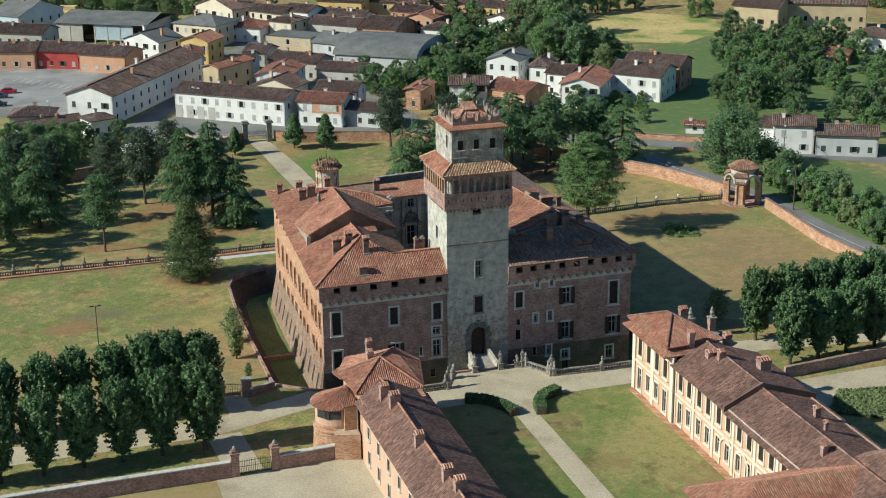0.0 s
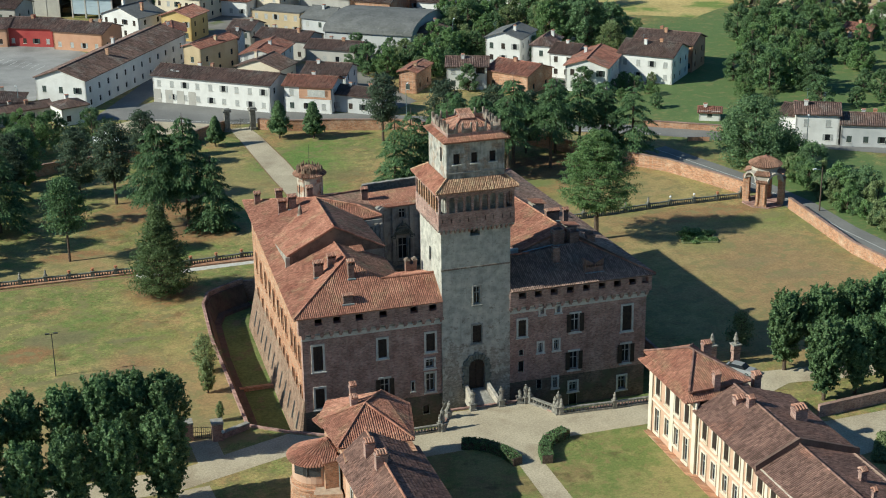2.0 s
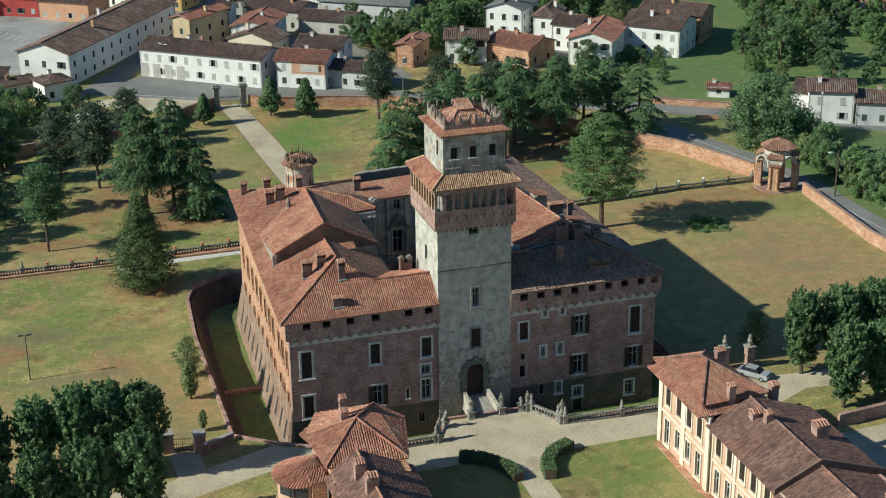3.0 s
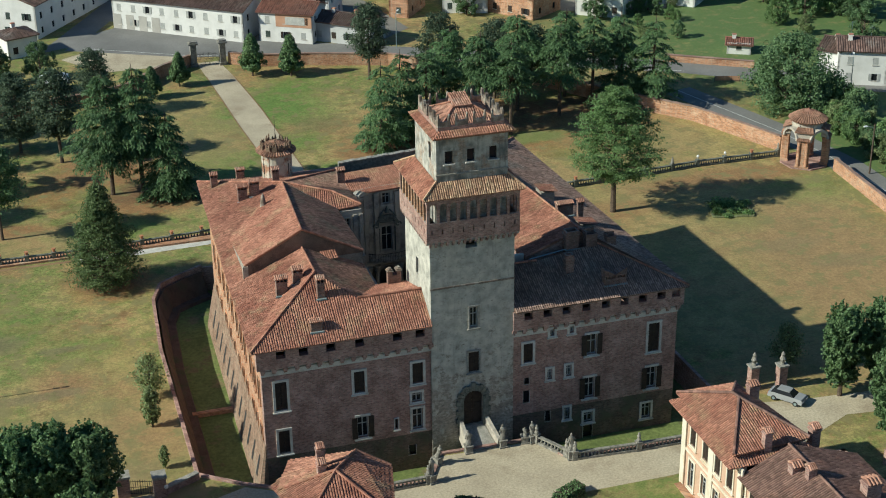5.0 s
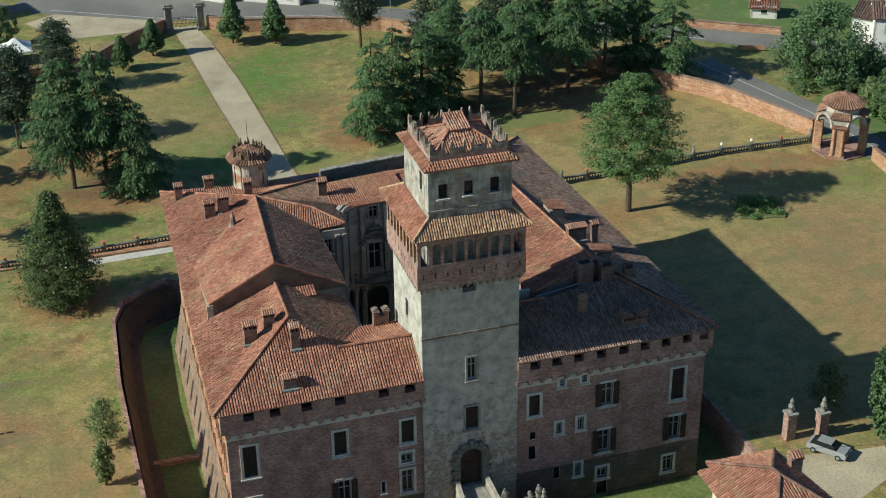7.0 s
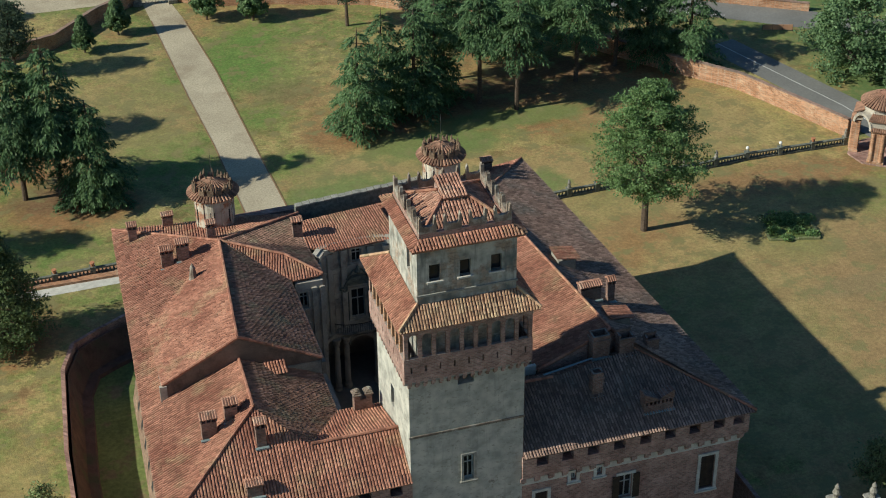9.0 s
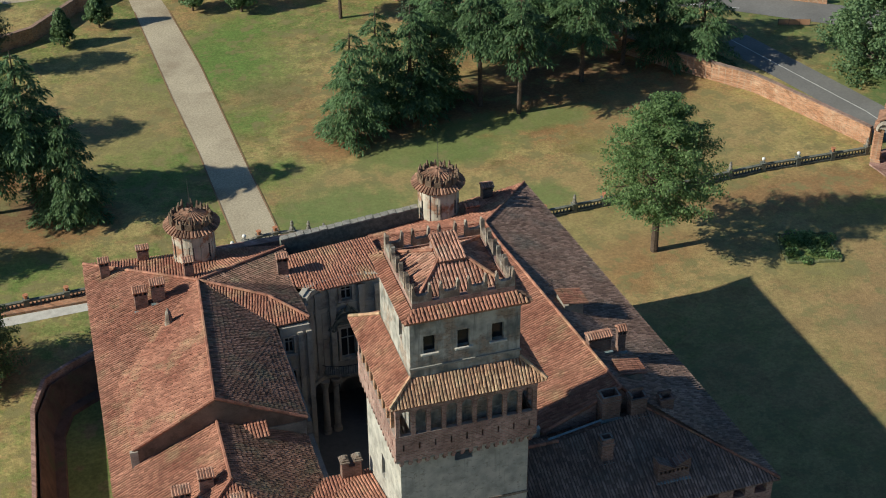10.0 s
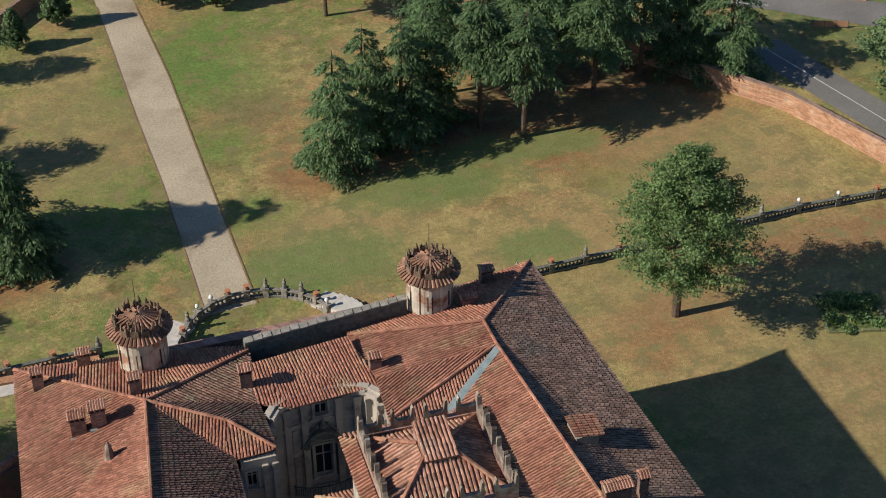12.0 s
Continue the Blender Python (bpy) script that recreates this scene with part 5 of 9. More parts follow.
Geo().box(15.5, 0.95, 14.95, 18.35, 1.2, 15.1).ob("flashing", ZINC, c)
# forked chimney on the edge of the court
g = Geo().box(-7.0, 8.3, 14.4, -5.5, 9.0, 16.5).box(-7.0, 8.3, 16.5, -6.5, 9.0, 16.95).box(-6.0, 8.3, 16.5, -5.5, 9.0, 16.95)
c = g.ob("chimney", SOOT_BRICK, castle, "forked brick chimney with two tile hats")
for x in (-6.75, -5.75):
    Geo().box(x - 0.36, 8.2, 16.95, x + 0.36, 9.1, 17.05).box(x - 0.27, 8.3, 17.05, x + 0.27, 9.0, 17.2).box(x - 0.12, 8.4, 17.2, x + 0.12, 8.9, 17.32).ob("cap", MERLON, c)


def dormer(x, y, z, w, d, rz):
    m = pose(x, y, z, 0, 0, rz)
    w, d = 0.85 * w, 0.85 * d
    g = Geo().box(-w / 2, -d / 2, -1.2, w / 2, d / 2, 0.3, m)
    o = g.ob("dormer", COURT_WALL, castle, "small roof dormer with a tiled lean-to")
    V = [m @ Vector(p) for p in ((-w / 2 - 0.2, -d / 2 - 0.3, 0.33), (w / 2 + 0.2, -d / 2 - 0.3, 0.33), (w / 2 + 0.2, d / 2 + 0.2, 0.7), (-w / 2 - 0.2, d / 2 + 0.2, 0.7))]
    v, f = tiled([tuple(p) for p in V], 0.26, 0.45)
    t = Geo()
    t.v, t.f = [tuple(p) for p in v], f
    t.ob("dormer_tiles", TILE, o, kind="stuff")
    dk = Geo()
    dk.face(*V)
    dk.ob("dormer_deck", DECK, o)


dormer(-12.4, 13.4, 17.2, 1.7, 1.4, 0)
dormer(16.2, 21.2, 18.2, 2.2, 2.0, 90)
dormer(17.2, 11.0, 18.0, 2.0, 2.0, 90)
Geo().lathe([(0.42, -0.8), (0.30, 0.1), (0.22, 0.45), (0.26, 0.5), (0.10, 0.9), (0.02, 1.05)], 8, -16.7, 28.9, 18.4).ob("roof_vent", MERLON, castle, "small conical roof vent of weathered brick")


def turret(x, y):
    """A round stair turret with a tile skirt and a crown of broken merlons."""
    t = Geo().lathe([(2.0, -2.5), (2.0, 0.0), (2.05, 0.1), (1.85, 0.3), (1.85, 3.9), (1.95, 4.0), (2.1, 4.15), (2.1, 4.4)], 24, x, y, 16.2).ob("turret", PEEL, castle, "round turret with peeling plaster")
    for i in range(12):
        a = 2 * math.pi * (i + 0.5) / 12
        m = pose(x, y, 16.2, 0, 0, math.degrees(a))
        Geo().box(1.82, -0.12, 0.35, 1.92, 0.12, 3.9, m).ob("pilaster", PEEL, t)
    for i in range(6):
        m = pose(x, y, 16.2, 0, 0, 60 * i + 15)
        Geo().box(1.7, -0.22, 1.5, 1.89, 0.22, 2.9, m).ob("opening", IRON, t, "dark narrow opening")
    n = 44
    g = Geo()
    for i in range(n):
        a = 2 * math.pi * i / n
        c, s = math.cos(a), math.sin(a)
        g.tube((x + 2.5 * c, y + 2.5 * s, 20.5), (x + 1.7 * c, y + 1.7 * s, 20.98), 0.14, 0.10, 5)
    g.ob("tile_skirt", TILE_OLD, t, kind="stuff")
    Geo().lathe([(2.38, 20.45), (2.42, 20.5), (1.7, 20.95), (1.7, 21.1), (1.3, 21.2), (0.1, 21.8)], 24, x, y, 0).ob("turret_roof", DECK, t)
    g = Geo()
    rng = random.Random(int(x * 10))
    for i in range(22):
        a = 2 * math.pi * i / 22
        c, s = math.cos(a), math.sin(a)
        g.tube((x + 1.7 * c, y + 1.7 * s, 21.1), (x + 0.15 * c, y + 0.15 * s, 21.85), 0.13, 0.08, 5)
    g.ob("roof_tiles", TILE_OLD, t, kind="stuff")
    g = Geo()
    for i in range(13):
        m = pose(x, y, 20.95, 0, 0, 360 * i / 13 + 6 * rng.random())
        h = 0.75 + 0.45 * rng.random()
        g.box(1.68, -0.3, 0, 1.96, 0.3, h * 0.5, m)
        for s0, s1 in ((-0.3, -0.08), (0.08, 0.3)):
            k, lean = h * (0.6 + 0.6 * rng.random()), 0.16 * (rng.random() - 0.5)
            g.tube(tuple(m @ Vector((1.82, (s0 + s1) / 2, h * 0.45))), tuple(m @ Vector((1.82 + lean, (s0 + s1) / 2 + lean, k))), 0.15, 0.05, 5)
    for i in range(26):
        a, k = 6.28 * rng.random(), 1.75 * rng.random() ** 0.6
        z = 21.85 - 0.45 * k
        px, py = x + k * math.cos(a), y + k * math.sin(a)
        g.tube((px, py, z), (px + 0.5 * (rng.random() - 0.5), py + 0.5 * (rng.random() - 0.5), z + 0.12 + 0.3 * rng.random()), 0.12, 0.05, 4)
    g.ob("merlon_crown", TERRACOTTA_OLD, t, "crown of worn broken brick merlons")
    Geo().tube((x, y, 21.7), (x, y, 25.0), 0.035, 0.02, 5).ob("rod", IRON, t)


turret(-12.8, 39.6)
turret(10.25, 39.9)

# ---- gate tower ----
HW, TD = 4.65, 9.3
tower_ws = [(4.75, 13.2, 15.6, 0.85, "glass"), (4.75, 7.7, 10.2, 1.25, "shut")]
arch = [(1.15 * math.cos(a), 4.35 + 1.15 * math.sin(a)) for a in np.linspace(0, math.pi, 13)]
tw = wall(Geo(), (-HW, 0), (HW, 0), -4.3, 23.9, 1.0, span(0, 0, tower_ws) + [(HW - 1.15, HW + 1.15, 1.0, 5.5), (3.9, 5.2, 22.6, 23.4)])
wall(tw, (HW, 0.98), (HW, TD - 0.98), -4.3, 23.9, 1.0)
wall(tw, (HW, TD), (-HW, TD), -4.3, 23.9, 1.0)
wall(tw, (-HW, TD - 0.98), (-HW, 0.98), -4.3, 23.9, 1.0, [(3.0, 3.9, 18.0, 20.0)])
for i in range(12):
    (x0, z0), (x1, z1) = arch[i], arch[i + 1]
    tw.face((x0, 0, z0), (x0, 0, 5.51), (x1, 0, 5.51), (x1, 0, z1))
    tw.face((x0, 0, z0), (x1, 0, z1), (x1, 0.5, z1), (x0, 0.5, z0))
tw.ob("tower_shaft", TOWER_WALL, castle, "tall tower shaft of patchy grey plaster over stone")
for u, z0, z1, w, kind in tower_ws:
    window(castle, facing((-HW, 0), (HW, 0)), u, z0, z1, w, kind, 0.2, stone=GREY_STONE)
Geo().box(-HW - 0.06, -0.07, 18.25, HW + 0.06, 0.02, 18.45).ob("string_course", MERLON, castle)
# rusticated arch round the door
for i in range(11):
    a0, a1 = math.pi * i / 11 + 0.02, math.pi * (i + 1) / 11 - 0.02
    ro = 2.1 if i == 5 else (1.95 if i % 2 else 1.8)
    q = [(1.12 * math.cos(a0), 4.35 + 1.12 * math.sin(a0)), (ro * math.cos(a0), 4.35 + ro * math.sin(a0)), (ro * math.cos(a1), 4.35 + ro * math.sin(a1)), (1.12 * math.cos(a1), 4.35 + 1.12 * math.sin(a1))]
    vo = Geo()
    vo.v = [(x, 0.02, z) for x, z in q] + [(x, -0.28, z) for x, z in q]
    vo.f = [(0, 1, 5, 4), (1, 2, 6, 5), (2, 3, 7, 6), (3, 0, 4, 7), (4, 5, 6, 7)]
    vo.ob("voussoir", DARK_STONE, castle)
for i in range(6):
    w = 0.85 if i % 2 else 0.65
    for sx in (-1, 1):
        a, b = sorted((sx * 1.12, sx * (1.12 + w)))
        Geo().box(a, -0.25, 1.0 + 0.56 * i, b, 0.02, 1.53 + 0.56 * i).ob("quoin", DARK_STONE, castle)
dr = Geo()
for sx in (-1, 1):
    a, b = sorted((sx * 0.015, sx * 1.14))
    dr.box(a, 0.45, 1.0, b, 0.53, 5.5)
    for z in (1.3, 2.6, 3.9):
        dr.box(min(a, b) + 0.15, 0.4, z, max(a, b) - 0.15, 0.46, z + 1.0)
dr.ob("door", DARKWOOD, castle, "dark closed double door")
# gallery on corbels
G = 5.08
cx0, cx1, gy0, gy1 = -G, G, -0.43, TD + 0.43
for i in range(16):
    cb = Geo()
    t = i / 15
    x, y = -HW + 2 * HW * t, TD * t
    cb.box(x - 0.14, gy0, 23.55, x + 0.14, 0.05, 23.9).box(x - 0.1, gy0 + 0.2, 23.25, x + 0.1, 0.05, 23.55)
    for sx in (-1, 1):
        a, b = sorted((sx * (HW - 0.05), sx * G))
        Geo().box(a, y - 0.14, 23.55, b, y + 0.14, 23.9).ob("corbel", BRICK, castle)
    cb.ob('corbel', BRICK, castle)

slits = lambda n, L: [(L * (i + 0.5) / n - 0.06, L * (i + 0.5) / n + 0.06, 24.75, 25.3) for i in range(n)]
for p, q in (((cx0, gy0), (cx1, gy0)), ((cx1, gy0 + 0.29), (cx1, gy1 - 0.29)), ((cx1, gy1), (cx0, gy1)), ((cx0, gy1 - 0.29), (cx0, gy0 + 0.29))):
    L = (Vector(q) - Vector(p)).length
    wall(Geo(), p, q, 23.9, 26.05, 0.3, slits(9, L)).ob("gallery_parapet", BRICK, castle, "brick gallery parapet with small slits")
for i in range(10):
    t = i / 9
    for x, y in ((cx0 + 0.2 + (2 * G - 0.4) * t, gy0 + 0.16), (cx0 + 0.2 + (2 * G - 0.4) * t, gy1 - 0.16)):
        Geo().box(x - 0.15, y - 0.14, 26.05, x + 0.15, y + 0.14, 28.2).ob("gallery_pier", BRICK, castle)
    if 0 < i < 9:
        y = gy0 + 0.2 + (gy1 - gy0 - 0.4) * t
        for x in (cx0 + 0.16, cx1 - 0.16):
            # west piers take the orange brick, sunlight painted into that side
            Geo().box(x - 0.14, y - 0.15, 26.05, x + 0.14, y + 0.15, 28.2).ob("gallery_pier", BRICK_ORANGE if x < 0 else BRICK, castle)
for i in range(9):
    for run, fix in ((0, gy0 + 0.02), (0, gy1 - 0.3), (1, cx0 + 0.02), (1, cx1 - 0.3)):
        lo, hi = (cx0, cx1) if run == 0 else (gy0, gy1)
        p0 = lo + 0.2 + (hi - lo - 0.4) * i / 9 + 0.15
        p1 = lo + 0.2 + (hi - lo - 0.4) * (i + 1) / 9 - 0.15
        mid, r = (p0 + p1) / 2, (p1 - p0) / 2
        ar = Geo()
        for k in range(7):
            t = math.pi * k / 6
            u, z = mid + r * math.cos(t), 27.75 + 0.42 * math.sin(t)
            ar.v += [(u, fix + d, h) if run == 0 else (fix + d, u, h) for d in (0, 0.28) for h in (z, 28.25)]
        for k in range(0, 24, 4):
            ar.f += [(k, k + 1, k + 5, k + 4), (k + 2, k + 6, k + 7, k + 3), (k, k + 4, k + 6, k + 2)]
        ar.ob("gallery_arch", BRICK, castle)
pl = Geo()
for p, q in (((cx0, gy0), (cx1, gy0)), ((cx1, gy0 + 0.33), (cx1, gy1 - 0.33)), ((cx1, gy1), (cx0, gy1)), ((cx0, gy1 - 0.33), (cx0, gy0 + 0.33))):
    wall(pl, p, q, 28.2, 28.75, 0.34)
pl.ob("wall_plate", BRICK, castle)
Geo().box(cx0 + 0.05, gy0 + 0.05, 23.7, cx1 - 0.05, gy1 - 0.05, 23.95).ob("gallery_floor", GREY_STONE, castle)
UX0, UX1, UY0, UY1 = -3.72, 3.95, 0.35, 7.9
up = Geo()
uw = [(1.35, 32.1, 33.5, 0.85), (3.7, 32.1, 33.5, 0.85), (6.1, 32.1, 33.5, 0.85)]
hol = [(u - w / 2, u + w / 2, a, b) for u, a, b, w in uw]
wall(up, (UX0, UY0), (UX1, UY0), 23.9, 35.25, 0.5, hol)
wall(up, (UX1, UY0 + 0.49), (UX1, UY1 - 0.49), 23.9, 35.25, 0.5)
wall(up, (UX1, UY1), (UX0, UY1), 23.9, 35.25, 0.5)
wall(up, (UX0, UY1 - 0.49), (UX0, UY0 + 0.49), 23.9, 35.25, 0.5, [(4.4, 5.2, 32.0, 33.9)])
up.ob("tower_upper_storey", TOWER_UPPER, castle, "upper storey of stained grey plaster")
Geo().box(UX0 + 0.5, UY0 + 0.5, 31.0, UX1 - 0.5, UY1 - 0.5, 31.1).ob("upper_floor", DARKWOOD, castle)
for u, a, b, w in uw:
    Geo().box(UX0 + u - 0.62, UY0 - 0.16, a - 0.13, UX0 + u + 0.62, UY0 + 0.1, a).ob("window_sill", WHITE_STONE, castle)
    Geo().box(UX0 + u - 0.42, UY0 + 0.38, a, UX0 + u + 0.42, UY0 + 0.42, b).ob("window_pane", GLASS, castle)
Geo().box(UX0 - 0.08, UY0 - 0.1, 30.9, UX1 + 0.08, UY0, 31.05).ob("string_course", GREY_STONE, castle)
ex, ey0, ey1, ez, tz = 5.5, -0.85, TD + 0.85, 28.9, 30.25
q = [(-ex, ey0, ez), (ex, ey0, ez), (ex, ey1, ez), (-ex, ey1, ez)]
w = [(UX0 - 0.02, UY0 - 0.02, tz), (UX1 + 0.02, UY0 - 0.02, tz), (UX1 + 0.02, UY1 + 0.02, tz), (UX0 - 0.02, UY1 + 0.02, tz)]
roof("gallery_roof", [[q[0], q[1], w[1], w[0]]], castle, TILE_ORANGE, DECK, "ochre barrel-tile skirt roof", spacing=0.235, course=0.4, seed=200)
roof("gallery_roof", [[q[i], q[(i + 1) % 4], w[(i + 1) % 4], w[i]] for i in (1, 2, 3)], castle, TILE, DECK, "red barrel-tile skirt roof", spacing=0.235, course=0.4, seed=205)
rd = Geo()
for i in range(4):
    ridge(rd, Vector(q[i]) + Vector((0, 0, 0.1)), Vector(w[i]) + Vector((0, 0, 0.12)), 0.13)
rd.ob("hip_tiles", TILE_ORANGE, castle, kind="stuff")
# top: tile eave, swallowtail merlons, and a low hipped roof with a raised middle
e0, e1, f0, f1 = -4.2, 4.45, -0.2, 8.4
q = [(e0, f0, 35.15), (e1, f0, 35.15), (e1, f1, 35.15), (e0, f1, 35.15)]
w = [(UX0 + 0.25, UY0 + 0.35, 35.55), (UX1 - 0.25, UY0 + 0.35, 35.55), (UX1 - 0.25, UY1 - 0.35, 35.55), (UX0 + 0.25, UY1 - 0.35, 35.55)]
roof("tower_eave", [[q[i], q[(i + 1) % 4], w[(i + 1) % 4], w[i]] for i in range(4)], castle, TILE, DECK, "red barrel-tile eave", spacing=0.25, course=0.35, seed=220, high=0.12)
M0, M1, M2, M3 = UX0 + 0.3, UX1 - 0.3, UY0 + 0.35, UY1 - 0.35
pw = Geo()
for p, r in (((M0, M2), (M1, M2)), ((M1, M2 + 0.34), (M1, M3 - 0.34)), ((M1, M3), (M0, M3)), ((M0, M3 - 0.34), (M0, M2 + 0.34))):
    wall(pw, p, r, 35.5, 36.0, 0.35)
pw.ob("tower_parapet", BRICK, castle)


def merlon(m):
    """A swallowtail merlon, notched on top."""
    k = [(-0.66, 0), (0.66, 0), (0.66, 1.15), (0.58, 1.32), (0.50, 1.24), (0.45, 0.68), (0.3, 0.52), (-0.3, 0.52), (-0.45, 0.68), (-0.50, 1.24), (-0.58, 1.32), (-0.66, 1.15)]
    g = Geo()
    n = len(k)
    g.v = [tuple(m @ Vector((x, y, z))) for y in (0.0, 0.27) for x, z in k]
    g.f = [tuple(range(n)), tuple(range(2 * n - 1, n - 1, -1))] + [(i, n + i, n + (i + 1) % n, (i + 1) % n) for i in range(n)]
    g.ob("merlon", MERLON, castle, "worn swallowtail merlon")


for i in range(4):
    t = i / 3
    x, y = M0 + 0.68 + (M1 - M0 - 1.36) * t, M2 + 0.5 + (M3 - M2 - 1.0) * t
    merlon(pose(x, M2, 36.0))
    merlon(pose(x, M3, 36.0, 0, 0, 180))
    if 0 < i < 3:
        merlon(pose(M1, y, 36.0, 0, 0, 90))
        merlon(pose(M0, y, 36.0, 0, 0, -90))
    else:
        merlon(pose(M1, M2 + 0.98 if i == 0 else M3 - 0.98, 36.0, 0, 0, 90))
        merlon(pose(M0, M2 + 0.98 if i == 0 else M3 - 0.98, 36.0, 0, 0, -90))
R = 0.36
a = [(M0 + R, M2 + R, 35.75), (M1 - R, M2 + R, 35.75), (M1 - R, M3 - R, 35.75), (M0 + R, M3 - R, 35.75)]
cx, cyy = (M0 + M1) / 2, (M2 + M3) / 2
b = [(cx - 0.9, cyy - 0.6, 37.0), (cx + 0.9, cyy - 0.6, 37.0), (cx + 0.9, cyy + 0.6, 37.0), (cx - 0.9, cyy + 0.6, 37.0)]
roof("tower_roof", [[a[i], a[(i + 1) % 4], b[(i + 1) % 4], b[i]] for i in range(4)], castle, TILE, DECK, "red barrel-tile roof inside the battlements", spacing=0.25, course=0.4, seed=240, single=True)
roof("tower_lantern_roof", [[(cx - 0.9, cyy - 0.9, 37.15), (cx + 0.9, cyy - 0.9, 37.15), (cx + 0.9, cyy + 1.6, 37.75), (cx - 0.9, cyy + 1.6, 37.75)]], castle, TILE, DECK, "raised flap of barrel tiles", spacing=0.24, seed=260, single=True)
Geo().box(cx - 0.85, cyy - 0.5, 36.6, cx + 0.85, cyy + 1.5, 37.25).ob("lantern", BRICK, castle)
rd = Geo()
for i in range(4):
    ridge(rd, Vector(a[i]) + Vector((0, 0, 0.1)), Vector(b[i]) + Vector((0, 0, 0.1)), 0.13)
rd.ob("hip_tiles", TILE, castle, kind="stuff")

# ---- bridge, balustrades, statues, hedges, park walls, pavilion ----
bridge = thing("entrance_bridge", 0.2, -1.6, 0, "short stone bridge ramp up to the castle door", "bridge")
bridge.matrix_world = Matrix.Identity(4)
g = Geo()
k = [(-1.25, -3.6, 0.05), (1.55, -3.6, 0.05), (1.25, 0.0, 1.0), (-1.2, 0.0, 1.0)]
g.face(*k)
g.face((-1.25, -3.6, -0.8), (-1.25, -3.6, 0.05), (-1.2, 0.0, 1.0), (-1.2, 0.0, 0.2))
g.face((1.55, -3.6, -0.8), (1.25, 0.0, 0.2), (1.25, 0.0, 1.0), (1.55, -3.6, 0.05))
g.ob("ramp", GREY_STONE, bridge, "worn grey stone ramp")
for sx, x0, x1 in ((-1, -1.55, -1.45), (1, 1.85, 1.5)):
    g = Geo()
    a, b = (x0, -3.6), (x1, 0.0)
    g.v = [(a[0] - 0.2, a[1], -1.2), (a[0] + 0.2, a[1], -1.2), (b[0] + 0.2, b[1], -0.5), (b[0] - 0.2, b[1], -0.5), (a[0] - 0.2, a[1], 0.95), (a[0] + 0.2, a[1], 0.95), (b[0] + 0.2, b[1], 2.0), (b[0] - 0.2, b[1], 2.0)]
    g.f = [(0, 1, 5, 4), (1, 2, 6, 5), (2, 3, 7, 6), (3, 0, 4, 7), (4, 5, 6, 7)]
    g.ob("parapet", COURT_PALE, bridge, "pale beige stone parapet")


def statue(x, y, rz, h=2.0, ped=1.15, lean=0.0):
    """A weathered garden figure on a square pedestal, kept to a plain draped shape."""
    s = thing("statue", x, y, 0, "weathered grey stone garden statue on a square pedestal", "statue", "statues along the forecourt", rz=rz)
    g = Geo().box(-0.45, -0.45, 0, 0.45, 0.45, 0.2).box(-0.36, -0.36, 0.2, 0.36, 0.36, ped - 0.15).box(-0.46, -0.46, ped - 0.15, 0.46, 0.46, ped)
    prof = [(0.34, 0), (0.36, 0.15), (0.27, 0.55), (0.24, 0.95), (0.28, 1.15), (0.31, 1.4), (0.22, 1.58), (0.09, 1.64), (0.12, 1.76), (0.13, 1.86), (0.05, 1.98)]
    n0 = len(g.v)
    g.lathe([(r, z * h / 2) for r, z in prof], 9, 0, 0, ped)
    g.v[n0:] = [(px + lean * (pz - ped) + 0.05 * math.sin(4 * pz), py * 0.82, pz) for px, py, pz in g.v[n0:]]
    g.tube((0.22, 0, ped + 1.45 * h / 2), (0.5, 0.1, ped + 1.05 * h / 2), 0.09, 0.07, 6)
    g.tube((-0.22, 0, ped + 1.45 * h / 2), (-0.42, -0.12, ped + 0.95 * h / 2), 0.09, 0.07, 6)
    o = g.ob("figure", STATUE, s)
    return s


for a in ((-7.2, -8.0, 20, 2.1, 1.1), (-5.6, -4.9, -60, 1.6, 1.0, 0.25), (-1.75, -3.7, 0, 1.9, 1.0), (2.15, -3.75, 0, 1.9, 1.0), (5.5, -3.9, 10, 1.7, 1.0), (4.7, -3.7, 80, 1.0, 0.9), (8.3, -8.3, 0, 2.1, 1.15)):
    statue(*a)


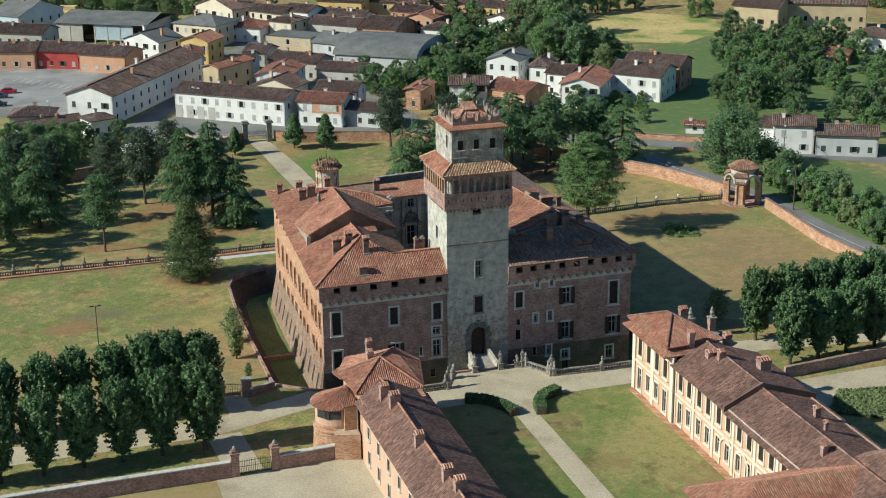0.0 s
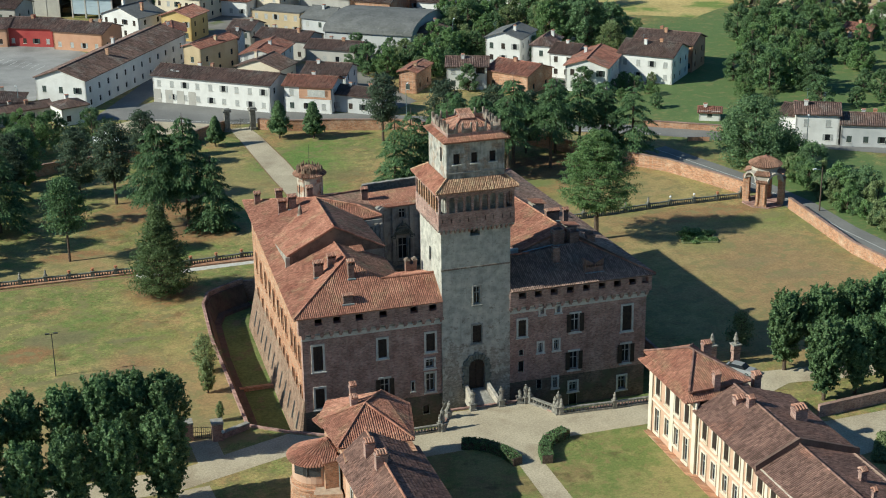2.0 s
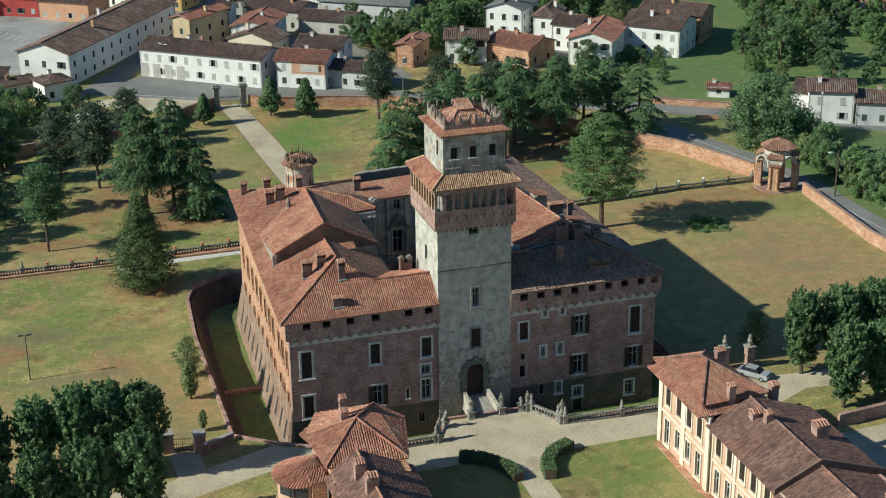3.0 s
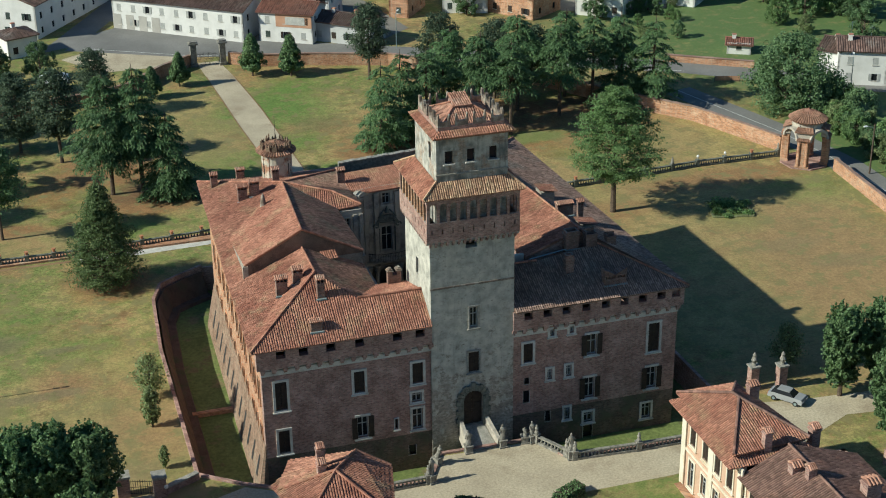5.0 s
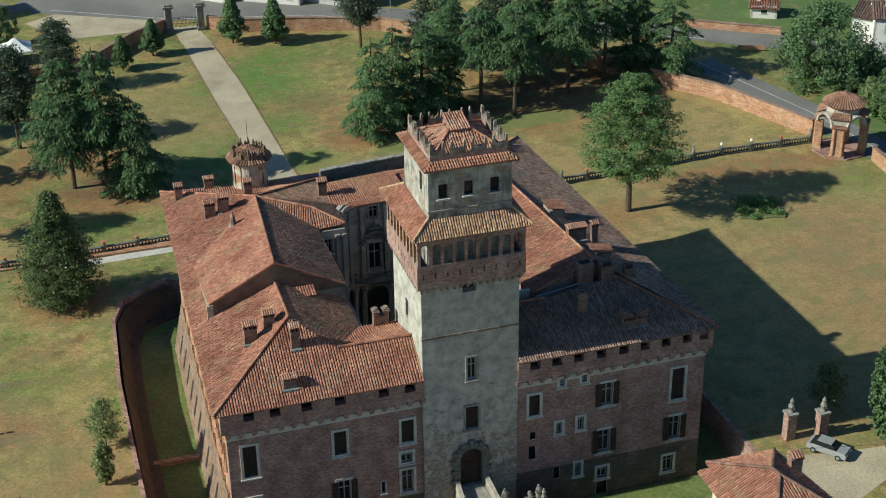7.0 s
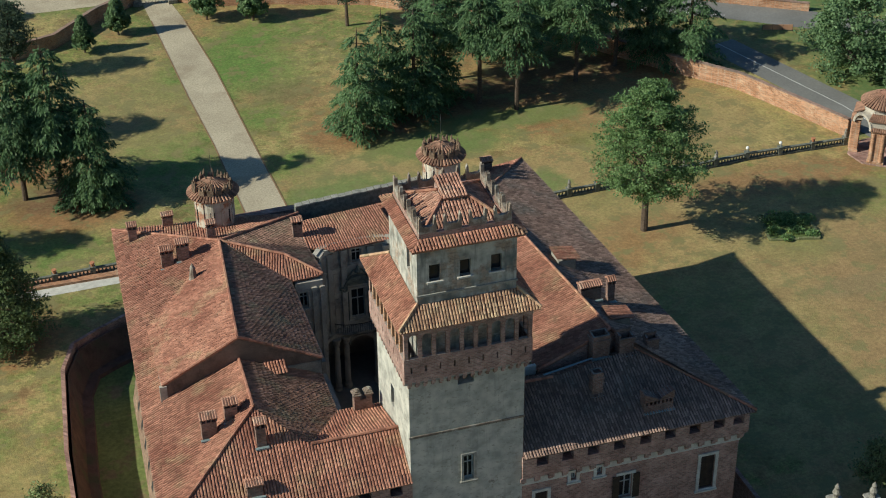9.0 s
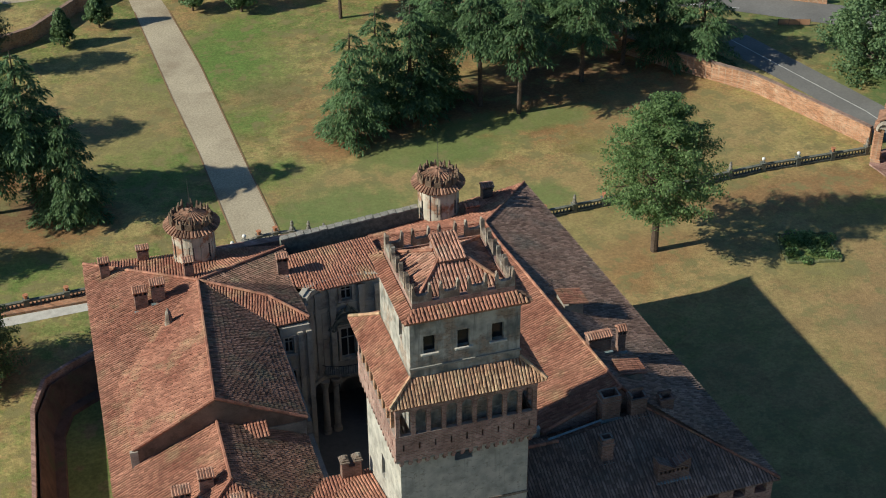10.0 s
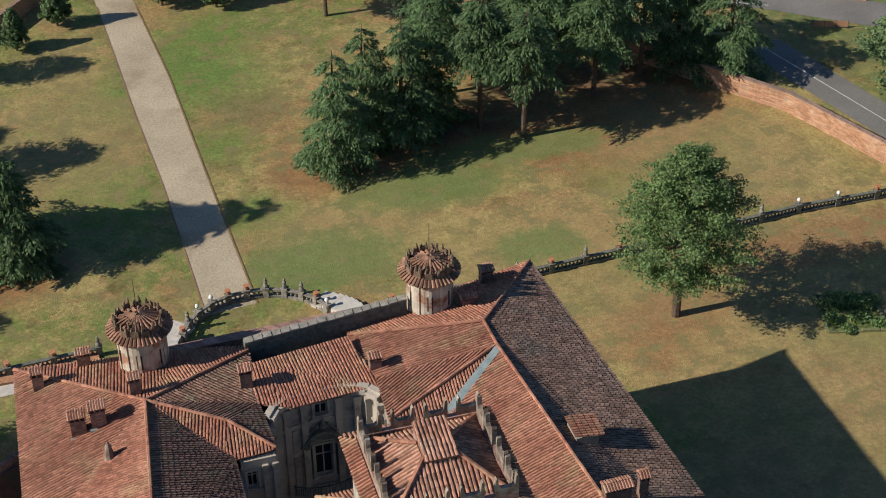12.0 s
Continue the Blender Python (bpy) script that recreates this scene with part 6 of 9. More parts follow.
def balustrade(name, line, label, every=2.6, globes=False, pots=True, low=False, group="", seed=3, stone=None):
    """A low baluster rail with piers along a line; small ornaments stand on the piers."""
    rng = random.Random(seed)
    stone = stone or GREY_STONE
    b = thing(name, line[0][0], line[0][1], 0, label, "balustrade")
    b.matrix_world = Matrix.Identity(4)
    pts = [Vector(p) for p in line]
    shared = Geo().lathe([(0.07, 0.28), (0.14, 0.42), (0.11, 0.55), (0.06, 0.68), (0.09, 0.82)], 6).mesh("baluster", stone)
    for i in range(len(pts) - 1):
        p, q = pts[i], pts[i + 1]
        d = q - p
        L = d.length
        d.normalize()
        ang = math.degrees(math.atan2(d.y, d.x))
        m = pose(p.x, p.y, 0, 0, 0, ang)
        Geo().box(0, -0.22, 0, L, 0.22, 0.28, m).ob("plinth", stone, b)
        Geo().box(0, -0.2, 0.82, L, 0.2, 1.0, m).ob("handrail", stone, b)
        n = int(L / 0.42)
        for j in range(n):
            c = p + d * (L * (j + 0.5) / n)
            o = new("baluster", shared)
            o.parent = b
            o.location = (c.x, c.y, 0)
        n = max(1, int(round(L / every)))
        for j in range(n + (1 if i == len(pts) - 2 else 0)):
            c = p + d * (L * j / n)
            mm = pose(c.x, c.y, 0, 0, 0, ang)
            Geo().box(-0.28, -0.28, 0, 0.28, 0.28, 1.1, mm).box(-0.34, -0.34, 1.1, 0.34, 0.34, 1.2, mm).ob("pier", stone, b)
            kind = rng.random()
            if globes and kind < 0.25:
                gl = thing("lamp_globe", c.x, c.y, 1.2, "white glass lamp globe on a balustrade pier", "lamp", "lamp globes")
                Geo().lathe([(0.05, 0), (0.05, 0.25), (0.12, 0.28), (0.21, 0.4), (0.23, 0.5), (0.18, 0.65), (0.05, 0.73)], 10).ob("globe", GLOBE, gl, smooth=True)
            elif pots and kind < 0.6:
                pt = thing("flower_pot", c.x, c.y, 1.2, "terracotta pot on a balustrade pier", "pot", "pots on the balustrades")
                Geo().lathe([(0.16, 0), (0.26, 0.4), (0.3, 0.42), (0.3, 0.5), (0.24, 0.5)], 10).ob("pot", TERRACOTTA, pt)
            else:
                f = thing("statuette", c.x, c.y, 1.2, "small dark weathered stone ornament on a pier", "statuette", "stone ornaments on the balustrades", rz=rng.random() * 360)
                Geo().lathe([(0.24, 0), (0.26, 0.2), (0.16, 0.45), (0.22, 0.7), (0.12, 0.85), (0.14, 1.0), (0.04, 1.12)], 8).ob("figure", STATUE, f)
    return b


balustrade("balustrade", [(8.6, -8.6), (15.8, -9.1), (27.0, -9.3)], "low weathered stone balustrade along the moat", 5.5, pots=False, seed=5, stone=STATUE)
balustrade("balustrade", [(5.9, -4.2), (8.0, -7.8)], "low weathered stone balustrade along the moat", 4, pots=False, seed=6, stone=STATUE)
balustrade("balustrade", [(-7.6, -8.1), (-14.5, -8.2)], "low weathered stone balustrade along the moat", 5.5, pots=False, seed=7, stone=STATUE)
balustrade("garden_balustrade", [(-71.4, 61.3), (-51.6, 61.0), (-37.0, 60.7), (-15.9, 61.9)], "long low stone balustrade dividing the upper garden", 4.1, globes=False, seed=8, stone=DARK_STONE)
balustrade("garden_balustrade", [(12.4, 60.5), (21.8, 60.9), (44.4, 62.2), (58.0, 63.3), (71.9, 63.1)], "long low stone balustrade dividing the upper garden", 4.1, globes=True, seed=9, stone=DARK_STONE)
tagged(Geo().box(-71.4, 60.2, 0, -16, 62.25, 0.3).ob("garden_path_edge", BRICK_ORANGE, None, "low brick kerb beside the balustrade", "kerb", kind="structure"))
sheet("garden_path", [(-37.7, 58.2), (-15.9, 59.0), (-15.9, 60.5), (-37.7, 59.9)], WHITE_STONE, "pale narrow garden path", "path", 0.02)
sheet("garden_path", [(-71.4, 59.5), (-37.7, 59.0), (-37.7, 59.7), (-71.4, 60.1)], EARTH, "narrow reddish garden path", "path", 0.02)
# horseshoe terrace behind the castle
arc_pts = [(-0.9 + 7.3 * math.cos(t), 60.0 + 6.2 * math.sin(t)) for t in np.linspace(math.pi, 0, 13)]
balustrade("terrace_balustrade", arc_pts[1:-1], "curved stone balustrade round the rear terrace", 1.9, globes=True, seed=12, stone=STATUE)
for sx, x0 in ((-1, -7.4), (1, 5.6)):
    st = thing("terrace_stairs", x0, 60.5, 0, "curved flight of worn stone steps", "stairs", "terrace stairs")
    st.matrix_world = Matrix.Identity(4)
    for i in range(9):
        a0 = math.pi - 0.09 * i if sx < 0 else 0.09 * i
        x, y = -0.9 + 9.2 * math.cos(a0), 59.0 + 7.2 * math.sin(a0)
        m = pose(x, y, 0, 0, 0, math.degrees(a0))
        Geo().box(-1.3, -0.34, -0.1, 1.3, 0.34, 1.6 - 0.17 * i, m).ob("step", WHITE_STONE, st)


def hedge(line, w, h, label):
    """A clipped box hedge of small leaves along a line."""
    rng = np.random.default_rng(int(abs(line[0][0]) * 10))
    V = []
    core = Geo()
    for i in range(len(line) - 1):
        p, q = np.array(line[i]), np.array(line[i + 1])
        L = np.linalg.norm(q - p)
        d = (q - p) / L
        s = np.array((-d[1], d[0]))
        n = int(L * 340)
        t, a, z = rng.random(n) * L, (rng.random(n) - 0.5), rng.random(n)
        k = rng.random(n)
        a = np.where(k < 0.55, np.sign(a) * (0.44 + 0.06 * rng.random(n)), a)
        z = np.where(k >= 0.55, 0.92 + 0.1 * rng.random(n), z)
        c = np.c_[p[0] + d[0] * t + s[0] * a * w, p[1] + d[1] * t + s[1] * a * w, z * h]
        V.append(leaf_quads(c, 0.2, rng))
        ang = math.degrees(math.atan2(d[1], d[0]))
        core.box(-0.1, -w * 0.42, 0, L + 0.1, w * 0.42, h * 0.9, pose(p[0], p[1], 0, 0, 0, ang))
    o = thing("hedge", line[0][0], line[0][1], 0, label, "hedge", "clipped hedges")
    o.matrix_world = Matrix.Identity(4)
    quads(np.concatenate(V), "leaves", LIME_LEAF, o)
    core.ob("inner_wood", BARK, o)


def leaf_quads(c, size, rng, normal=None, loose=0.5, long=1.0):
    """Small leaf clumps at the points c, turned at random or laid along the crown's skin (normal)."""
    n = len(c)
    if normal is None:
        nn = rng.standard_normal((n, 3))
    else:
        nn = normal / (np.linalg.norm(normal, axis=1)[:, None] + 1e-6) + loose * rng.standard_normal((n, 3))
    nn /= np.linalg.norm(nn, axis=1)[:, None]
    a = rng.standard_normal((n, 3))
    a -= nn * (a * nn).sum(1)[:, None]
    a /= np.linalg.norm(a, axis=1)[:, None]
    b = np.cross(nn, a)
    s = size * (0.6 + 0.8 * rng.random((n, 1)))
    a, b = a * s * 0.5 * long, b * s * 0.38
    return np.stack([c - a, c - b * 0.9, c + a, c + b * 0.9], 1)


hedge([(-6.3, -13.2), (-4.6, -13.8), (-3.0, -15.3), (-1.9, -17.3), (-1.4, -19.6)], 1.5, 1.1, "clipped dark green box hedge curving beside the path")
hedge([(2.2, -20.4), (2.7, -17.8), (4.3, -15.6), (6.9, -14.4)], 1.5, 1.2, "clipped dark green box hedge curving beside the path")


def park_wall(line, h, mat, label, cap=None, thick=0.4, name="park_wall"):
    w_ = thing(name, line[0][0], line[0][1], 0, label, "wall")
    w_.matrix_world = Matrix.Identity(4)
    for i in range(len(line) - 1):
        p, q = Vector(line[i]), Vector(line[i + 1])
        d = q - p
        L = d.length
        m = pose(p.x, p.y, 0, 0, 0, math.degrees(math.atan2(d.y, d.x)))
        Geo().box(-0.05, -thick / 2, -0.1, L + 0.05, thick / 2, h, m).ob("wall_panel", mat, w_)
        n = max(1, int(L / 0.6))
        for j in range(n):
            Geo().box(L * j / n, -thick / 2 - 0.1, h, L * (j + 0.97) / n, thick / 2 + 0.1, h + 0.12 + 0.015 * ((j * 7) % 3), m).ob("coping_stone", cap or TILE_BROWN, w_)
    return w_


park_wall([(-74, -26.2), (-55.4, -25.6), (-41.0, -25.3)], 2.0, BRICK, "old brick wall with a pale stone coping", WHITE_STONE, 0.6)
park_wall([(-34.9, -25.0), (-27.4, -24.4)], 1.8, BRICK, "old brick wall with a pale stone coping", WHITE_STONE, 0.6)
for x, y in ((-40.4, -25.2), (-35.3, -25.0)):
    p = thing("gate_pier", x, y, 0, "brick gate pier with a stepped cap", "gate pier", "yard gate piers")
    Geo().box(-0.5, -0.5, 0, 0.5, 0.5, 3.0).ob("shaft", BRICK, p)
    Geo().box(-0.62, -0.62, 3.0, 0.62, 0.62, 3.2).box(-0.4, -0.4, 3.2, 0.4, 0.4, 3.5).ob("cap", TILE_BROWN, p)
    Geo().lathe([(0.2, 3.5), (0.3, 3.7), (0.2, 3.95), (0.05, 4.1)], 8).ob("finial", STATUE, p)


def iron_gate(x, y, w, h, rz, label):
    t = thing("iron_gate", x, y, 0, label, "gate", rz=rz)
    for s in (-1, 1):
        g = Geo()
        a, b = sorted((s * 0.03, s * w / 2))
        n = int(w / 2 / 0.22)
        for i in range(n + 1):
            px = a + (b - a) * i / n
            g.tube((px, 0, 0.1), (px, 0, h - 0.25 * abs(px) / w), 0.022, 0.022, 4)
        for z in (0.2, h * 0.5, h * 0.85):
            g.box(a, -0.02, z, b, 0.02, z + 0.05)
        g.ob("leaf", IRON, t)


iron_gate(-37.85, -25.1, 4.0, 2.1, 2, "closed black wrought-iron yard gate")
iron_gate(-36.5, -0.7, 2.4, 1.9, -15, "black wrought-iron garden gate")
for x, y in ((-38.2, -0.2), (-34.6, -1.3)):
    p = thing("gate_pier", x, y, 0, "brick gate pier with a flat stone cap", "gate pier", "garden gate piers")
    Geo().box(-0.65, -0.65, 0, 0.65, 0.65, 2.3).ob("shaft", BRICK, p)
    Geo().box(-0.75, -0.75, 2.3, 0.75, 0.75, 2.55).ob("cap", GREY_STONE, p)
park_wall([(-33.9, -1.3), (-30.4, 0.4)], 0.8, BRICK, "low brick wall beside the garden gate", GREY_STONE)
# lane walls on the east, and the gate there
park_wall([(39.4, -19.8), (47, -19.0), (58.0, -17.6), (75.0, -15.5)], 1.6, BRICK, "brick yard wall with tile coping")
for x, y in ((33.6, -1.2), (36.8, -2.0)):
    p = thing("gate_pier", x, y, 0, "brick gate pier with a carved stone finial", "gate pier", "lane gate piers")
    Geo().box(-0.5, -0.5, 0, 0.5, 0.5, 3.0).ob("shaft", BRICK, p)
    Geo().box(-0.62, -0.62, 3.0, 0.62, 0.62, 3.2).ob("cap", GREY_STONE, p)
    Geo().lathe([(0.3, 3.2), (0.22, 3.5), (0.38, 3.9), (0.2, 4.3), (0.25, 4.5), (0.03, 4.9)], 9).ob("finial", STATUE, p)
# park boundary walls
park_wall([(77.6, 13.0), (75.6, 31.0), (76.6, 45.0), (77.3, 55.0)], 2.0, BRICK_ORANGE, "sunlit orange brick park wall")
park_wall([(73.4, 65.0), (69.9, 73.9), (66.5, 82.2), (62.0, 88.1), (56.5, 95.4), (47.6, 109.0)], 2.5, BRICK_ORANGE, "sunlit orange brick park wall")
park_wall([(77.6, 13.0), (80.5, -10.0)], 2.0, BRICK_ORANGE, "sunlit orange brick park wall")
park_wall([(-2.5, 138.8), (2.5, 135.4), (11.9, 133.1), (25.8, 128.1), (47.6, 109.0)], 2.3, BRICK_ORANGE, "orange brick park wall along the road")
park_wall([(-9.7, 139.7), (-15.9, 134.9), (-22.8, 126.7), (-29.8, 123.8), (-44.6, 121.1), (-56.5, 117.7), (-74.4, 109.0)], 2.2, BRICK_ORANGE, "brick park wall")
park_wall([(75.4, 113.4), (89.3, 104.1)], 1.3, BRICK_ORANGE, "low brick garden wall across the road")
for x, y in ((-9.0, 139.5), (-3.6, 138.9)):
    p = thing("gate_pier", x, y, 0, "tall weathered stone park gate pier with a broad cap", "gate pier", "park gate piers")
    Geo().box(-0.7, -0.7, 0, 0.7, 0.7, 0.6).box(-0.55, -0.55, 0.6, 0.55, 0.55, 4.3).ob("shaft", STATUE, p)
    Geo().box(-0.9, -0.9, 4.3, 0.9, 0.9, 4.6).box(-0.65, -0.65, 4.6, 0.65, 0.65, 4.9).ob("cap", STATUE, p)
iron_gate(-6.2, 139.2, 4.4, 2.6, -7, "closed black wrought-iron park gate")

# garden pavilion on the park wall
pv = thing("garden_pavilion", 74.7, 59.7, 0, "octagonal brick garden pavilion with open arches and a tiled dome", "pavilion", rz=8)
RP = 3.1
for i in range(4):
    a = 90 * i + 45
    m = pose(0, 0, 0, 0, 0, a)
    # brick pier with two half columns and a tiled shoulder
    Geo().box(RP - 0.55, -0.95, 0, RP + 0.35, 0.95, 4.7, m).box(RP - 0.65, -1.05, 0, RP + 0.5, 1.05, 0.55, m).box(RP - 0.6, -1.0, 4.4, RP + 0.42, 1.0, 4.7, m).ob("pier", BRICK_ORANGE, pv, "weathered brick pier")
    for sy in (-0.62, 0.62):
        Geo().tube(tuple(m @ Vector((RP + 0.38, sy, 0.5))), tuple(m @ Vector((RP + 0.38, sy, 4.4))), 0.24, 0.22, 10).ob("half_column", BRICK_ORANGE, pv)
    for j in range(8):
        sy = -0.95 + 1.9 * j / 7
        Geo().tube(tuple(m @ Vector((RP + 0.68, sy, 4.72))), tuple(m @ Vector((RP + 0.1, sy, 4.98))), 0.13, 0.11, 5).ob("shoulder_tile", TILE_OLD, pv)
    Geo().box(RP - 0.75, -1.25, 4.9, RP + 0.1, 1.25, 6.0, m).ob("frieze", COURT_PALE, pv, "pale plaster frieze")
    for j in range(11):
        sy = -1.35 + 2.7 * j / 10
        Geo().tube(tuple(m @ Vector((RP + 0.42, sy, 5.98))), tuple(m @ Vector((RP - 0.85, sy * 0.8, 6.45))), 0.15, 0.11, 5).ob("skirt_tile", TILE_OLD, pv)
    # plaster arch between the piers, its hood rising through the skirt
    mm = pose(0, 0, 0, 0, 0, 90 * i)
    g = Geo()
    for k in range(13):
        t = math.pi * k / 12
        g.v += [tuple(mm @ Vector((xx, rad * math.cos(t), 4.55 + rad * math.sin(t)))) for rad in (1.42, 1.78) for xx in (RP - 0.75, RP + 0.12)]
    for k in range(0, 48, 4):
        g.f += [(k + 1, k + 3, k + 7, k + 5), (k, k + 4, k + 6, k + 2), (k + 2, k + 6, k + 7, k + 3), (k, k + 1, k + 5, k + 4)]
    g.ob("arch", COURT_PALE, pv, "pale plaster arch")
Geo().lathe([(2.55, 5.7), (2.5, 7.0), (2.75, 7.1), (2.75, 7.25)], 8, turn=22.5).ob("drum", COURT_PALE, pv, "pale plastered drum")
for i in range(8):
    a = math.radians(45 * i + 22.5)
    Geo().tube((2.25 * math.cos(a), 2.25 * math.sin(a), 6.65), (2.48 * math.cos(a), 2.48 * math.sin(a), 6.65), 0.16, 0.16, 10).ob("oculus", IRON, pv)
Geo().lathe([(2.85, 7.2), (2.8, 7.28), (1.9, 7.95), (0.9, 8.5), (0.12, 8.8), (0.1, 9.0)], 24).ob("dome", DECK, pv, "red tiled roof cone")
for i in range(40):
    a = 2 * math.pi * i / 40
    c, s = math.cos(a), math.sin(a)
    for r0, z0, r1, z1 in ((2.95, 7.3, 1.9, 8.02), (1.9, 8.04, 0.85 if i % 2 else 1.3, 8.58 if i % 2 else 8.36)):
        Geo().tube((r0 * c, r0 * s, z0), (r1 * c, r1 * s, z1), 0.17 * r0 / 2.95 + 0.03, 0.15 * r1 / 2.2, 5).ob("dome_tile", TILE_OLD, pv)
Geo().lathe([(3.9, -0.05), (3.9, 0.2)], 8, turn=22.5).ob("floor_slab", BRICK, pv)
lamp = thing("lamp_post", -52.6, 24.5, 0, "slim dark park lamp post with two heads on the lawn", "lamp post")
Geo().tube((0, 0, 0), (0, 0, 6.3), 0.08, 0.05, 8).ob("pole", IRON, lamp)
for s in (-1, 1):
    Geo().tube((0, 0, 6.2), (s * 0.55, 0, 6.35), 0.035, 0.03, 6).ob("arm", IRON, lamp)
    Geo().box(s * 0.55 - 0.3, -0.16, 6.3, s * 0.55 + 0.3, 0.16, 6.42).ob("head", IRON, lamp)

# ---- service wings on either side of the garden ----
CREAM = material("cream_plaster", (0.60, 0.54, 0.43), (0.72, 0.66, 0.55), scale=0.5, grain=0.12, spot=(0.55, 0.45, 0.32), spot_scale=0.4)
PINK = material("pink_plaster", (0.50, 0.315, 0.225), (0.61, 0.42, 0.315), scale=0.5, grain=0.15, spot=(0.45, 0.31, 0.21), spot_scale=0.5)


def wing_window(parent, face, u, z0, z1, w, arched=False, shut=True, stone=None):
    return window(parent, face, u, z0, z1, w, "shut" if shut else "glass", 0.22, stone=stone or CREAM, deep=0.22)


wing = thing("east_wing", 17.5, -38, 0, "long pink and cream service wing with tiled roof", "building")
wing.matrix_world = Matrix.Identity(4)
XW, XE, YN, YP, YS = 17.6, 29.4, -16.2, -28.2, -74.0
# end pavilion, a little taller, and the long range behind it; faces look west
ws = []
for i, y in enumerate((-18.2, -21.0, -23.6, -26.2)):
    ws += [(YN - y, 5.6, 8.2, 1.15, "shut"), (YN - y, 0.6 if i in (0, 3) else 1.4, 3.8, 1.15, "glass")]
wall(Geo(), (XW, YN), (XW, YP), 0, 9.6, 0.5, span(0, 0, ws)).ob("wall", PINK, wing, "faded pink plaster wall")
for u, a, b, w, k in ws:
    wing_window(wing, facing((XW, YN), (XW, YP)), u, a, b, w, shut=k == "shut")
for y in (YN + 0.0, -22.3, YP - 0.0):
    Geo().box(XW - 0.16, y - 0.45, 0, XW + 0.02, y + 0.45, 9.3).ob("pilaster", CREAM, wing)
Geo().box(XW - 0.12, YP, 4.4, XW + 0.02, YN, 4.7).box(XW - 0.3, YP, 9.2, XW + 0.02, YN, 9.6).ob("string_course", CREAM, wing)
ws = []
k = 0
y = YP - 2.0
while y > YS + 1.5:
    ws.append((YP - y, 5.3, 7.6, 1.1, "shut"))
    ws.append((YP - y, 0.5 if k == 0 else 1.3, 3.6, 1.1, "glass"))
    y -= 2.9 if k % 2 else 2.5
    k += 1
X2 = XW + 0.35
wall(Geo(), (X2, YP), (X2, YS), 0, 8.4, 0.5, span(0, 0, ws)).ob("wall", PINK, wing, "faded pink plaster wall")
for i, (u, a, b, w, kk) in enumerate(ws):
    wing_window(wing, facing((X2, YP), (X2, YS)), u, a, b, w, shut=kk == "shut")
Geo().box(X2 - 0.1, YS, 4.2, X2 + 0.02, YP, 4.5).box(X2 - 0.2, YS, 8.0, X2 + 0.02, YP, 8.4).ob("string_course", CREAM, wing)
for i in range(9):
    yy = YP - 0.4 - 5.4 * i
    Geo().box(X2 - 0.12, yy - 0.3, 0, X2 + 0.02, yy + 0.3, 8.1).ob("pilaster", CREAM, wing)
for y in (-43.2, -47.2):
    g = Geo()
    pts = [(1.5 * math.cos(t), 2.6 + 1.5 * math.sin(t)) for t in np.linspace(0, math.pi, 13)]
    for i in range(12):
        (u0, z0), (u1, z1) = pts[i], pts[i + 1]
        g.face((X2 - 0.14, y + u0, z0), (X2 - 0.14, y + u1, z1), (X2 - 0.14, y + u1 * 1.2, 2.6 + (z1 - 2.6) * 1.2), (X2 - 0.14, y + u0 * 1.2, 2.6 + (z0 - 2.6) * 1.2))
    g.box(X2 - 0.14, y - 1.8, 0, X2, y - 1.5, 2.6).box(X2 - 0.14, y + 1.5, 0, X2, y + 1.8, 2.6)
    g.ob("blind_arch", CREAM, wing, "cream blind arch")
wall(Geo(), (23.0, YN), (XW, YN), 0, 9.6, 0.5).ob("wall", PINK, wing)
wall(Geo(), (24.8, -27.3), (23.0, YN), 0, 10.3, 0.5).ob("wall", PINK, wing)
wall(Geo(), (XE, YS), (XE, -27.0), 0, 8.4, 0.5).ob("wall", PINK, wing)
wall(Geo(), (XE, -27.0), (24.9, -27.0), 0, 8.4, 0.5).ob("wall", PINK, wing)
Geo().box(XW - 0.9, YP - 0.3, -0.02, XW, YN, 0.12).box(XW - 0.7, YS, -0.02, XW + 0.3, YP - 0.3, 0.1).ob("footway", BRICK_ORANGE, wing, "narrow brick footway")
po = [(16.2, -15.0, 9.5), (16.2, -28.3, 9.5), (25.6, -28.1, 9.5), (23.9, -15.0, 9.5)]
pi = [(17.3, -16.0, 10.2), (17.3, -27.2, 10.2), (24.6, -26.9, 10.2), (22.9, -16.0, 10.2)]
ap = (20.3, -20.4, 12.6), (20.5, -21.4, 12.6)
roof("lower_eave", [[po[i], po[(i + 1) % 4], pi[(i + 1) % 4], pi[i]] for i in range(4)], wing, TILE, DECK, "red tiled lower eave", 0.27, 0.5, seed=300)
Geo().prism([(p[0], p[1]) for p in (pi[3], pi[0], pi[1], pi[2])], 9.4, 10.5).ob("roof_curb", CREAM, wing)
pt = [(16.8, -15.3, 10.5), (16.9, -27.7, 10.5), (25.3, -27.1, 10.5), (23.4, -15.4, 10.5)]
roof("pavilion_roof", [[pt[0], pt[1], ap[1], ap[0]], [pt[1], pt[2], ap[1]], [pt[2], pt[3], ap[0], ap[1]], [pt[3], pt[0], ap[0]]], wing, TILE, DECK, "red hipped tile roof", 0.27, 0.5, seed=310)
rg = Geo()
for p in ((pt[0], ap[0]), (pt[1], ap[1]), (pt[2], ap[1]), (pt[3], ap[0]), ap):
    ridge(rg, Vector(p[0]) + Vector((0, 0, 0.1)), Vector(p[1]) + Vector((0, 0, 0.1)), 0.15)
EW, EE, RX = 17.2, 30.0, 22.4
yb = -43.2
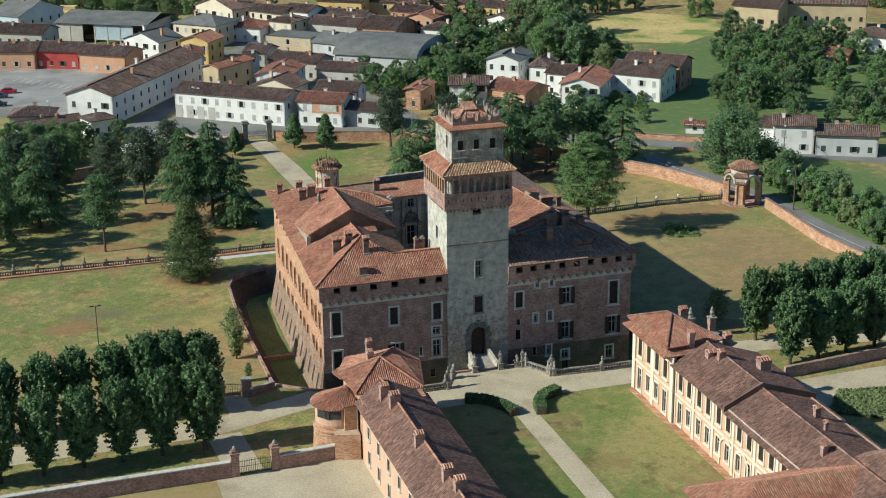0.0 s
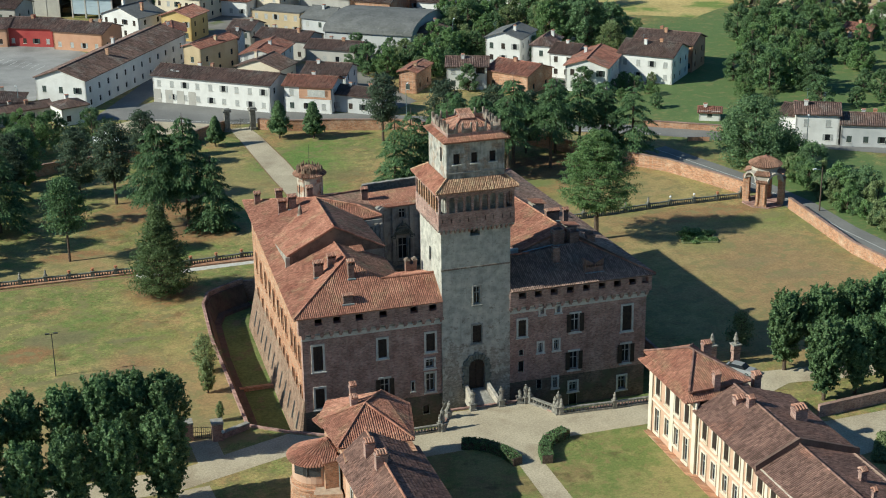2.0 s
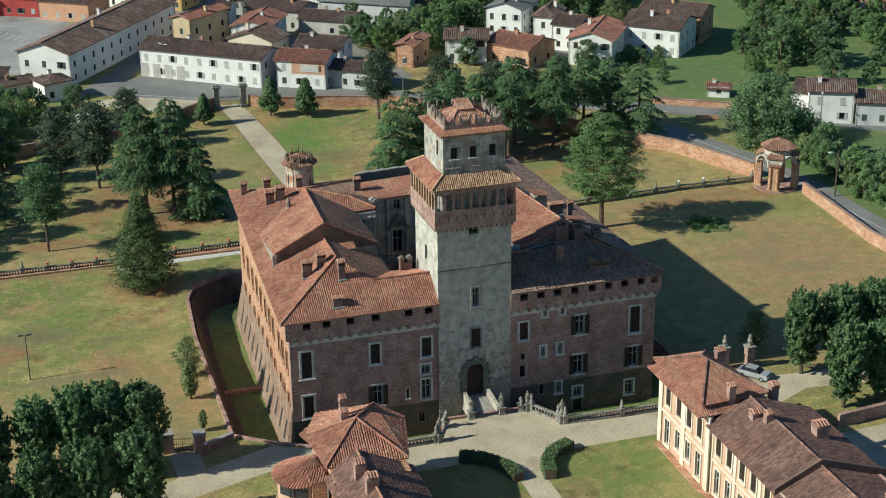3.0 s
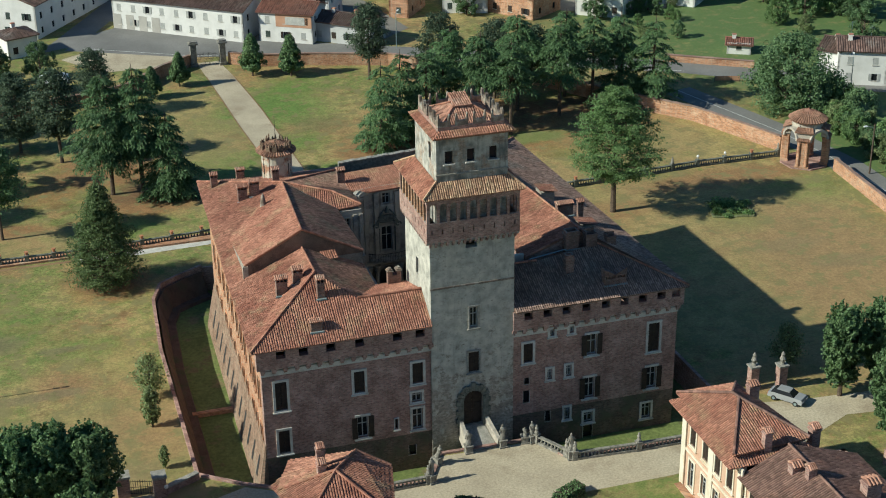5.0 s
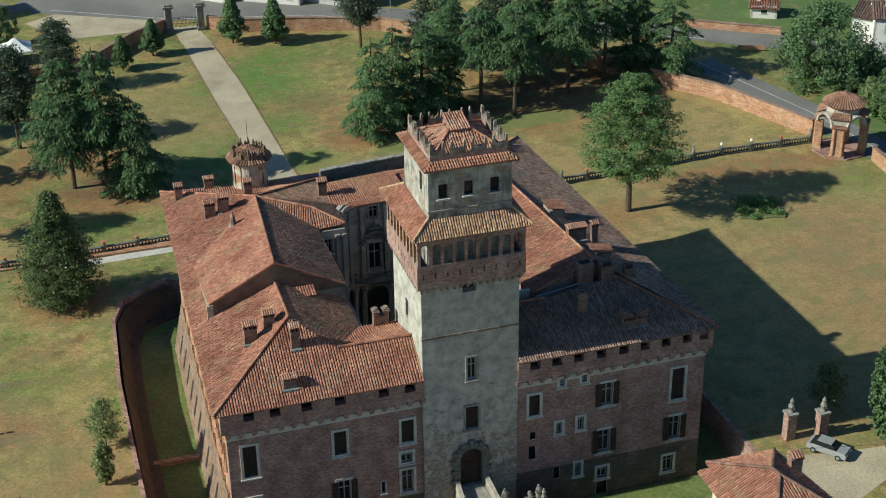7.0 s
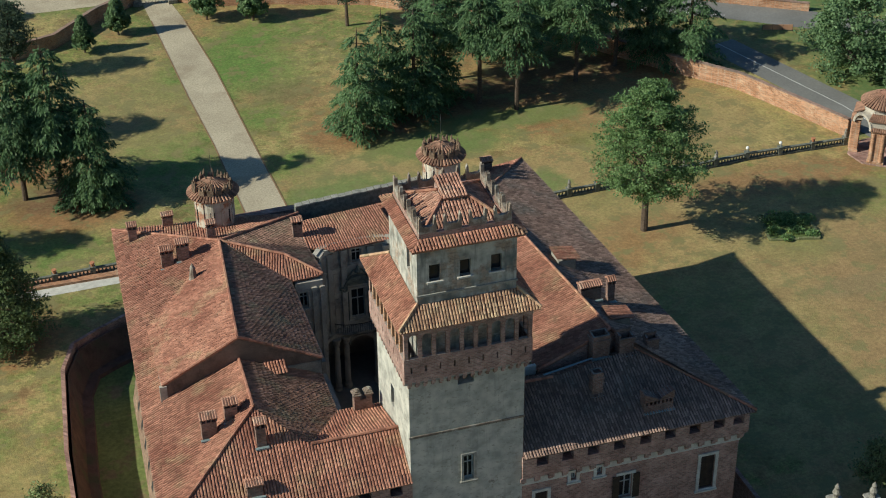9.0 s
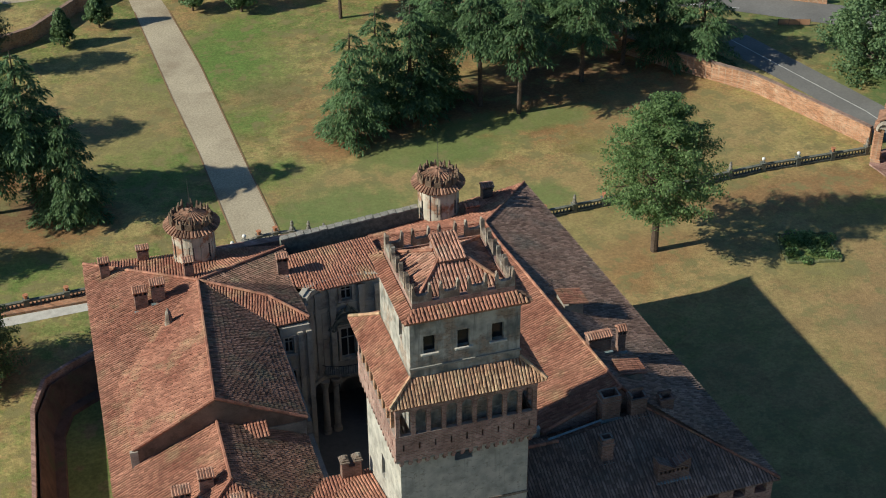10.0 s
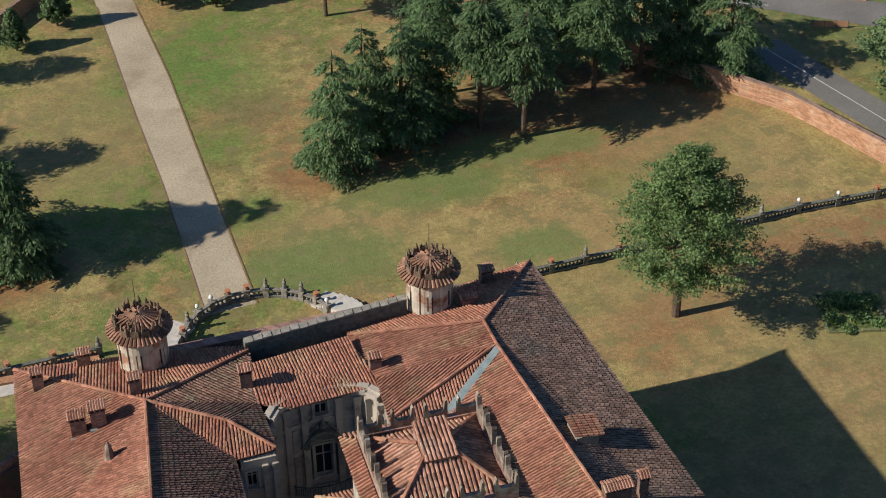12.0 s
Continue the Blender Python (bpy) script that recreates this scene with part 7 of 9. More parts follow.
roof("long_roof", [[(EW, YP, 8.35), (EW, yb, 8.35), (RX, yb, 10.9), (RX, YP, 10.9)]], wing, TILE_WING, DECK_BROWN, "weathered brown tile roof", 0.27, 0.5, seed=320)
roof("long_roof", [[(EE, YP, 8.35), (EE, yb, 8.35), (RX, yb, 10.9), (RX, YP, 10.9)]], wing, TILE_WING, DECK_BROWN, "weathered brown tile roof", 0.27, 0.5, seed=330)
roof("long_roof", [[(EW, yb - 0.1, 8.0), (EW, YS, 8.0), (RX, YS, 10.5), (RX, yb - 0.1, 10.5)], [(EE, yb - 0.1, 8.0), (EE, YS, 8.0), (RX, YS, 10.5), (RX, yb - 0.1, 10.5)]], wing, TILE_WING, DECK_BROWN, "weathered brown tile roof", 0.27, 0.5, seed=340)
g = Geo()
for s, ex in ((-1, EW), (1, EE)):
    g.face((ex, yb - 0.25, 8.0), (RX, yb - 0.25, 10.5), (RX, yb - 0.25, 11.35), (ex, yb - 0.25, 8.85))
    g.face((ex, yb + 0.1, 8.0), (RX, yb + 0.1, 10.5), (RX, yb + 0.1, 11.35), (ex, yb + 0.1, 8.85))
    g.face((ex, yb - 0.25, 8.85), (RX, yb - 0.25, 11.35), (RX, yb + 0.1, 11.35), (ex, yb + 0.1, 8.85))
    g.face((ex, yb - 0.25, 8.0), (ex, yb - 0.25, 8.85), (ex, yb + 0.1, 8.85), (ex, yb + 0.1, 8.0))
g.ob("fire_wall", DECK_BROWN, wing, "low party wall across the roof")
ridge(rg, (RX, YP, 11.0), (RX, yb, 11.0))
ridge(rg, (RX, yb, 10.6), (RX, YS, 10.6))
rg.ob("ridge_tiles", TILE_WING, wing, kind="stuff")


def stack(parent, x, y, z, w=0.9, d=0.7, h=1.6):
    c = Geo().box(x - w / 2, y - d / 2, z - 1.5, x + w / 2, y + d / 2, z + h).box(x - w / 2 - 0.08, y - d / 2 - 0.08, z + h * 0.8, x + w / 2 + 0.08, y + d / 2 + 0.08, z + h * 0.9).ob("chimney", BRICK, parent, "brick chimney with a tiled cap")
    k = Geo()
    for i in range(4):
        px = x - w / 2 + w * (i + 0.5) / 4
        for sy in (-1, 1):
            Geo().tube((px, y + sy * (d / 2 + 0.2), z + h + 0.05), (px, y, z + h + 0.35), 0.13, 0.12, 5).ob("cap_tile", TILE_SINGLE, c)


for a in ((23.6, -18.6, 10.6, 1.1, 0.8, 1.5), (20.6, -27.2, 10.9, 0.8, 0.7, 1.3), (27.0, -25.2, 8.6, 0.9, 0.9, 1.7), (21.3, -31.6, 10.4, 1.2, 0.9, 0.6), (21.8, -33.4, 10.7, 0.8, 0.7, 1.0),
          (26.4, -36.3, 9.6, 1.5, 1.2, 1.5), (25.5, -51.0, 9.8, 0.7, 0.6, 1.0), (20.8, -60.5, 9.6, 0.6, 0.6, 1.3), (24.0, -55.5, 10.2, 0.4, 0.4, 0.9)):
    stack(wing, *a)

# front range across the end of the garden
fr = thing("front_range", 0, 0, 0, "front range with weathered red tile roofs", "building")
wall(Geo(), (4.5, -60.2), (4.5, -70.5), 0, 7.8, 0.5).ob("wall", PINK, fr)
wall(Geo(), (24.0, -60.2), (4.5, -60.2), 0, 7.8, 0.5).ob("wall", PINK, fr)
roof("roof", [[(3.8, -59.4, 7.8), (24.5, -59.4, 7.8), (24.5, -65.5, 10.6), (9.5, -65.5, 10.6)], [(3.8, -59.4, 7.8), (3.8, -71.5, 7.8), (9.5, -65.5, 10.6)], [(3.8, -71.5, 7.8), (24.5, -71.5, 7.8), (24.5, -65.5, 10.6), (9.5, -65.5, 10.6)]], fr, TILE, DECK, "red barrel-tile roof", 0.27, 0.5, seed=350)
roof("roof", [[(21.5, -60.8, 9.3), (40.0, -60.8, 9.3), (40.0, -68.0, 12.4), (26.0, -68.0, 12.4)], [(21.5, -60.8, 9.3), (21.5, -75.0, 9.3), (26.0, -68.0, 12.4)]], fr, TILE_WING, DECK_BROWN, "brown barrel-tile roof", 0.27, 0.5, seed=360)
wall(Geo(), (22.2, -61.5), (22.2, -75.0), 0, 9.2, 0.5).ob("wall", PINK, fr)
wall(Geo(), (40.0, -61.5), (22.2, -61.5), 0, 9.2, 0.5).ob("wall", PINK, fr)

# west wing
ww_ = thing("west_wing", 0, 0, 0, "long brick and plaster wing with weathered tile roof and corner pavilion", "building")
XW2, XE2 = -24.3, -15.9
wsw = []
y = -30.0
while y > -72:
    wsw.append((-26.8 - y, 4.6, 6.3, 0.9, "shut"))
    wsw.append((-26.8 - y, 1.2, 3.0, 0.9, "shut"))
    y -= 4.6
wall(Geo(), (XW2, -26.8), (XW2, -75.0), 0, 7.4, 0.5, span(0, 0, wsw)).ob("wall", PINK, ww_, "sunlit pink plaster wall")
for u, a, b, w, k in wsw:
    window(ww_, facing((XW2, -26.8), (XW2, -75)), u, a, b, w, k, 0.12, stone=WHITE_STONE, deep=0.2)
wall(Geo(), (XE2, -75.0), (XE2, -26.8), 0, 7.4, 0.5).ob("wall", PINK, ww_)
RXW = -21.3
roof("long_roof", [[(-24.7, -24.6, 7.4), (-24.7, -76.0, 7.4), (RXW, -76.0, 10.3), (RXW, -24.6, 10.3)], [(-15.3, -24.6, 7.4), (-15.3, -76.0, 7.4), (RXW, -76.0, 10.3), (RXW, -24.6, 10.3)]], ww_, TILE_WING, DECK_BROWN, "weathered brown tile roof", 0.27, 0.5, seed=370)
Geo().prism([(-24.3, -27.0), (-16.0, -27.0), (-15.9, -23.6), (-14.4, -16.2), (-16.6, -13.4), (-22.4, -12.7), (-24.3, -16.8), (-23.9, -23.4)], 0, 8.1).ob("pavilion_wall", BRICK_ORANGE, ww_, "orange brick pavilion wall")
pq = [(-24.4, -23.9, 8.2), (-15.6, -24.5, 8.2), (-13.6, -15.8, 8.2), (-16.3, -12.6, 8.3), (-22.8, -12.0, 8.4), (-24.9, -16.6, 8.3)]
pa = (-19.7, -18.4, 10.5), (-16.9, -15.0, 10.1)
roof("pavilion_roof", [[pq[0], pq[1], pa[0]], [pq[1], pq[2], pa[1]], [pq[1], pa[1], pa[0]], [pq[2], pq[3], pa[1]], [pq[3], pq[4], pa[1]], [pq[4], pq[5], pa[0]], [pq[4], pa[0], pa[1]], [pq[5], pq[0], pa[0]]], ww_, TILE, DECK, "red hipped tile roof", 0.26, 0.5, seed=380)
rg = Geo()
for p, q in ((pq[0], pa[0]), (pq[1], pa[0]), (pq[2], pa[1]), (pa[0], pa[1]), (pq[5], pa[0]), (pq[3], pa[1])):
    ridge(rg, Vector(p) + Vector((0, 0, 0.1)), Vector(q) + Vector((0, 0, 0.1)), 0.14)
ridge(rg, (RXW, -24.6, 10.4), (RXW, -76.0, 10.4))
rg.ob("ridge_tiles", TILE, ww_, kind="stuff")
roof("annex_roof", [[(-25.2, -14.6, 7.5), (-24.6, -16.9, 7.5), (-23.2, -15.8, 8.1), (-23.6, -13.6, 8.1)]], ww_, TILE, DECK, "small red tile lean-to", 0.26, 0.5, seed=390)
# round corner tower under a half cone of tiles that leans on the pavilion
tx, ty, tr = -26.3, -20.8, 2.7
rt = Geo().lathe([(3.15, 0), (3.05, 1.2), (2.95, 2.9), (3.05, 3.0), (3.05, 3.2), (2.75, 3.3), (2.7, 6.3)], 28, tx, ty, 0).ob("round_tower", BRICK_ORANGE, ww_, "round corner tower of orange brick and patchy plaster")
Geo().lathe([(2.74, 3.35), (2.74, 6.2)], 28, tx, ty, 0).ob("plaster_coat", PINK, rt, "faded pink plaster on the upper tower")
ax_, ay_, az_ = -24.9, -20.6, 8.1
g, dk = Geo(), Geo()
n = 60
for i in range(n):
    a = 2 * math.pi * i / n
    rim = Vector((tx + 3.3 * math.cos(a), ty + 3.3 * math.sin(a), 6.3))
    top = Vector((ax_, ay_, az_))
    for j in range(8):
        if j < 3 or (j < 6 and i % 2 == 0) or i % 4 == 0:
            p, q = rim.lerp(top, j / 8), rim.lerp(top, (j + 1.1) / 8)
            k = 1 - j / 9
            g.tube(p + Vector((0, 0, 0.05)), q + Vector((0, 0, 0.03)), 0.155 * max(k, 0.5), 0.12 * max(k, 0.45), 5)
    b = 2 * math.pi * (i + 1) / n
    dk.face(rim, (tx + 3.3 * math.cos(b), ty + 3.3 * math.sin(b), 6.3), top)
g.ob("tiles", TILE, rt, kind="stuff")
dk.ob("tower_roof", DECK, rt)
for a0, z0, z1, w in ((-112, 4.9, 6.2, 1.0), (-100, 0.9, 2.2, 0.45), (-140, 4.9, 6.2, 0.9)):
    m = pose(tx, ty, 0, 0, 0, a0)
    Geo().box(2.5, -w, z0, 2.79, w, z1, m).ob("opening", IRON, rt, "dark window opening")
bx = Geo().box(-26.0, -24.2, 3.4, -24.4, -22.6, 6.9).ob("closet_turret", BRICK_ORANGE, ww_, "small square brick closet corbelled from the wall")
roof("closet_roof", [[(-26.25, -24.5, 6.9), (-24.4, -24.5, 7.05), (-24.4, -22.4, 7.45), (-26.25, -22.4, 7.3)]], ww_, TILE, DECK, "tiled lid of the closet", 0.26, 0.5, seed=395)
Geo().prism([(-27.6, -25.0), (-24.4, -25.9), (-24.3, -23.0), (-26.6, -22.6)], 0, 3.5).ob("buttress", BRICK_ORANGE, ww_, "sloping brick buttress")
Geo().tube((-24.5, -24.9, 0), (-24.5, -24.9, 7.2), 0.07, 0.07, 6).ob("downpipe", ZINC, ww_)
for a in ((-20.8, -17.4, 9.6, 0.8, 0.8, 1.5), (-20.6, -16.2, 9.8, 0.75, 0.7, 2.3), (-22.0, -29.0, 9.6, 1.1, 0.9, 1.7), (-21.6, -32.4, 9.9, 1.3, 0.9, 1.6), (-21.8, -43.6, 9.8, 1.1, 0.8, 1.5),
          (-21.4, -53.2, 9.9, 1.2, 0.8, 1.6), (-21.0, -56.4, 9.9, 1.3, 0.9, 1.7)):
    stack(ww_, *a)

# ---- trees ----
def blob_points(n, centres, radii, rng, shell=0.55):
    """Leaf places over lumpy clusters, mostly near their skins, and the way that each one faces."""
    c = rng.integers(0, len(centres), n)
    d = rng.standard_normal((n, 3))
    d /= np.linalg.norm(d, axis=1)[:, None]
    r = (shell + (1 - shell) * rng.random(n)) * radii[c]
    return centres[c] + d * r[:, None], d


def tree_thing(name, label, group, trunk, leaves, leaf_mat):
    t = thing(name, 0, 0, -50, label, "tree", group)
    trunk.ob("trunk", BARK, t)
    quads(leaves, "crown", leaf_mat, t)
    return t


def egg(f, blunt):
    """Half-width of a crown over its height f; a small blunt gives a point."""
    f = np.clip(f, 0, 1)
    return np.sin(np.pi * (0.06 + 0.94 * f) ** 1.22) ** (blunt + 0.12) if blunt > 0.3 else (f / 0.16).clip(0, 1) ** 0.5 * (1.02 - f) ** 0.72 * 1.12


def dense_tree(seed, h, r, base, blunt, mat, name, label, group, n=15000, leaf=0.34, lumps=230, lump=0.55, up=0.3):
    """A full crown down to a bare trunk: many small tufts on an egg or cone, each facing outwards, and a closed inside."""
    rng = np.random.default_rng(seed)
    g = Geo().tube((0, 0, -0.1), (0.04, 0, base + 0.6), 0.026 * h, 0.02 * h, 8).tube((0.04, 0, base + 0.6), (0, 0, h * 0.8), 0.02 * h, 0.04, 6)
    f = rng.random(lumps) ** 0.9
    rr = r * egg(f, blunt) * (0.74 + 0.3 * rng.random(lumps))
    a = rng.random(lumps) * 2 * np.pi
    cs = np.stack([rr * np.cos(a), rr * np.sin(a), base + (h - base) * f * 0.97], 1)
    rs = lump * (0.6 + 0.8 * rng.random(lumps))
    for i in range(0, lumps, 8):
        g.tube((0, 0, max(base * 0.8, cs[i][2] - rr[i] * 0.8)), tuple(cs[i]), 0.08, 0.02, 5)
    p, d = blob_points(n, cs, rs, rng, 0.5)
    outw = p - np.array((0, 0, base + (h - base) * 0.4))
    outw[:, 2] *= 0.5
    outw /= np.linalg.norm(outw, axis=1)[:, None]
    d = d * 0.8 + outw + np.array((0, 0, up))
    m = n // 4
    f = rng.random(m)
    q = r * egg(f, blunt) * 0.62 * np.sqrt(rng.random(m))
    a = rng.random(m) * 2 * np.pi
    inner = np.stack([q * np.cos(a), q * np.sin(a), base + 0.3 + (h - base) * f * 0.93], 1)
    L = np.concatenate([leaf_quads(p, leaf, rng, d, 0.45, 1.25), leaf_quads(inner, leaf * 2.0, rng)])
    return tree_thing(name, label, group, g, L, mat)


def lime_tree(seed, h=11.6, r=2.2, base=1.5):
    """A pruned street lime: narrow at the foot, widest above the middle, its skin made of steep leafy shoots."""
    rng = np.random.default_rng(seed)
    g = Geo().tube((0, 0, -0.1), (0.05, 0, base + 0.8), 0.30, 0.24, 8).tube((0.05, 0, base + 0.8), (0, 0, h * 0.8), 0.24, 0.05, 6)
    ns_, per = 380, 40
    f = rng.random(ns_) ** 0.85
    wide = np.interp(f, (0, 0.12, 0.35, 0.6, 0.8, 0.93, 1.0), (0.16, 0.30, 0.72, 1.0, 0.95, 0.68, 0.34))
    a = rng.random(ns_) * 2 * np.pi
    lobes = 1 + 0.10 * np.sin(3 * a + seed) + 0.07 * np.sin(5 * a + 2 * seed + 6 * f)
    k = r * wide * lobes * np.sqrt(0.35 + 0.65 * rng.random(ns_))
    root = np.stack([k * np.cos(a), k * np.sin(a), base + (h - base) * f * 0.9], 1)
    way = np.stack([np.cos(a) * (0.9 - 0.55 * f), np.sin(a) * (0.9 - 0.55 * f), 0.15 + 1.25 * f], 1) + 0.22 * rng.standard_normal((ns_, 3))
    way /= np.linalg.norm(way, axis=1)[:, None]
    ln = 0.8 + 0.9 * rng.random(ns_)
    for i in range(0, ns_, 14):
        g.tube((0, 0, max(base * 0.9, root[i][2] - k[i])), tuple(root[i]), 0.07, 0.02, 5)
    u = rng.random((ns_, per))
    p = root[:, None] + way[:, None] * (ln[:, None] * u)[..., None] + 0.15 * (1.2 - 0.75 * u)[..., None] * rng.standard_normal((ns_, per, 3))
    d = np.stack([np.cos(a), np.sin(a), np.full(ns_, 0.45)], 1)[:, None] + 0.75 * rng.standard_normal((ns_, per, 3))
    m = 1500
    q = rng.random(m)
    w = r * np.interp(q, (0, 0.35, 0.8, 1.0), (0.12, 0.5, 0.62, 0.3)) * np.sqrt(rng.random(m))
    b = rng.random(m) * 2 * np.pi
    inner = np.stack([w * np.cos(b), w * np.sin(b), base + 0.2 + (h - base) * q * 0.9], 1)
    L = np.concatenate([leaf_quads(p.reshape(-1, 3), 0.30, rng, d.reshape(-1, 3), 0.3, 1.2), leaf_quads(inner, 0.6, rng)])
    return tree_thing("lime_tree", "dense dark green pruned lime tree with a short bare trunk", "rows of lime trees", g, L, LIME_LEAF)


def bough_tree(seed, h, r, base, mat, name, label, group, nb=150, per=300, leaf=0.26, wide=((0, 0.6), (0.3, 1.0), (0.6, 0.82), (0.85, 0.45), (1.0, 0.08)), rise=0.25, spray=0.62, girth=0.024):
    """An airy crown: limbs from the stem to an uneven skin, each ending in flat sprays of small leaves with gaps between."""
    rng = np.random.default_rng(seed)
    g = Geo().tube((0, 0, -0.1), (0.12, 0.05, base + 1.0), girth * h, girth * h * 0.72, 9).tube((0.12, 0.05, base + 1.0), (0, 0.1, h * 0.93), girth * h * 0.72, 0.04, 7)
    fx, fy = [q[0] for q in wide], [q[1] for q in wide]
    P, D = [], []
    for i in range(nb):
        f = (i + rng.random()) / nb
        a = 2.4 * i + 0.9 * rng.random()
        reach = r * np.interp(f, fx, fy) * (0.68 + 0.42 * rng.random())
        out = np.array((math.cos(a), math.sin(a), 0.0))
        side = np.array((-out[1], out[0], 0.0))
        z1 = base + (h - base) * f
        z0 = max(base * 0.9, z1 - rise * reach - 0.8)
        if i % 2 == 0:
            g.tube((0.06, 0.03, z0), tuple(out * reach * 0.8 + np.array((0, 0, z0 + (z1 - z0) * 0.85))), 0.035 + 0.010 * reach, 0.025, 5)
        nt = max(3, int(1.0 + 1.1 * reach))
        for k in range(nt):
            t = 0.34 + 0.66 * (k + rng.random()) / nt
            c = out * reach * t + np.array((0, 0, z0 + (z1 - z0) * t ** 0.8)) + side * (0.55 * reach * (1.1 - t) * (rng.random() - 0.5) * 2)
            m = max(12, int(per / nt * (0.7 + 0.6 * rng.random())))
            s = spray * (0.7 + 0.7 * rng.random())
            q = np.clip(rng.standard_normal((m, 3)), -1.7, 1.7) * np.array((s, s, s * 0.34))
            q[:, 2] -= 0.16 * (q[:, 0] ** 2 + q[:, 1] ** 2) / s
            P.append(c + q)
            D.append(np.tile(out * 0.4 + np.array((0, 0, 0.8)), (m, 1)))
    L = leaf_quads(np.concatenate(P), leaf, rng, np.concatenate(D), 0.75, 1.25)
    return tree_thing(name, label, group, g, L, mat)


def cedar_tree(seed, h=17.0, r=5.5, bare=0.16, name="cedar_tree", mat=None, label="dark green cedar with layered drooping boughs", group="park cedars", nb=45):
    """Whorls of long boughs, each a flat fan of hanging sprays with gaps between."""
    rng = np.random.default_rng(seed)
    g = Geo().tube((0, 0, -0.1), (0.2, 0.1, h * 0.55), 0.36, 0.24, 8).tube((0.2, 0.1, h * 0.55), (0, 0, h * 0.98), 0.24, 0.04, 6)
    Q = []
    for i in range(nb):
        f = (((i // 3) * 3 + 0.7 * rng.random()) / nb) ** 1.08
        z0 = h * (bare + (0.965 - bare) * f)
        reach = r * (1.0 - f ** 1.35) ** 0.85 * (0.62 + 0.5 * rng.random()) * (0.82 + 0.18 * min(1, f * 5)) + 0.5
        a = i * 2.4 + 0.7 * rng.random()
        out = np.array((math.cos(a), math.sin(a), 0.0))
        side = np.array((-out[1], out[0], 0.0))
        lift, drop = 0.16 * reach * rng.random(), (0.26 + 0.26 * rng.random()) * reach
        g.tube((0.1, 0.05, z0), tuple(out * reach * 0.6 + np.array((0, 0, z0 + lift - drop * 0.36))), 0.08 * (1 - f) + 0.03, 0.03, 4)
        nt = int(8 + 2.6 * reach)
        for k in range(nt):
            t = 0.16 + 0.84 * (k + rng.random()) / nt
            root = out * reach * t + np.array((0, 0, z0 + lift * t - drop * t * t))
            for sg in (-1, 1):
                ln = (0.42 * reach * (1.08 - t) + 0.55) * (0.7 + 0.6 * rng.random())
                d = out * (0.55 + 0.5 * t) + side * sg * (0.85 - 0.35 * t)
                m = max(4, int(ln / 0.17))
                u = (np.arange(m) + 0.5) / m
                c = root + d * (ln * u)[:, None]
                c[:, 2] -= (0.30 + 0.25 * rng.random()) * ln * u ** 2
                c += 0.05 * rng.standard_normal((m, 3))
                dirn = np.tile(d, (m, 1)) + 0.45 * rng.standard_normal((m, 3))
                dirn[:, 2] -= 0.45 + 0.7 * u
                dirn /= np.linalg.norm(dirn, axis=1)[:, None]
                wid = np.cross(dirn, np.array((0, 0, 1.0)) + 0.35 * rng.standard_normal((m, 3)))
                wid /= np.linalg.norm(wid, axis=1)[:, None]
                l2 = 0.36 + 0.34 * rng.random((m, 1))
                w2 = 0.07 + 0.065 * rng.random((m, 1))
                Q.append(np.stack([c, c + dirn * l2 * 0.45 + wid * w2, c + dirn * l2, c + dirn * l2 * 0.45 - wid * w2], 1))
    return tree_thing(name, label, group, g, np.concatenate(Q), mat or CEDAR_LEAF)


def broad_tree(seed, h=14.0, r=5.5, mat=None, trunk_h=None, n=5200, leaf=0.5, name="tree", label="leafy green tree with a broad uneven crown", group="park trees", lumps=46, low=0.25, lump=0.25, loose=0.6, taper=0.0):
    rng = np.random.default_rng(seed)
    th = trunk_h or h * 0.35
    g = Geo().tube((0, 0, -0.1), (0.1, 0, th), 0.026 * h, 0.019 * h, 8).tube((0.1, 0, th), (0.0, 0.1, h * 0.85), 0.019 * h, 0.03, 6)
    cs, rs = [], []
    for i in range(lumps):
        f = rng.random()
        z = h * (low + (0.94 - low) * f)
        rr = r * math.sqrt(max(0.05, 1 - (2 * (f - 0.40)) ** 2 * 0.70)) * (1 - taper) + taper * r * min(1.0, 0.62 + 2.6 * f) * max(0.0, 1.04 - f) ** 0.62
        a = 2 * math.pi * rng.random()
        k = rr * (0.30 + 0.62 * rng.random() ** 0.7)
        cs.append((k * math.cos(a), k * math.sin(a), z - 0.12 * k * (1 - f)))
        rs.append(r * lump * (0.6 + 0.8 * rng.random()))
        if i % 3 == 0:
            g.tube((0.1, 0, max(th * 0.8, z - k * 0.9)), cs[-1], 0.009 * h, 0.03, 5)
    p, d = blob_points(n, np.array(cs), np.array(rs), rng, 0.45)
    L = leaf_quads(p, leaf, rng, d + np.array((0, 0, 0.35)), loose, 1.2)
    return tree_thing(name, label, group, g, L, mat or WOOD_LEAF)


def remove_tree(t):
    for o in (*t.children_recursive, t):
        bpy.data.objects.remove(o)


def plant(kinds, spots, spread=0.12, seed=1):
    rng = random.Random(seed)
    for i, (x, y, s) in enumerate(spots):
        k = kinds[i % len(kinds)]
        m = pose(x, y, 0, 0, 0, rng.random() * 360)
        o = copy_thing(k, m)
        f = s * (1 + spread * (rng.random() - 0.5))
        o.scale = (f * (1 + 0.08 * (rng.random() - 0.5)), f * (1 + 0.08 * (rng.random() - 0.5)), f)
    for k in kinds:
        remove_tree(k)


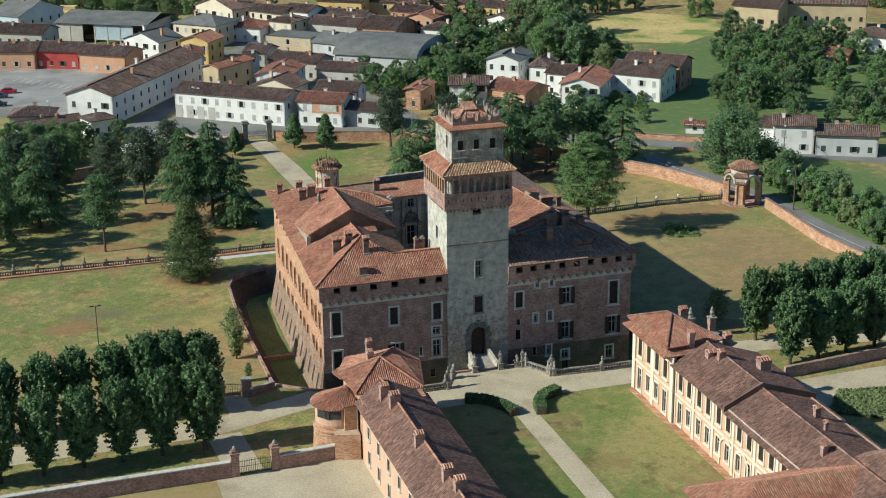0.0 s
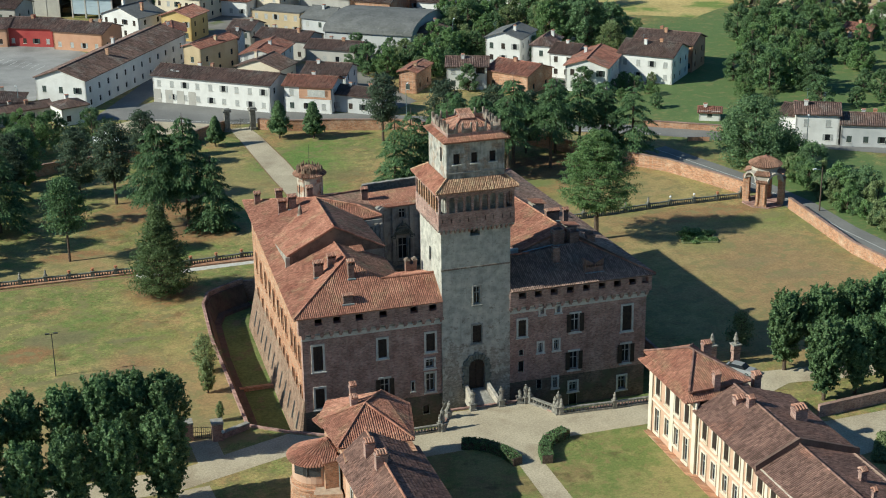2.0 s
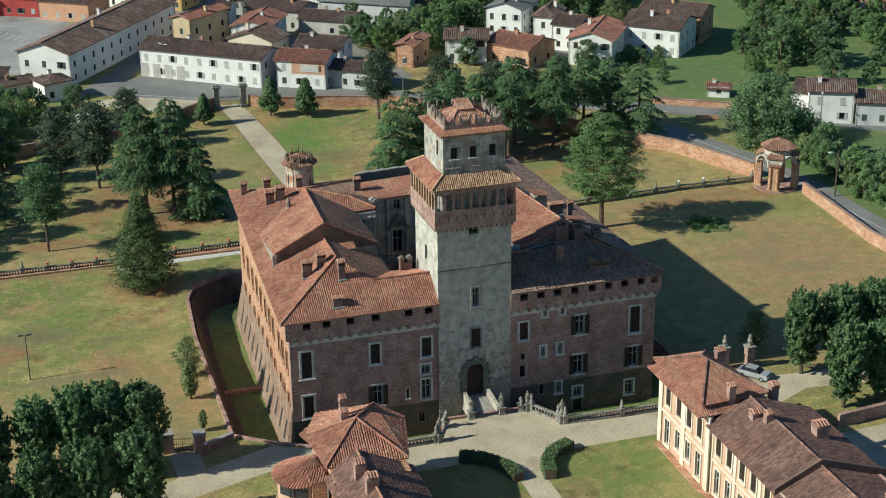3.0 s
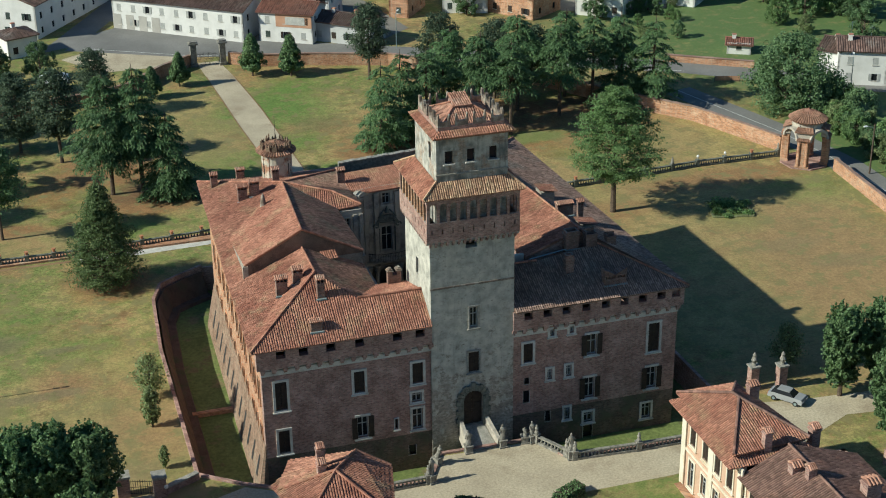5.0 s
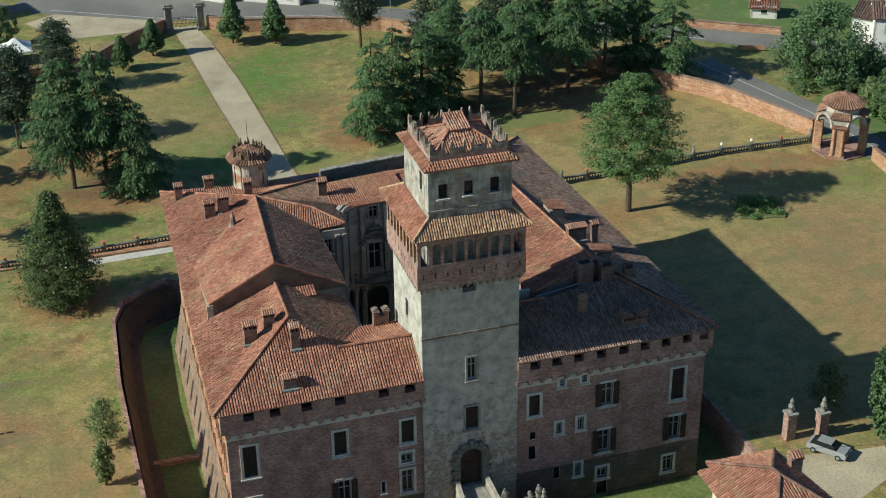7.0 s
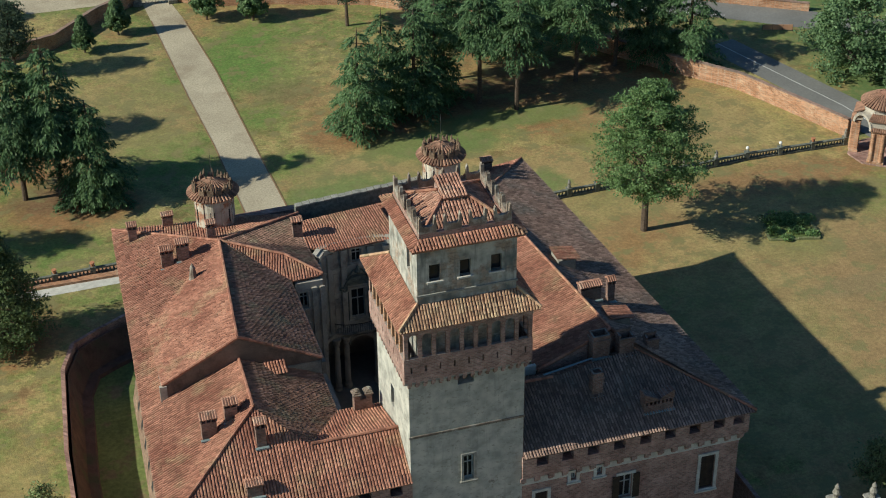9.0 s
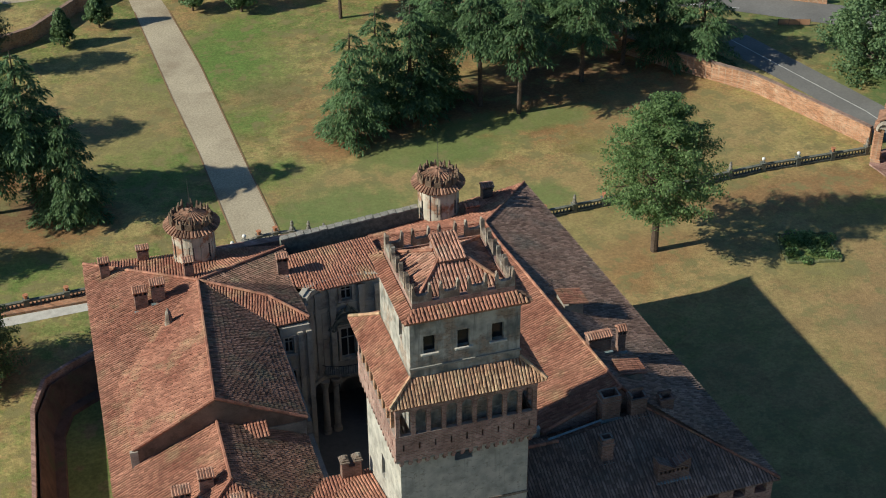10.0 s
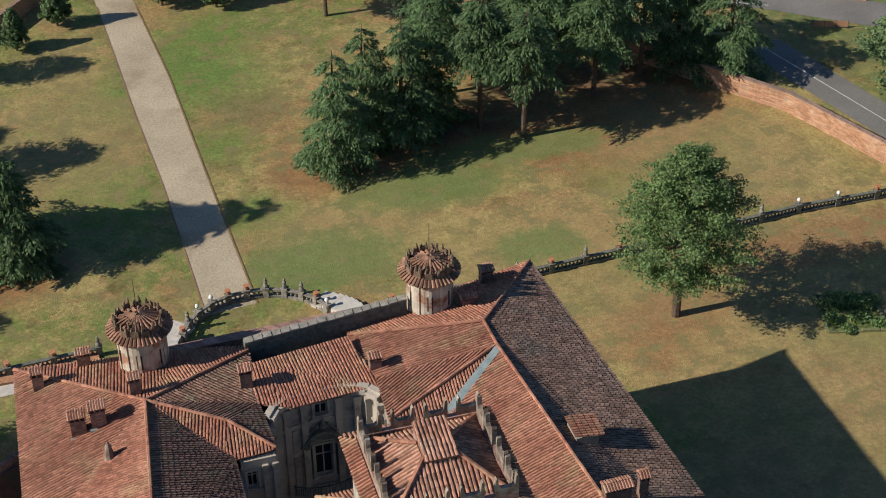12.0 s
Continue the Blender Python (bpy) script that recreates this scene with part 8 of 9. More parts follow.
limes = [lime_tree(11), lime_tree(12), lime_tree(13)]
plant(limes, [(-42.8, -16.6, 1.04), (-48.3, -16.6, 0.98), (-53.3, -16.7, 0.96), (-58.2, -16.9, 0.95), (-63.2, -17.6, 0.97), (-68.4, -18.0, 1.0), (-73.5, -18.0, 1.0),
              (-41.2, -4.6, 1.0), (-45.2, -4.0, 1.0), (-48.6, -4.0, 1.0), (-53.0, -4.0, 0.97), (-57.8, -3.8, 0.98), (-62.2, -5.2, 0.95), (-67.5, -5.2, 0.95), (-72.5, -5.2, 1.0),
              (42.4, -5.6, 0.98), (47.3, -5.8, 1.0), (52.4, -5.6, 0.98), (57.6, -5.0, 1.0), (62.7, -4.6, 1.0), (67.6, -4.2, 1.0), (72.6, -3.6, 1.0),
              (42.6, -15.6, 0.97), (47.4, -15.3, 0.96), (52.3, -14.8, 0.98), (57.4, -14.3, 1.0), (62.6, -13.8, 1.0), (67.4, -13.4, 1.0)], 0.06, 5)
cedars = [cedar_tree(21, 17, 5.6, 0.10, nb=39), cedar_tree(22, 17, 5.4, 0.16, nb=39), cedar_tree(23, 17, 5.2, 0.06, nb=42)]
plant(cedars, [(13.1, 85.6, 0.93), (21.6, 89.0, 0.95), (25.3, 92.2, 0.92), (17.6, 90.5, 0.9), (-57.6, 88.2, 1.05), (-62.5, 97.3, 1.0), (63.2, 91.8, 0.98), (58.5, 94.5, 0.9)], 0.05, 7)
tall = [cedar_tree(31, 18, 5.4, 0.55, nb=33), cedar_tree(32, 18, 4.8, 0.52, nb=30), cedar_tree(33, 18, 6.2, 0.48, nb=36)]
plant(tall, [(31.0, 89.5, 0.95), (35.1, 86.1, 0.95), (46.0, 92.0, 0.95), (40.2, 97.0, 0.98), (53.2, 95.0, 0.95), (28.5, 98.0, 0.92), (50.5, 101.0, 0.9), (60.0, 99.0, 0.85)], 0.05, 8)
plant([cedar_tree(36, 20, 7.2, 0.32, nb=60)], [(-30.4, 81.5, 1.0)], 0, 2)
plant([cedar_tree(37, 21, 5.2, 0.36, nb=48)], [(-26.0, 80.6, 1.0)], 0, 2)
plant([cedar_tree(38, 14, 5.0, 0.07, nb=54)], [(-22.0, 78.4, 1.0)], 0, 2)
PINE_LEAF = leaf_material("pine_needles", (0.062, 0.098, 0.062), (0.110, 0.150, 0.092))
pines = [bough_tree(34, 15, 4.4, 5.2, PINE_LEAF, "pine_tree", "dark blue-green pine with a tall bare trunk", "park pines", 60, 200, 0.30, ((0, 0.6), (0.35, 1.0), (0.7, 0.85), (1.0, 0.3)), 0.3, 0.55, 0.02),
         bough_tree(35, 15, 4.8, 3.6, PINE_LEAF, "pine_tree", "dark blue-green pine with a tall bare trunk", "park pines", 70, 200, 0.30, ((0, 0.7), (0.35, 1.0), (0.7, 0.8), (1.0, 0.3)), 0.3, 0.55, 0.02)]
plant(pines, [(-36.7, 97.5, 1.05), (-42.7, 104.0, 0.9), (20.3, 121.2, 0.95), (29.8, 109.0, 1.0), (-54.6, 105.0, 0.9), (38.5, 104.0, 0.95), (-29.0, 118.0, 0.8), (45.0, 103.0, 0.9)], 0.06, 9)
plant([bough_tree(41, 19.2, 7.5, 6.4, OAK_LEAF, "oak_tree", "tall light green oak standing alone on the lawn", "", 150, 310, 0.22, ((0, 0.6), (0.1, 0.95), (0.25, 1.0), (0.5, 0.84), (0.75, 0.62), (0.92, 0.38), (1.0, 0.12)), 0.12, 0.42)], [(38.6, 51.3, 1.0)], 0, 9)
plant([bough_tree(51, 14.6, 5.5, 1.0, YEW_LEAF, "yew_tree", "dense dark green conical yew tree", "", 300, 130, 0.22, ((0, 0.75), (0.12, 1.0), (0.4, 0.86), (0.7, 0.46), (0.9, 0.18), (1.0, 0.05)), 0.1, 0.36, 0.022)], [(-34.6, 50.3, 1.0)], 0, 3)
plant([bough_tree(52, 14.5, 4.4, 6.4, CEDAR_LEAF, "tall_thin_tree", "tall park tree with a slender bare trunk", "", 60, 200, 0.27, ((0, 0.75), (0.3, 1.0), (0.7, 0.75), (1.0, 0.25)), 0.15, 0.55, 0.016)], [(-47.2, 69.8, 1.0)], 0, 4)
mag = [dense_tree(53, 7.8, 2.4, 1.2, 0.2, LIME_LEAF, "magnolia_tree", "small dense dark green magnolia near the park wall", "small trees by the park gate", 7000, 0.3, 150, 0.45)]
plant(mag, [(0.4, 130.4, 1.0), (7.1, 127.8, 1.0), (-13.3, 128.8, 0.8), (-18.8, 123.8, 0.75)], 0.05, 6)
small = [bough_tree(54, 5.4, 2.1, 1.3, WILLOW_LEAF, "sapling", "thin light green sapling on the lawn", "saplings beside the moat", 44, 60, 0.2, ((0, 0.6), (0.4, 1.0), (0.8, 0.6), (1.0, 0.2)), 0.5, 0.32, 0.014)]
plant(small, [(-32.9, 19.0, 1.05), (39.6, 1.8, 1.15)], 0.1, 6)
plant([dense_tree(55, 5.0, 1.0, 0.3, 0.42, WILLOW_LEAF, "columnar_shrub", "slim upright light green shrub on the lawn", "shrubs beside the moat", 1500, 0.22, 60, 0.3)], [(-33.6, 12.4, 1.0), (-33.4, 3.6, 0.55)], 0.1, 6)

woods = [broad_tree(61, 10, 4.2, WOOD_LEAF, 2.2, 8500, 0.32, "tree", "leafy green tree of the village gardens", "village trees", 80, 0.12, 0.18, 0.8),
         broad_tree(62, 10, 3.7, LIME_LEAF, 2.0, 8500, 0.32, "tree", "leafy green tree of the village gardens", "village trees", 70, 0.12, 0.18, 0.8),
         broad_tree(63, 10, 4.6, OAK_LEAF, 2.0, 8500, 0.32, "tree", "leafy green tree of the village gardens", "village trees", 90, 0.12, 0.18, 0.8)]
spots = []
spots += [(134, 183, 9), (135, 175, 10), (138, 170, 11), (141, 165, 10), (148, 170, 10), (156, 175, 9), (150, 195, 9), (158, 197, 8), (166, 198, 8), (170, 192, 8), (177, 194, 8), (176, 181, 7)]
spots += [(116, 141, 9), (115, 131, 10), (121, 133, 10), (124, 128, 11), (126, 148, 10), (135, 152, 9), (142, 153, 8), (145, 148, 8), (145, 141, 7), (139, 116, 9), (134, 115, 8), (158, 143, 7)]
spots += [(163, 157, 6), (112, 143, 7), (107, 128, 6), (126, 112, 5), (150, 161, 8), (167, 171, 6), (171, 162, 6), (146, 179, 9), (127, 162, 9), (137, 108, 7), (97, 229, 12), (98, 219, 14)]
spots += [(110, 238, 14), (88, 209, 9), (103, 204, 7), (109, 201, 6), (111, 196, 5), (161, 252, 12)]
spots += [(156, 221, 8), (148, 274, 10), (138, 272, 9), (132, 268, 9), (111, 259, 12), (120, 267, 12), (30, 183, 7), (32, 178, 9), (36, 177, 8), (34, 196, 7)]
spots += [(42, 194, 6), (46, 177, 9), (63, 210, 9), (70, 216, 9), (59, 187, 7), (80, 221, 9), (86, 228, 8), (93, 235, 8), (76, 181, 6), (88, 247, 6), (50, 159, 7), (50, 155, 6)]
spots += [(62, 186, 8), (55, 196, 8), (-37, 140, 7), (-45, 140, 9), (-49, 134, 10), (-56, 132, 10), (-60, 138, 10), (-51, 145, 8), (-63, 120, 9), (-44, 354, 8), (-19, 338, 9), (-14, 330, 9)]
spots += [(-13, 306, 6), (-5, 282, 7), (-31, 347, 8), (-26, 337, 8), (-1, 323, 7), (-7, 333, 8), (34, 324, 6), (85, 146, 4), (87, 142, 3.5), (82, 144, 3), (88, 138, 3), (74, 143, 7)]
spots += [(71, 120, 4)]
plant(woods, [(x, y, h / 10) for x, y, h in spots], 0.25, 17)
plant([broad_tree(71, 13.0, 7.9, WOOD_LEAF, 2.5, 26000, 0.34, "broad_tree", "large dense dark green tree by the road", "", 120, 0.10, 0.2)], [(84.6, 82.0, 1.0)], 0, 5)
bush = [broad_tree(81, 4.2, 2.4, WILLOW_LEAF, 0.6, 6000, 0.22, "bush", "tall green bush beside the lane", "bushes along the lane", 30, 0.1),
        broad_tree(82, 4.6, 2.6, OAK_LEAF, 0.6, 6000, 0.22, "bush", "tall green bush beside the lane", "bushes along the lane", 30, 0.1),
        broad_tree(83, 4.6, 2.6, WOOD_LEAF, 0.6, 6000, 0.22, "bush", "tall green bush beside the lane", "bushes along the lane", 30, 0.1)]
line = [(87.0, 77.5), (86.6, 66.5), (86.2, 54.5), (86.0, 42.0), (86.2, 31.0), (87.5, 22.0), (91.0, 10.0), (96.0, -4.0)]
rng = random.Random(77)
bs = []
for (x0, y0), (x1, y1) in zip(line, line[1:]):
    for k in range(6):
        t = k / 6
        bs.append((x0 + (x1 - x0) * t + rng.random() * 2.0, y0 + (y1 - y0) * t, 0.65 + 0.45 * rng.random()))
        if k % 3 == 0:
            bs.append((x0 + (x1 - x0) * t + 3.5 + rng.random() * 3, y0 + (y1 - y0) * t, 0.8 + 0.6 * rng.random()))
plant(bush, bs, 0.1, 18)

# ---- village ----
WALLS = {
    "white": material("white_render", (0.62, 0.61, 0.58), (0.78, 0.77, 0.74), scale=0.3, grain=0.06, spot=(0.5, 0.49, 0.46), spot_scale=0.3, spot_range=(0.6, 0.8)),
    "grey": material("grey_render", (0.36, 0.34, 0.31), (0.48, 0.46, 0.42), scale=0.3, grain=0.1),
    "greywall": material("pale_grey_render", (0.42, 0.43, 0.43), (0.55, 0.55, 0.54), scale=0.3, grain=0.08),
    "cream": material("cream_render", (0.58, 0.50, 0.38), (0.68, 0.60, 0.47), scale=0.3, grain=0.08),
    "yellow": material("yellow_render", (0.52, 0.36, 0.14), (0.63, 0.46, 0.21), scale=0.3, grain=0.08),
    "ochre": material("ochre_render", (0.44, 0.34, 0.21), (0.54, 0.43, 0.28), scale=0.3, grain=0.1),
    "orange": material("orange_render", (0.46, 0.25, 0.16), (0.56, 0.33, 0.22), scale=0.3, grain=0.08),
    "red": material("red_render", (0.34, 0.05, 0.05), (0.42, 0.08, 0.07), scale=0.3, grain=0.08),
    "pink": material("rose_render", (0.52, 0.30, 0.24), (0.60, 0.38, 0.30), scale=0.3, grain=0.08),
    "brick": BRICK_ORANGE,
    "shed": material("pale_blue_sheeting", (0.36, 0.44, 0.50), (0.46, 0.54, 0.58), scale=0.3, grain=0.05),
}
GREY_ROOF = material("grey_corrugated_roof", (0.105, 0.108, 0.105), (0.20, 0.20, 0.195), scale=0.25, grain=0.25, grain_scale=2.0)
weather(GREY_ROOF, (0.06, 0.062, 0.055), (0.5, 0.5, 0.5), 0.5, 0.66, 0.6)
weather(GREY_ROOF, (0.30, 0.30, 0.285), (1.2, 1.2, 1.2), 0.58, 0.72, 0.45, 9.0)
VILLAGE_BROWN = material("village_brown_tiles", (0.098, 0.068, 0.060), (0.190, 0.118, 0.098), scale=0.2, detail=8.0, grain=0.3, grain_scale=2.0, island=0.36, obj=0.25, rough=0.9, spot=(0.17, 0.15, 0.135), spot_scale=0.25, spot_range=(0.5, 0.7))
VILLAGE_RED = material("village_red_tiles", (0.205, 0.088, 0.066), (0.32, 0.145, 0.105), scale=0.2, detail=8.0, grain=0.3, grain_scale=2.0, island=0.34, obj=0.2, rough=0.9, spot=(0.20, 0.135, 0.11), spot_scale=0.25, spot_range=(0.5, 0.7))
ROOFS = {"red": (VILLAGE_RED, DECK), "brown": (VILLAGE_BROWN, DECK_BROWN), "grey": (GREY_ROOF, GREY_ROOF)}


def house(x, y, rot, w, d, h, shape="x", wall_mat="white", roof_mat="brown", name="house", rise=None, storeys=2, label=None, wins=None, over=0.45):
    """A village house. x, y: the corner at the start of its front eave; rot: the way that front runs; it stands behind it.
    shape: ridge along x or y, hipped (h), flat (f) or vaulted (v)."""
    wall_word = {"greywall": "pale grey", "shed": "pale blue"}.get(wall_mat, wall_mat)
    t = thing(name, x, y, 0, label or f"{wall_word} village house with a {roof_mat} roof", "house", "village houses", rz=rot)
    wm, (tm, dm) = WALLS[wall_mat], ROOFS[roof_mat]
    rise = rise if rise is not None else (0.36 * d / 2 if shape in "xh" else 0.36 * w / 2)
    n = wins if wins is not None else max(1, int(w / 3.0))
    ns = max(1, int(d / 4.0))
    zs = [(0.9, 2.2), (3.8, 5.2)][:storeys] if h > 5 else [(0.9, 2.2)]
    front = [(w * (i + 0.5) / n - 0.5, w * (i + 0.5) / n + 0.5, a, b) for i in range(n) for a, b in zs]
    side = [(d * (i + 0.5) / ns - 0.45, d * (i + 0.5) / ns + 0.45, a, b) for i in range(ns) for a, b in zs]
    for p, q, hs in (((0, 0), (w, 0), front), ((w, 0), (w, d), side), ((w, d), (0, d), []), ((0, d), (0, 0), [])):
        wall(Geo(), p, q, -0.05, h, 0.35, hs).ob("wall", wm, t)
    for k, (a, b, z0, z1) in enumerate(front):
        win = Geo().box(a, 0.16, z0, b, 0.2, z1).ob("window", GLASS, t)
        sm = (DARKWOOD, GREENWOOD, FRAMEWOOD)[int(x * 7 + k) % 3 if int(x) % 2 else int(abs(x)) % 3]
        if k % 3 != 2:
            Geo().box(a + 0.02, 0.02, z0, b - 0.02, 0.08, z1).ob("shutter", sm, win)
        else:
            Geo().box(a - 0.5, -0.06, z0, a, -0.01, z1).ob("shutter", sm, win)
            Geo().box(b, -0.06, z0, b + 0.5, -0.01, z1).ob("shutter", sm, win)
        Geo().box(a - 0.1, -0.1, z0 - 0.1, b + 0.1, 0.02, z0).ob("sill", WHITE_STONE, win)
    for a, b, z0, z1 in side:
        Geo().box(w - 0.2, a, z0, w - 0.15, b, z1).ob("window", GLASS, t)
    o = over
    if shape == "x":
        e = [(-o, -o, h), (w + o, -o, h), (w + o, d + o, h), (-o, d + o, h)]
        r0, r1 = (-o, d / 2, h + rise), (w + o, d / 2, h + rise)
        polys = [[e[0], e[1], r1, r0], [e[2], e[3], r0, r1]]
        gab = [[(0, 0, h), (0, d, h), (0, d / 2, h + rise)], [(w, 0, h), (w, d, h), (w, d / 2, h + rise)]]
    elif shape == "y":
        e = [(-o, -o, h), (w + o, -o, h), (w + o, d + o, h), (-o, d + o, h)]
        r0, r1 = (w / 2, -o, h + rise), (w / 2, d + o, h + rise)
        polys = [[e[3], e[0], r0, r1], [e[1], e[2], r1, r0]]
        gab = [[(0, 0, h), (w, 0, h), (w / 2, 0, h + rise)], [(0, d, h), (w, d, h), (w / 2, d, h + rise)]]
    elif shape == "h":
        e = [(-o, -o, h), (w + o, -o, h), (w + o, d + o, h), (-o, d + o, h)]
        k = min(w, d) / 2 * 0.9
        r0, r1 = ((k, d / 2, h + rise), (w - k, d / 2, h + rise)) if w > d else ((w / 2, k, h + rise), (w / 2, d - k, h + rise))
        polys = [[e[0], e[1], r1, r0], [e[1], e[2], r1], [e[2], e[3], r0, r1], [e[3], e[0], r0]] if w > d else [[e[0], e[1], r0], [e[1], e[2], r1, r0], [e[2], e[3], r1], [e[3], e[0], r0, r1]]
        gab = []
    elif shape == "v":
        n = 12
        pr = [(d / 2 - (d / 2 + o) * math.cos(math.pi * i / n), h + rise * math.sin(math.pi * i / n)) for i in range(n + 1)]
        polys = [[(-o, pr[i][0], pr[i][1]), (w + o, pr[i][0], pr[i][1]), (w + o, pr[i + 1][0], pr[i + 1][1]), (-o, pr[i + 1][0], pr[i + 1][1])] for i in range(n)]
        gab = [[(0, p[0], p[1]) for p in pr], [(w, p[0], p[1]) for p in pr]]
    else:
        polys = [[(-0.1, -0.1, h), (w + 0.1, -0.1, h), (w + 0.1, d + 0.1, h), (-0.1, d + 0.1, h)]]
        gab = []
    for f in gab:
        Geo().face(*f).ob("gable", wm, t)
    if shape == "v":
        g = Geo()
        g.v = [(xx, yy, zz - dz) for dz in (0, 0.15) for xx in (-o, w + o) for yy, zz in pr]
        k = len(pr)
        for b_ in (0, 2 * k):
            g.f += [(b_ + i, b_ + k + i, b_ + k + i + 1, b_ + i + 1) for i in range(k - 1)]
        g.f += [(b_ + i, b_ + i + 1, b_ + 2 * k + i + 1, b_ + 2 * k + i) for b_ in (0, k) for i in range(k - 1)]
        rf = g.ob("roof", tm, t)
    elif roof_mat == "grey":
        for p in polys:
            m = len(p)
            g = Geo()
            g.v = [tuple(q) for q in p] + [(q[0], q[1], q[2] - 0.15) for q in p]
            g.f = [tuple(range(m))] + [(j, m + j, m + (j + 1) % m, (j + 1) % m) for j in range(m)]
            rf = g.ob("roof", tm, t)
    else:
        rf = roof("roof", polys, t, tm, dm, "", 0.42, 0.9, seed=int(abs(x) * 3) + 1, high=0.11)
    if shape in "xhy":
        rg = Geo()
        ridge(rg, Vector(r0) + Vector((0, 0, 0.08)), Vector(r1) + Vector((0, 0, 0.08)))
        rg.ob("ridge_tiles", tm, rf)
        rng = random.Random(int(abs(x * 13 + y)))
        for i in range(1 + int(w > 12)):
            px, py = w * (0.2 + 0.6 * rng.random()), d * (0.35 + 0.3 * rng.random())
            c = Geo().box(px - 0.35, py - 0.3, h, px + 0.35, py + 0.3, h + rise + 0.7).box(px - 0.45, py - 0.4, h + rise + 0.55, px + 0.45, py + 0.4, h + rise + 0.68).ob("chimney", BRICK_ORANGE if i else wm, t)
            Geo().box(px - 0.4, py - 0.35, h + rise + 0.7, px + 0.4, py + 0.35, h + rise + 0.85).ob("cap", TILE, c)
    return t

house(-20.6, 169.9, -39, 29.9, 9, 6.3, "x", "white", "brown")
house(5.8, 151.3, -32, 11.1, 8, 6, "x", "white", "red")
house(15.8, 148.1, -41, 12.6, 7, 4, "x", "greywall", "brown")
house(12.6, 163.0, -31, 10.4, 9, 5.5, "x", "white", "brown")
house(-59.8, 166.3, -13, 9.8, 8, 4, "h", "grey", "brown")
house(-63.5, 245.5, -20, 14.4, 10, 5, "x", "orange", "brown")
house(-49.9, 242.2, -28, 13.1, 10, 5, "x", "red", "brown")
house(-38.5, 233.6, -36, 14.6, 10, 5, "x", "orange", "brown")
house(-59.7, 264.9, -31, 15.0, 10, 7, "x", "grey", "brown")
hall = thing("timber_hall", -41.0, 280.8, 0, "open grey timber hall with corrugated roof and pale blue sheeting", "shed", rz=-32)
for k in range(8):
    Geo().box(29.1 * k / 7 - 0.2, -0.2, 0, 29.1 * k / 7 + 0.2, 0.2, 6.0).ob("post", WALLS["grey"], hall)
    if k in (0, 1):
        Geo().box(29.1 * k / 7 + 0.2, -0.1, 0, 29.1 * (k + 1) / 7 - 0.2, 0.1, 5.9).ob("wall", WALLS["grey"], hall)
    elif k in (3, 4, 5):
        for h in range(6):
            Geo().box(29.1 * k / 7 + 0.2, -0.1 - 0.02 * (h % 2), 1.2 + 0.78 * h, 29.1 * (k + 1) / 7 - 0.2, 0.1, 1.2 + 0.78 * (h + 0.97)).ob("sheet_panel", WALLS["shed"], hall, "pale blue metal sheeting")
wall(Geo(), (29.1, 22.0), (0, 22.0), 0, 6.0, 0.4).ob("wall", WALLS["grey"], hall)
wall(Geo(), (29.1, 0.3), (29.1, 21.6), 0, 6.0, 0.4).ob("wall", WALLS["grey"], hall)
wall(Geo(), (0, 21.6), (0, 0.3), 0, 6.0, 0.4).ob("wall", WALLS["grey"], hall)
for y0, y1 in ((-0.8, 11.0), (11.0, 22.8)):
    za, zb = (6.0, 8.2) if y0 < 0 else (8.2, 6.0)
    for k in range(16):
        x0, x1 = -0.8 + 30.7 * k / 16, -0.8 + 30.7 * (k + 0.985) / 16
        g = Geo()
        g.v = [(x, y, z + d) for d in (0, 0.12) for x, y, z in ((x0, y0, za), (x1, y0, za), (x1, y1, zb), (x0, y1, zb))]
        g.f = [(3, 2, 1, 0), (4, 5, 6, 7), (0, 1, 5, 4), (1, 2, 6, 5), (2, 3, 7, 6), (3, 0, 4, 7)]
        g.ob("roof_sheet", GREY_ROOF, hall)
house(-24.6, 247.0, -50, 13.6, 10, 6, "y", "white", "grey")
house(-7.9, 265.3, -43, 15.5, 12, 6.5, "h", "cream", "grey")
house(-9.9, 235.8, -38, 9.0, 9, 6.5, "y", "yellow", "red")
house(-12.7, 216.2, -6, 6.3, 9, 6, "y", "white", "red")
house(-10.4, 191.6, -49, 5.4, 14, 7.5, "y", "ochre", "red")
house(3.6, 296.2, -57, 17.5, 12, 6.5, "y", "cream", "brown")
house(13.1, 293.4, -46, 10.1, 10, 6, "h", "pink", "red")
house(18.4, 282.1, -52, 13.4, 9, 6, "x", "cream", "brown")
house(20.7, 261.6, -48, 8.5, 9, 6, "h", "cream", "brown")
house(8.9, 263.7, -37, 10.4, 10, 4.5, "h", "white", "red")
house(28.0, 275.3, -46, 9.5, 9, 6.5, "x", "white", "brown")
house(14.9, 237.8, -41, 15.1, 10, 6, "f", "ochre", "grey")
house(25.5, 222.7, -48, 8.0, 12, 6, "x", "greywall", "grey")
house(28.4, 207.6, -36, 23.6, 26, 5.2, "v", "greywall", "grey", rise=3.4, storeys=1)
house(49.0, 198.6, -31, 8.3, 10, 5, "h", "grey", "brown")
house(35.7, 273.9, -43, 19.2, 9, 5, "x", "white", "brown")
house(32.9, 258.8, -42, 16.3, 9, 5, "x", "grey", "brown")
house(45.9, 245.7, -40, 11.2, 14, 5, "x", "brick", "brown")
house(60.4, 266.1, -48, 12.8, 9, 6, "x", "brick", "brown")
house(61.3, 252.6, -45, 9.7, 9, 6, "y", "orange", "red")
house(63.6, 242.9, -39, 8.7, 9, 4, "h", "white", "brown")
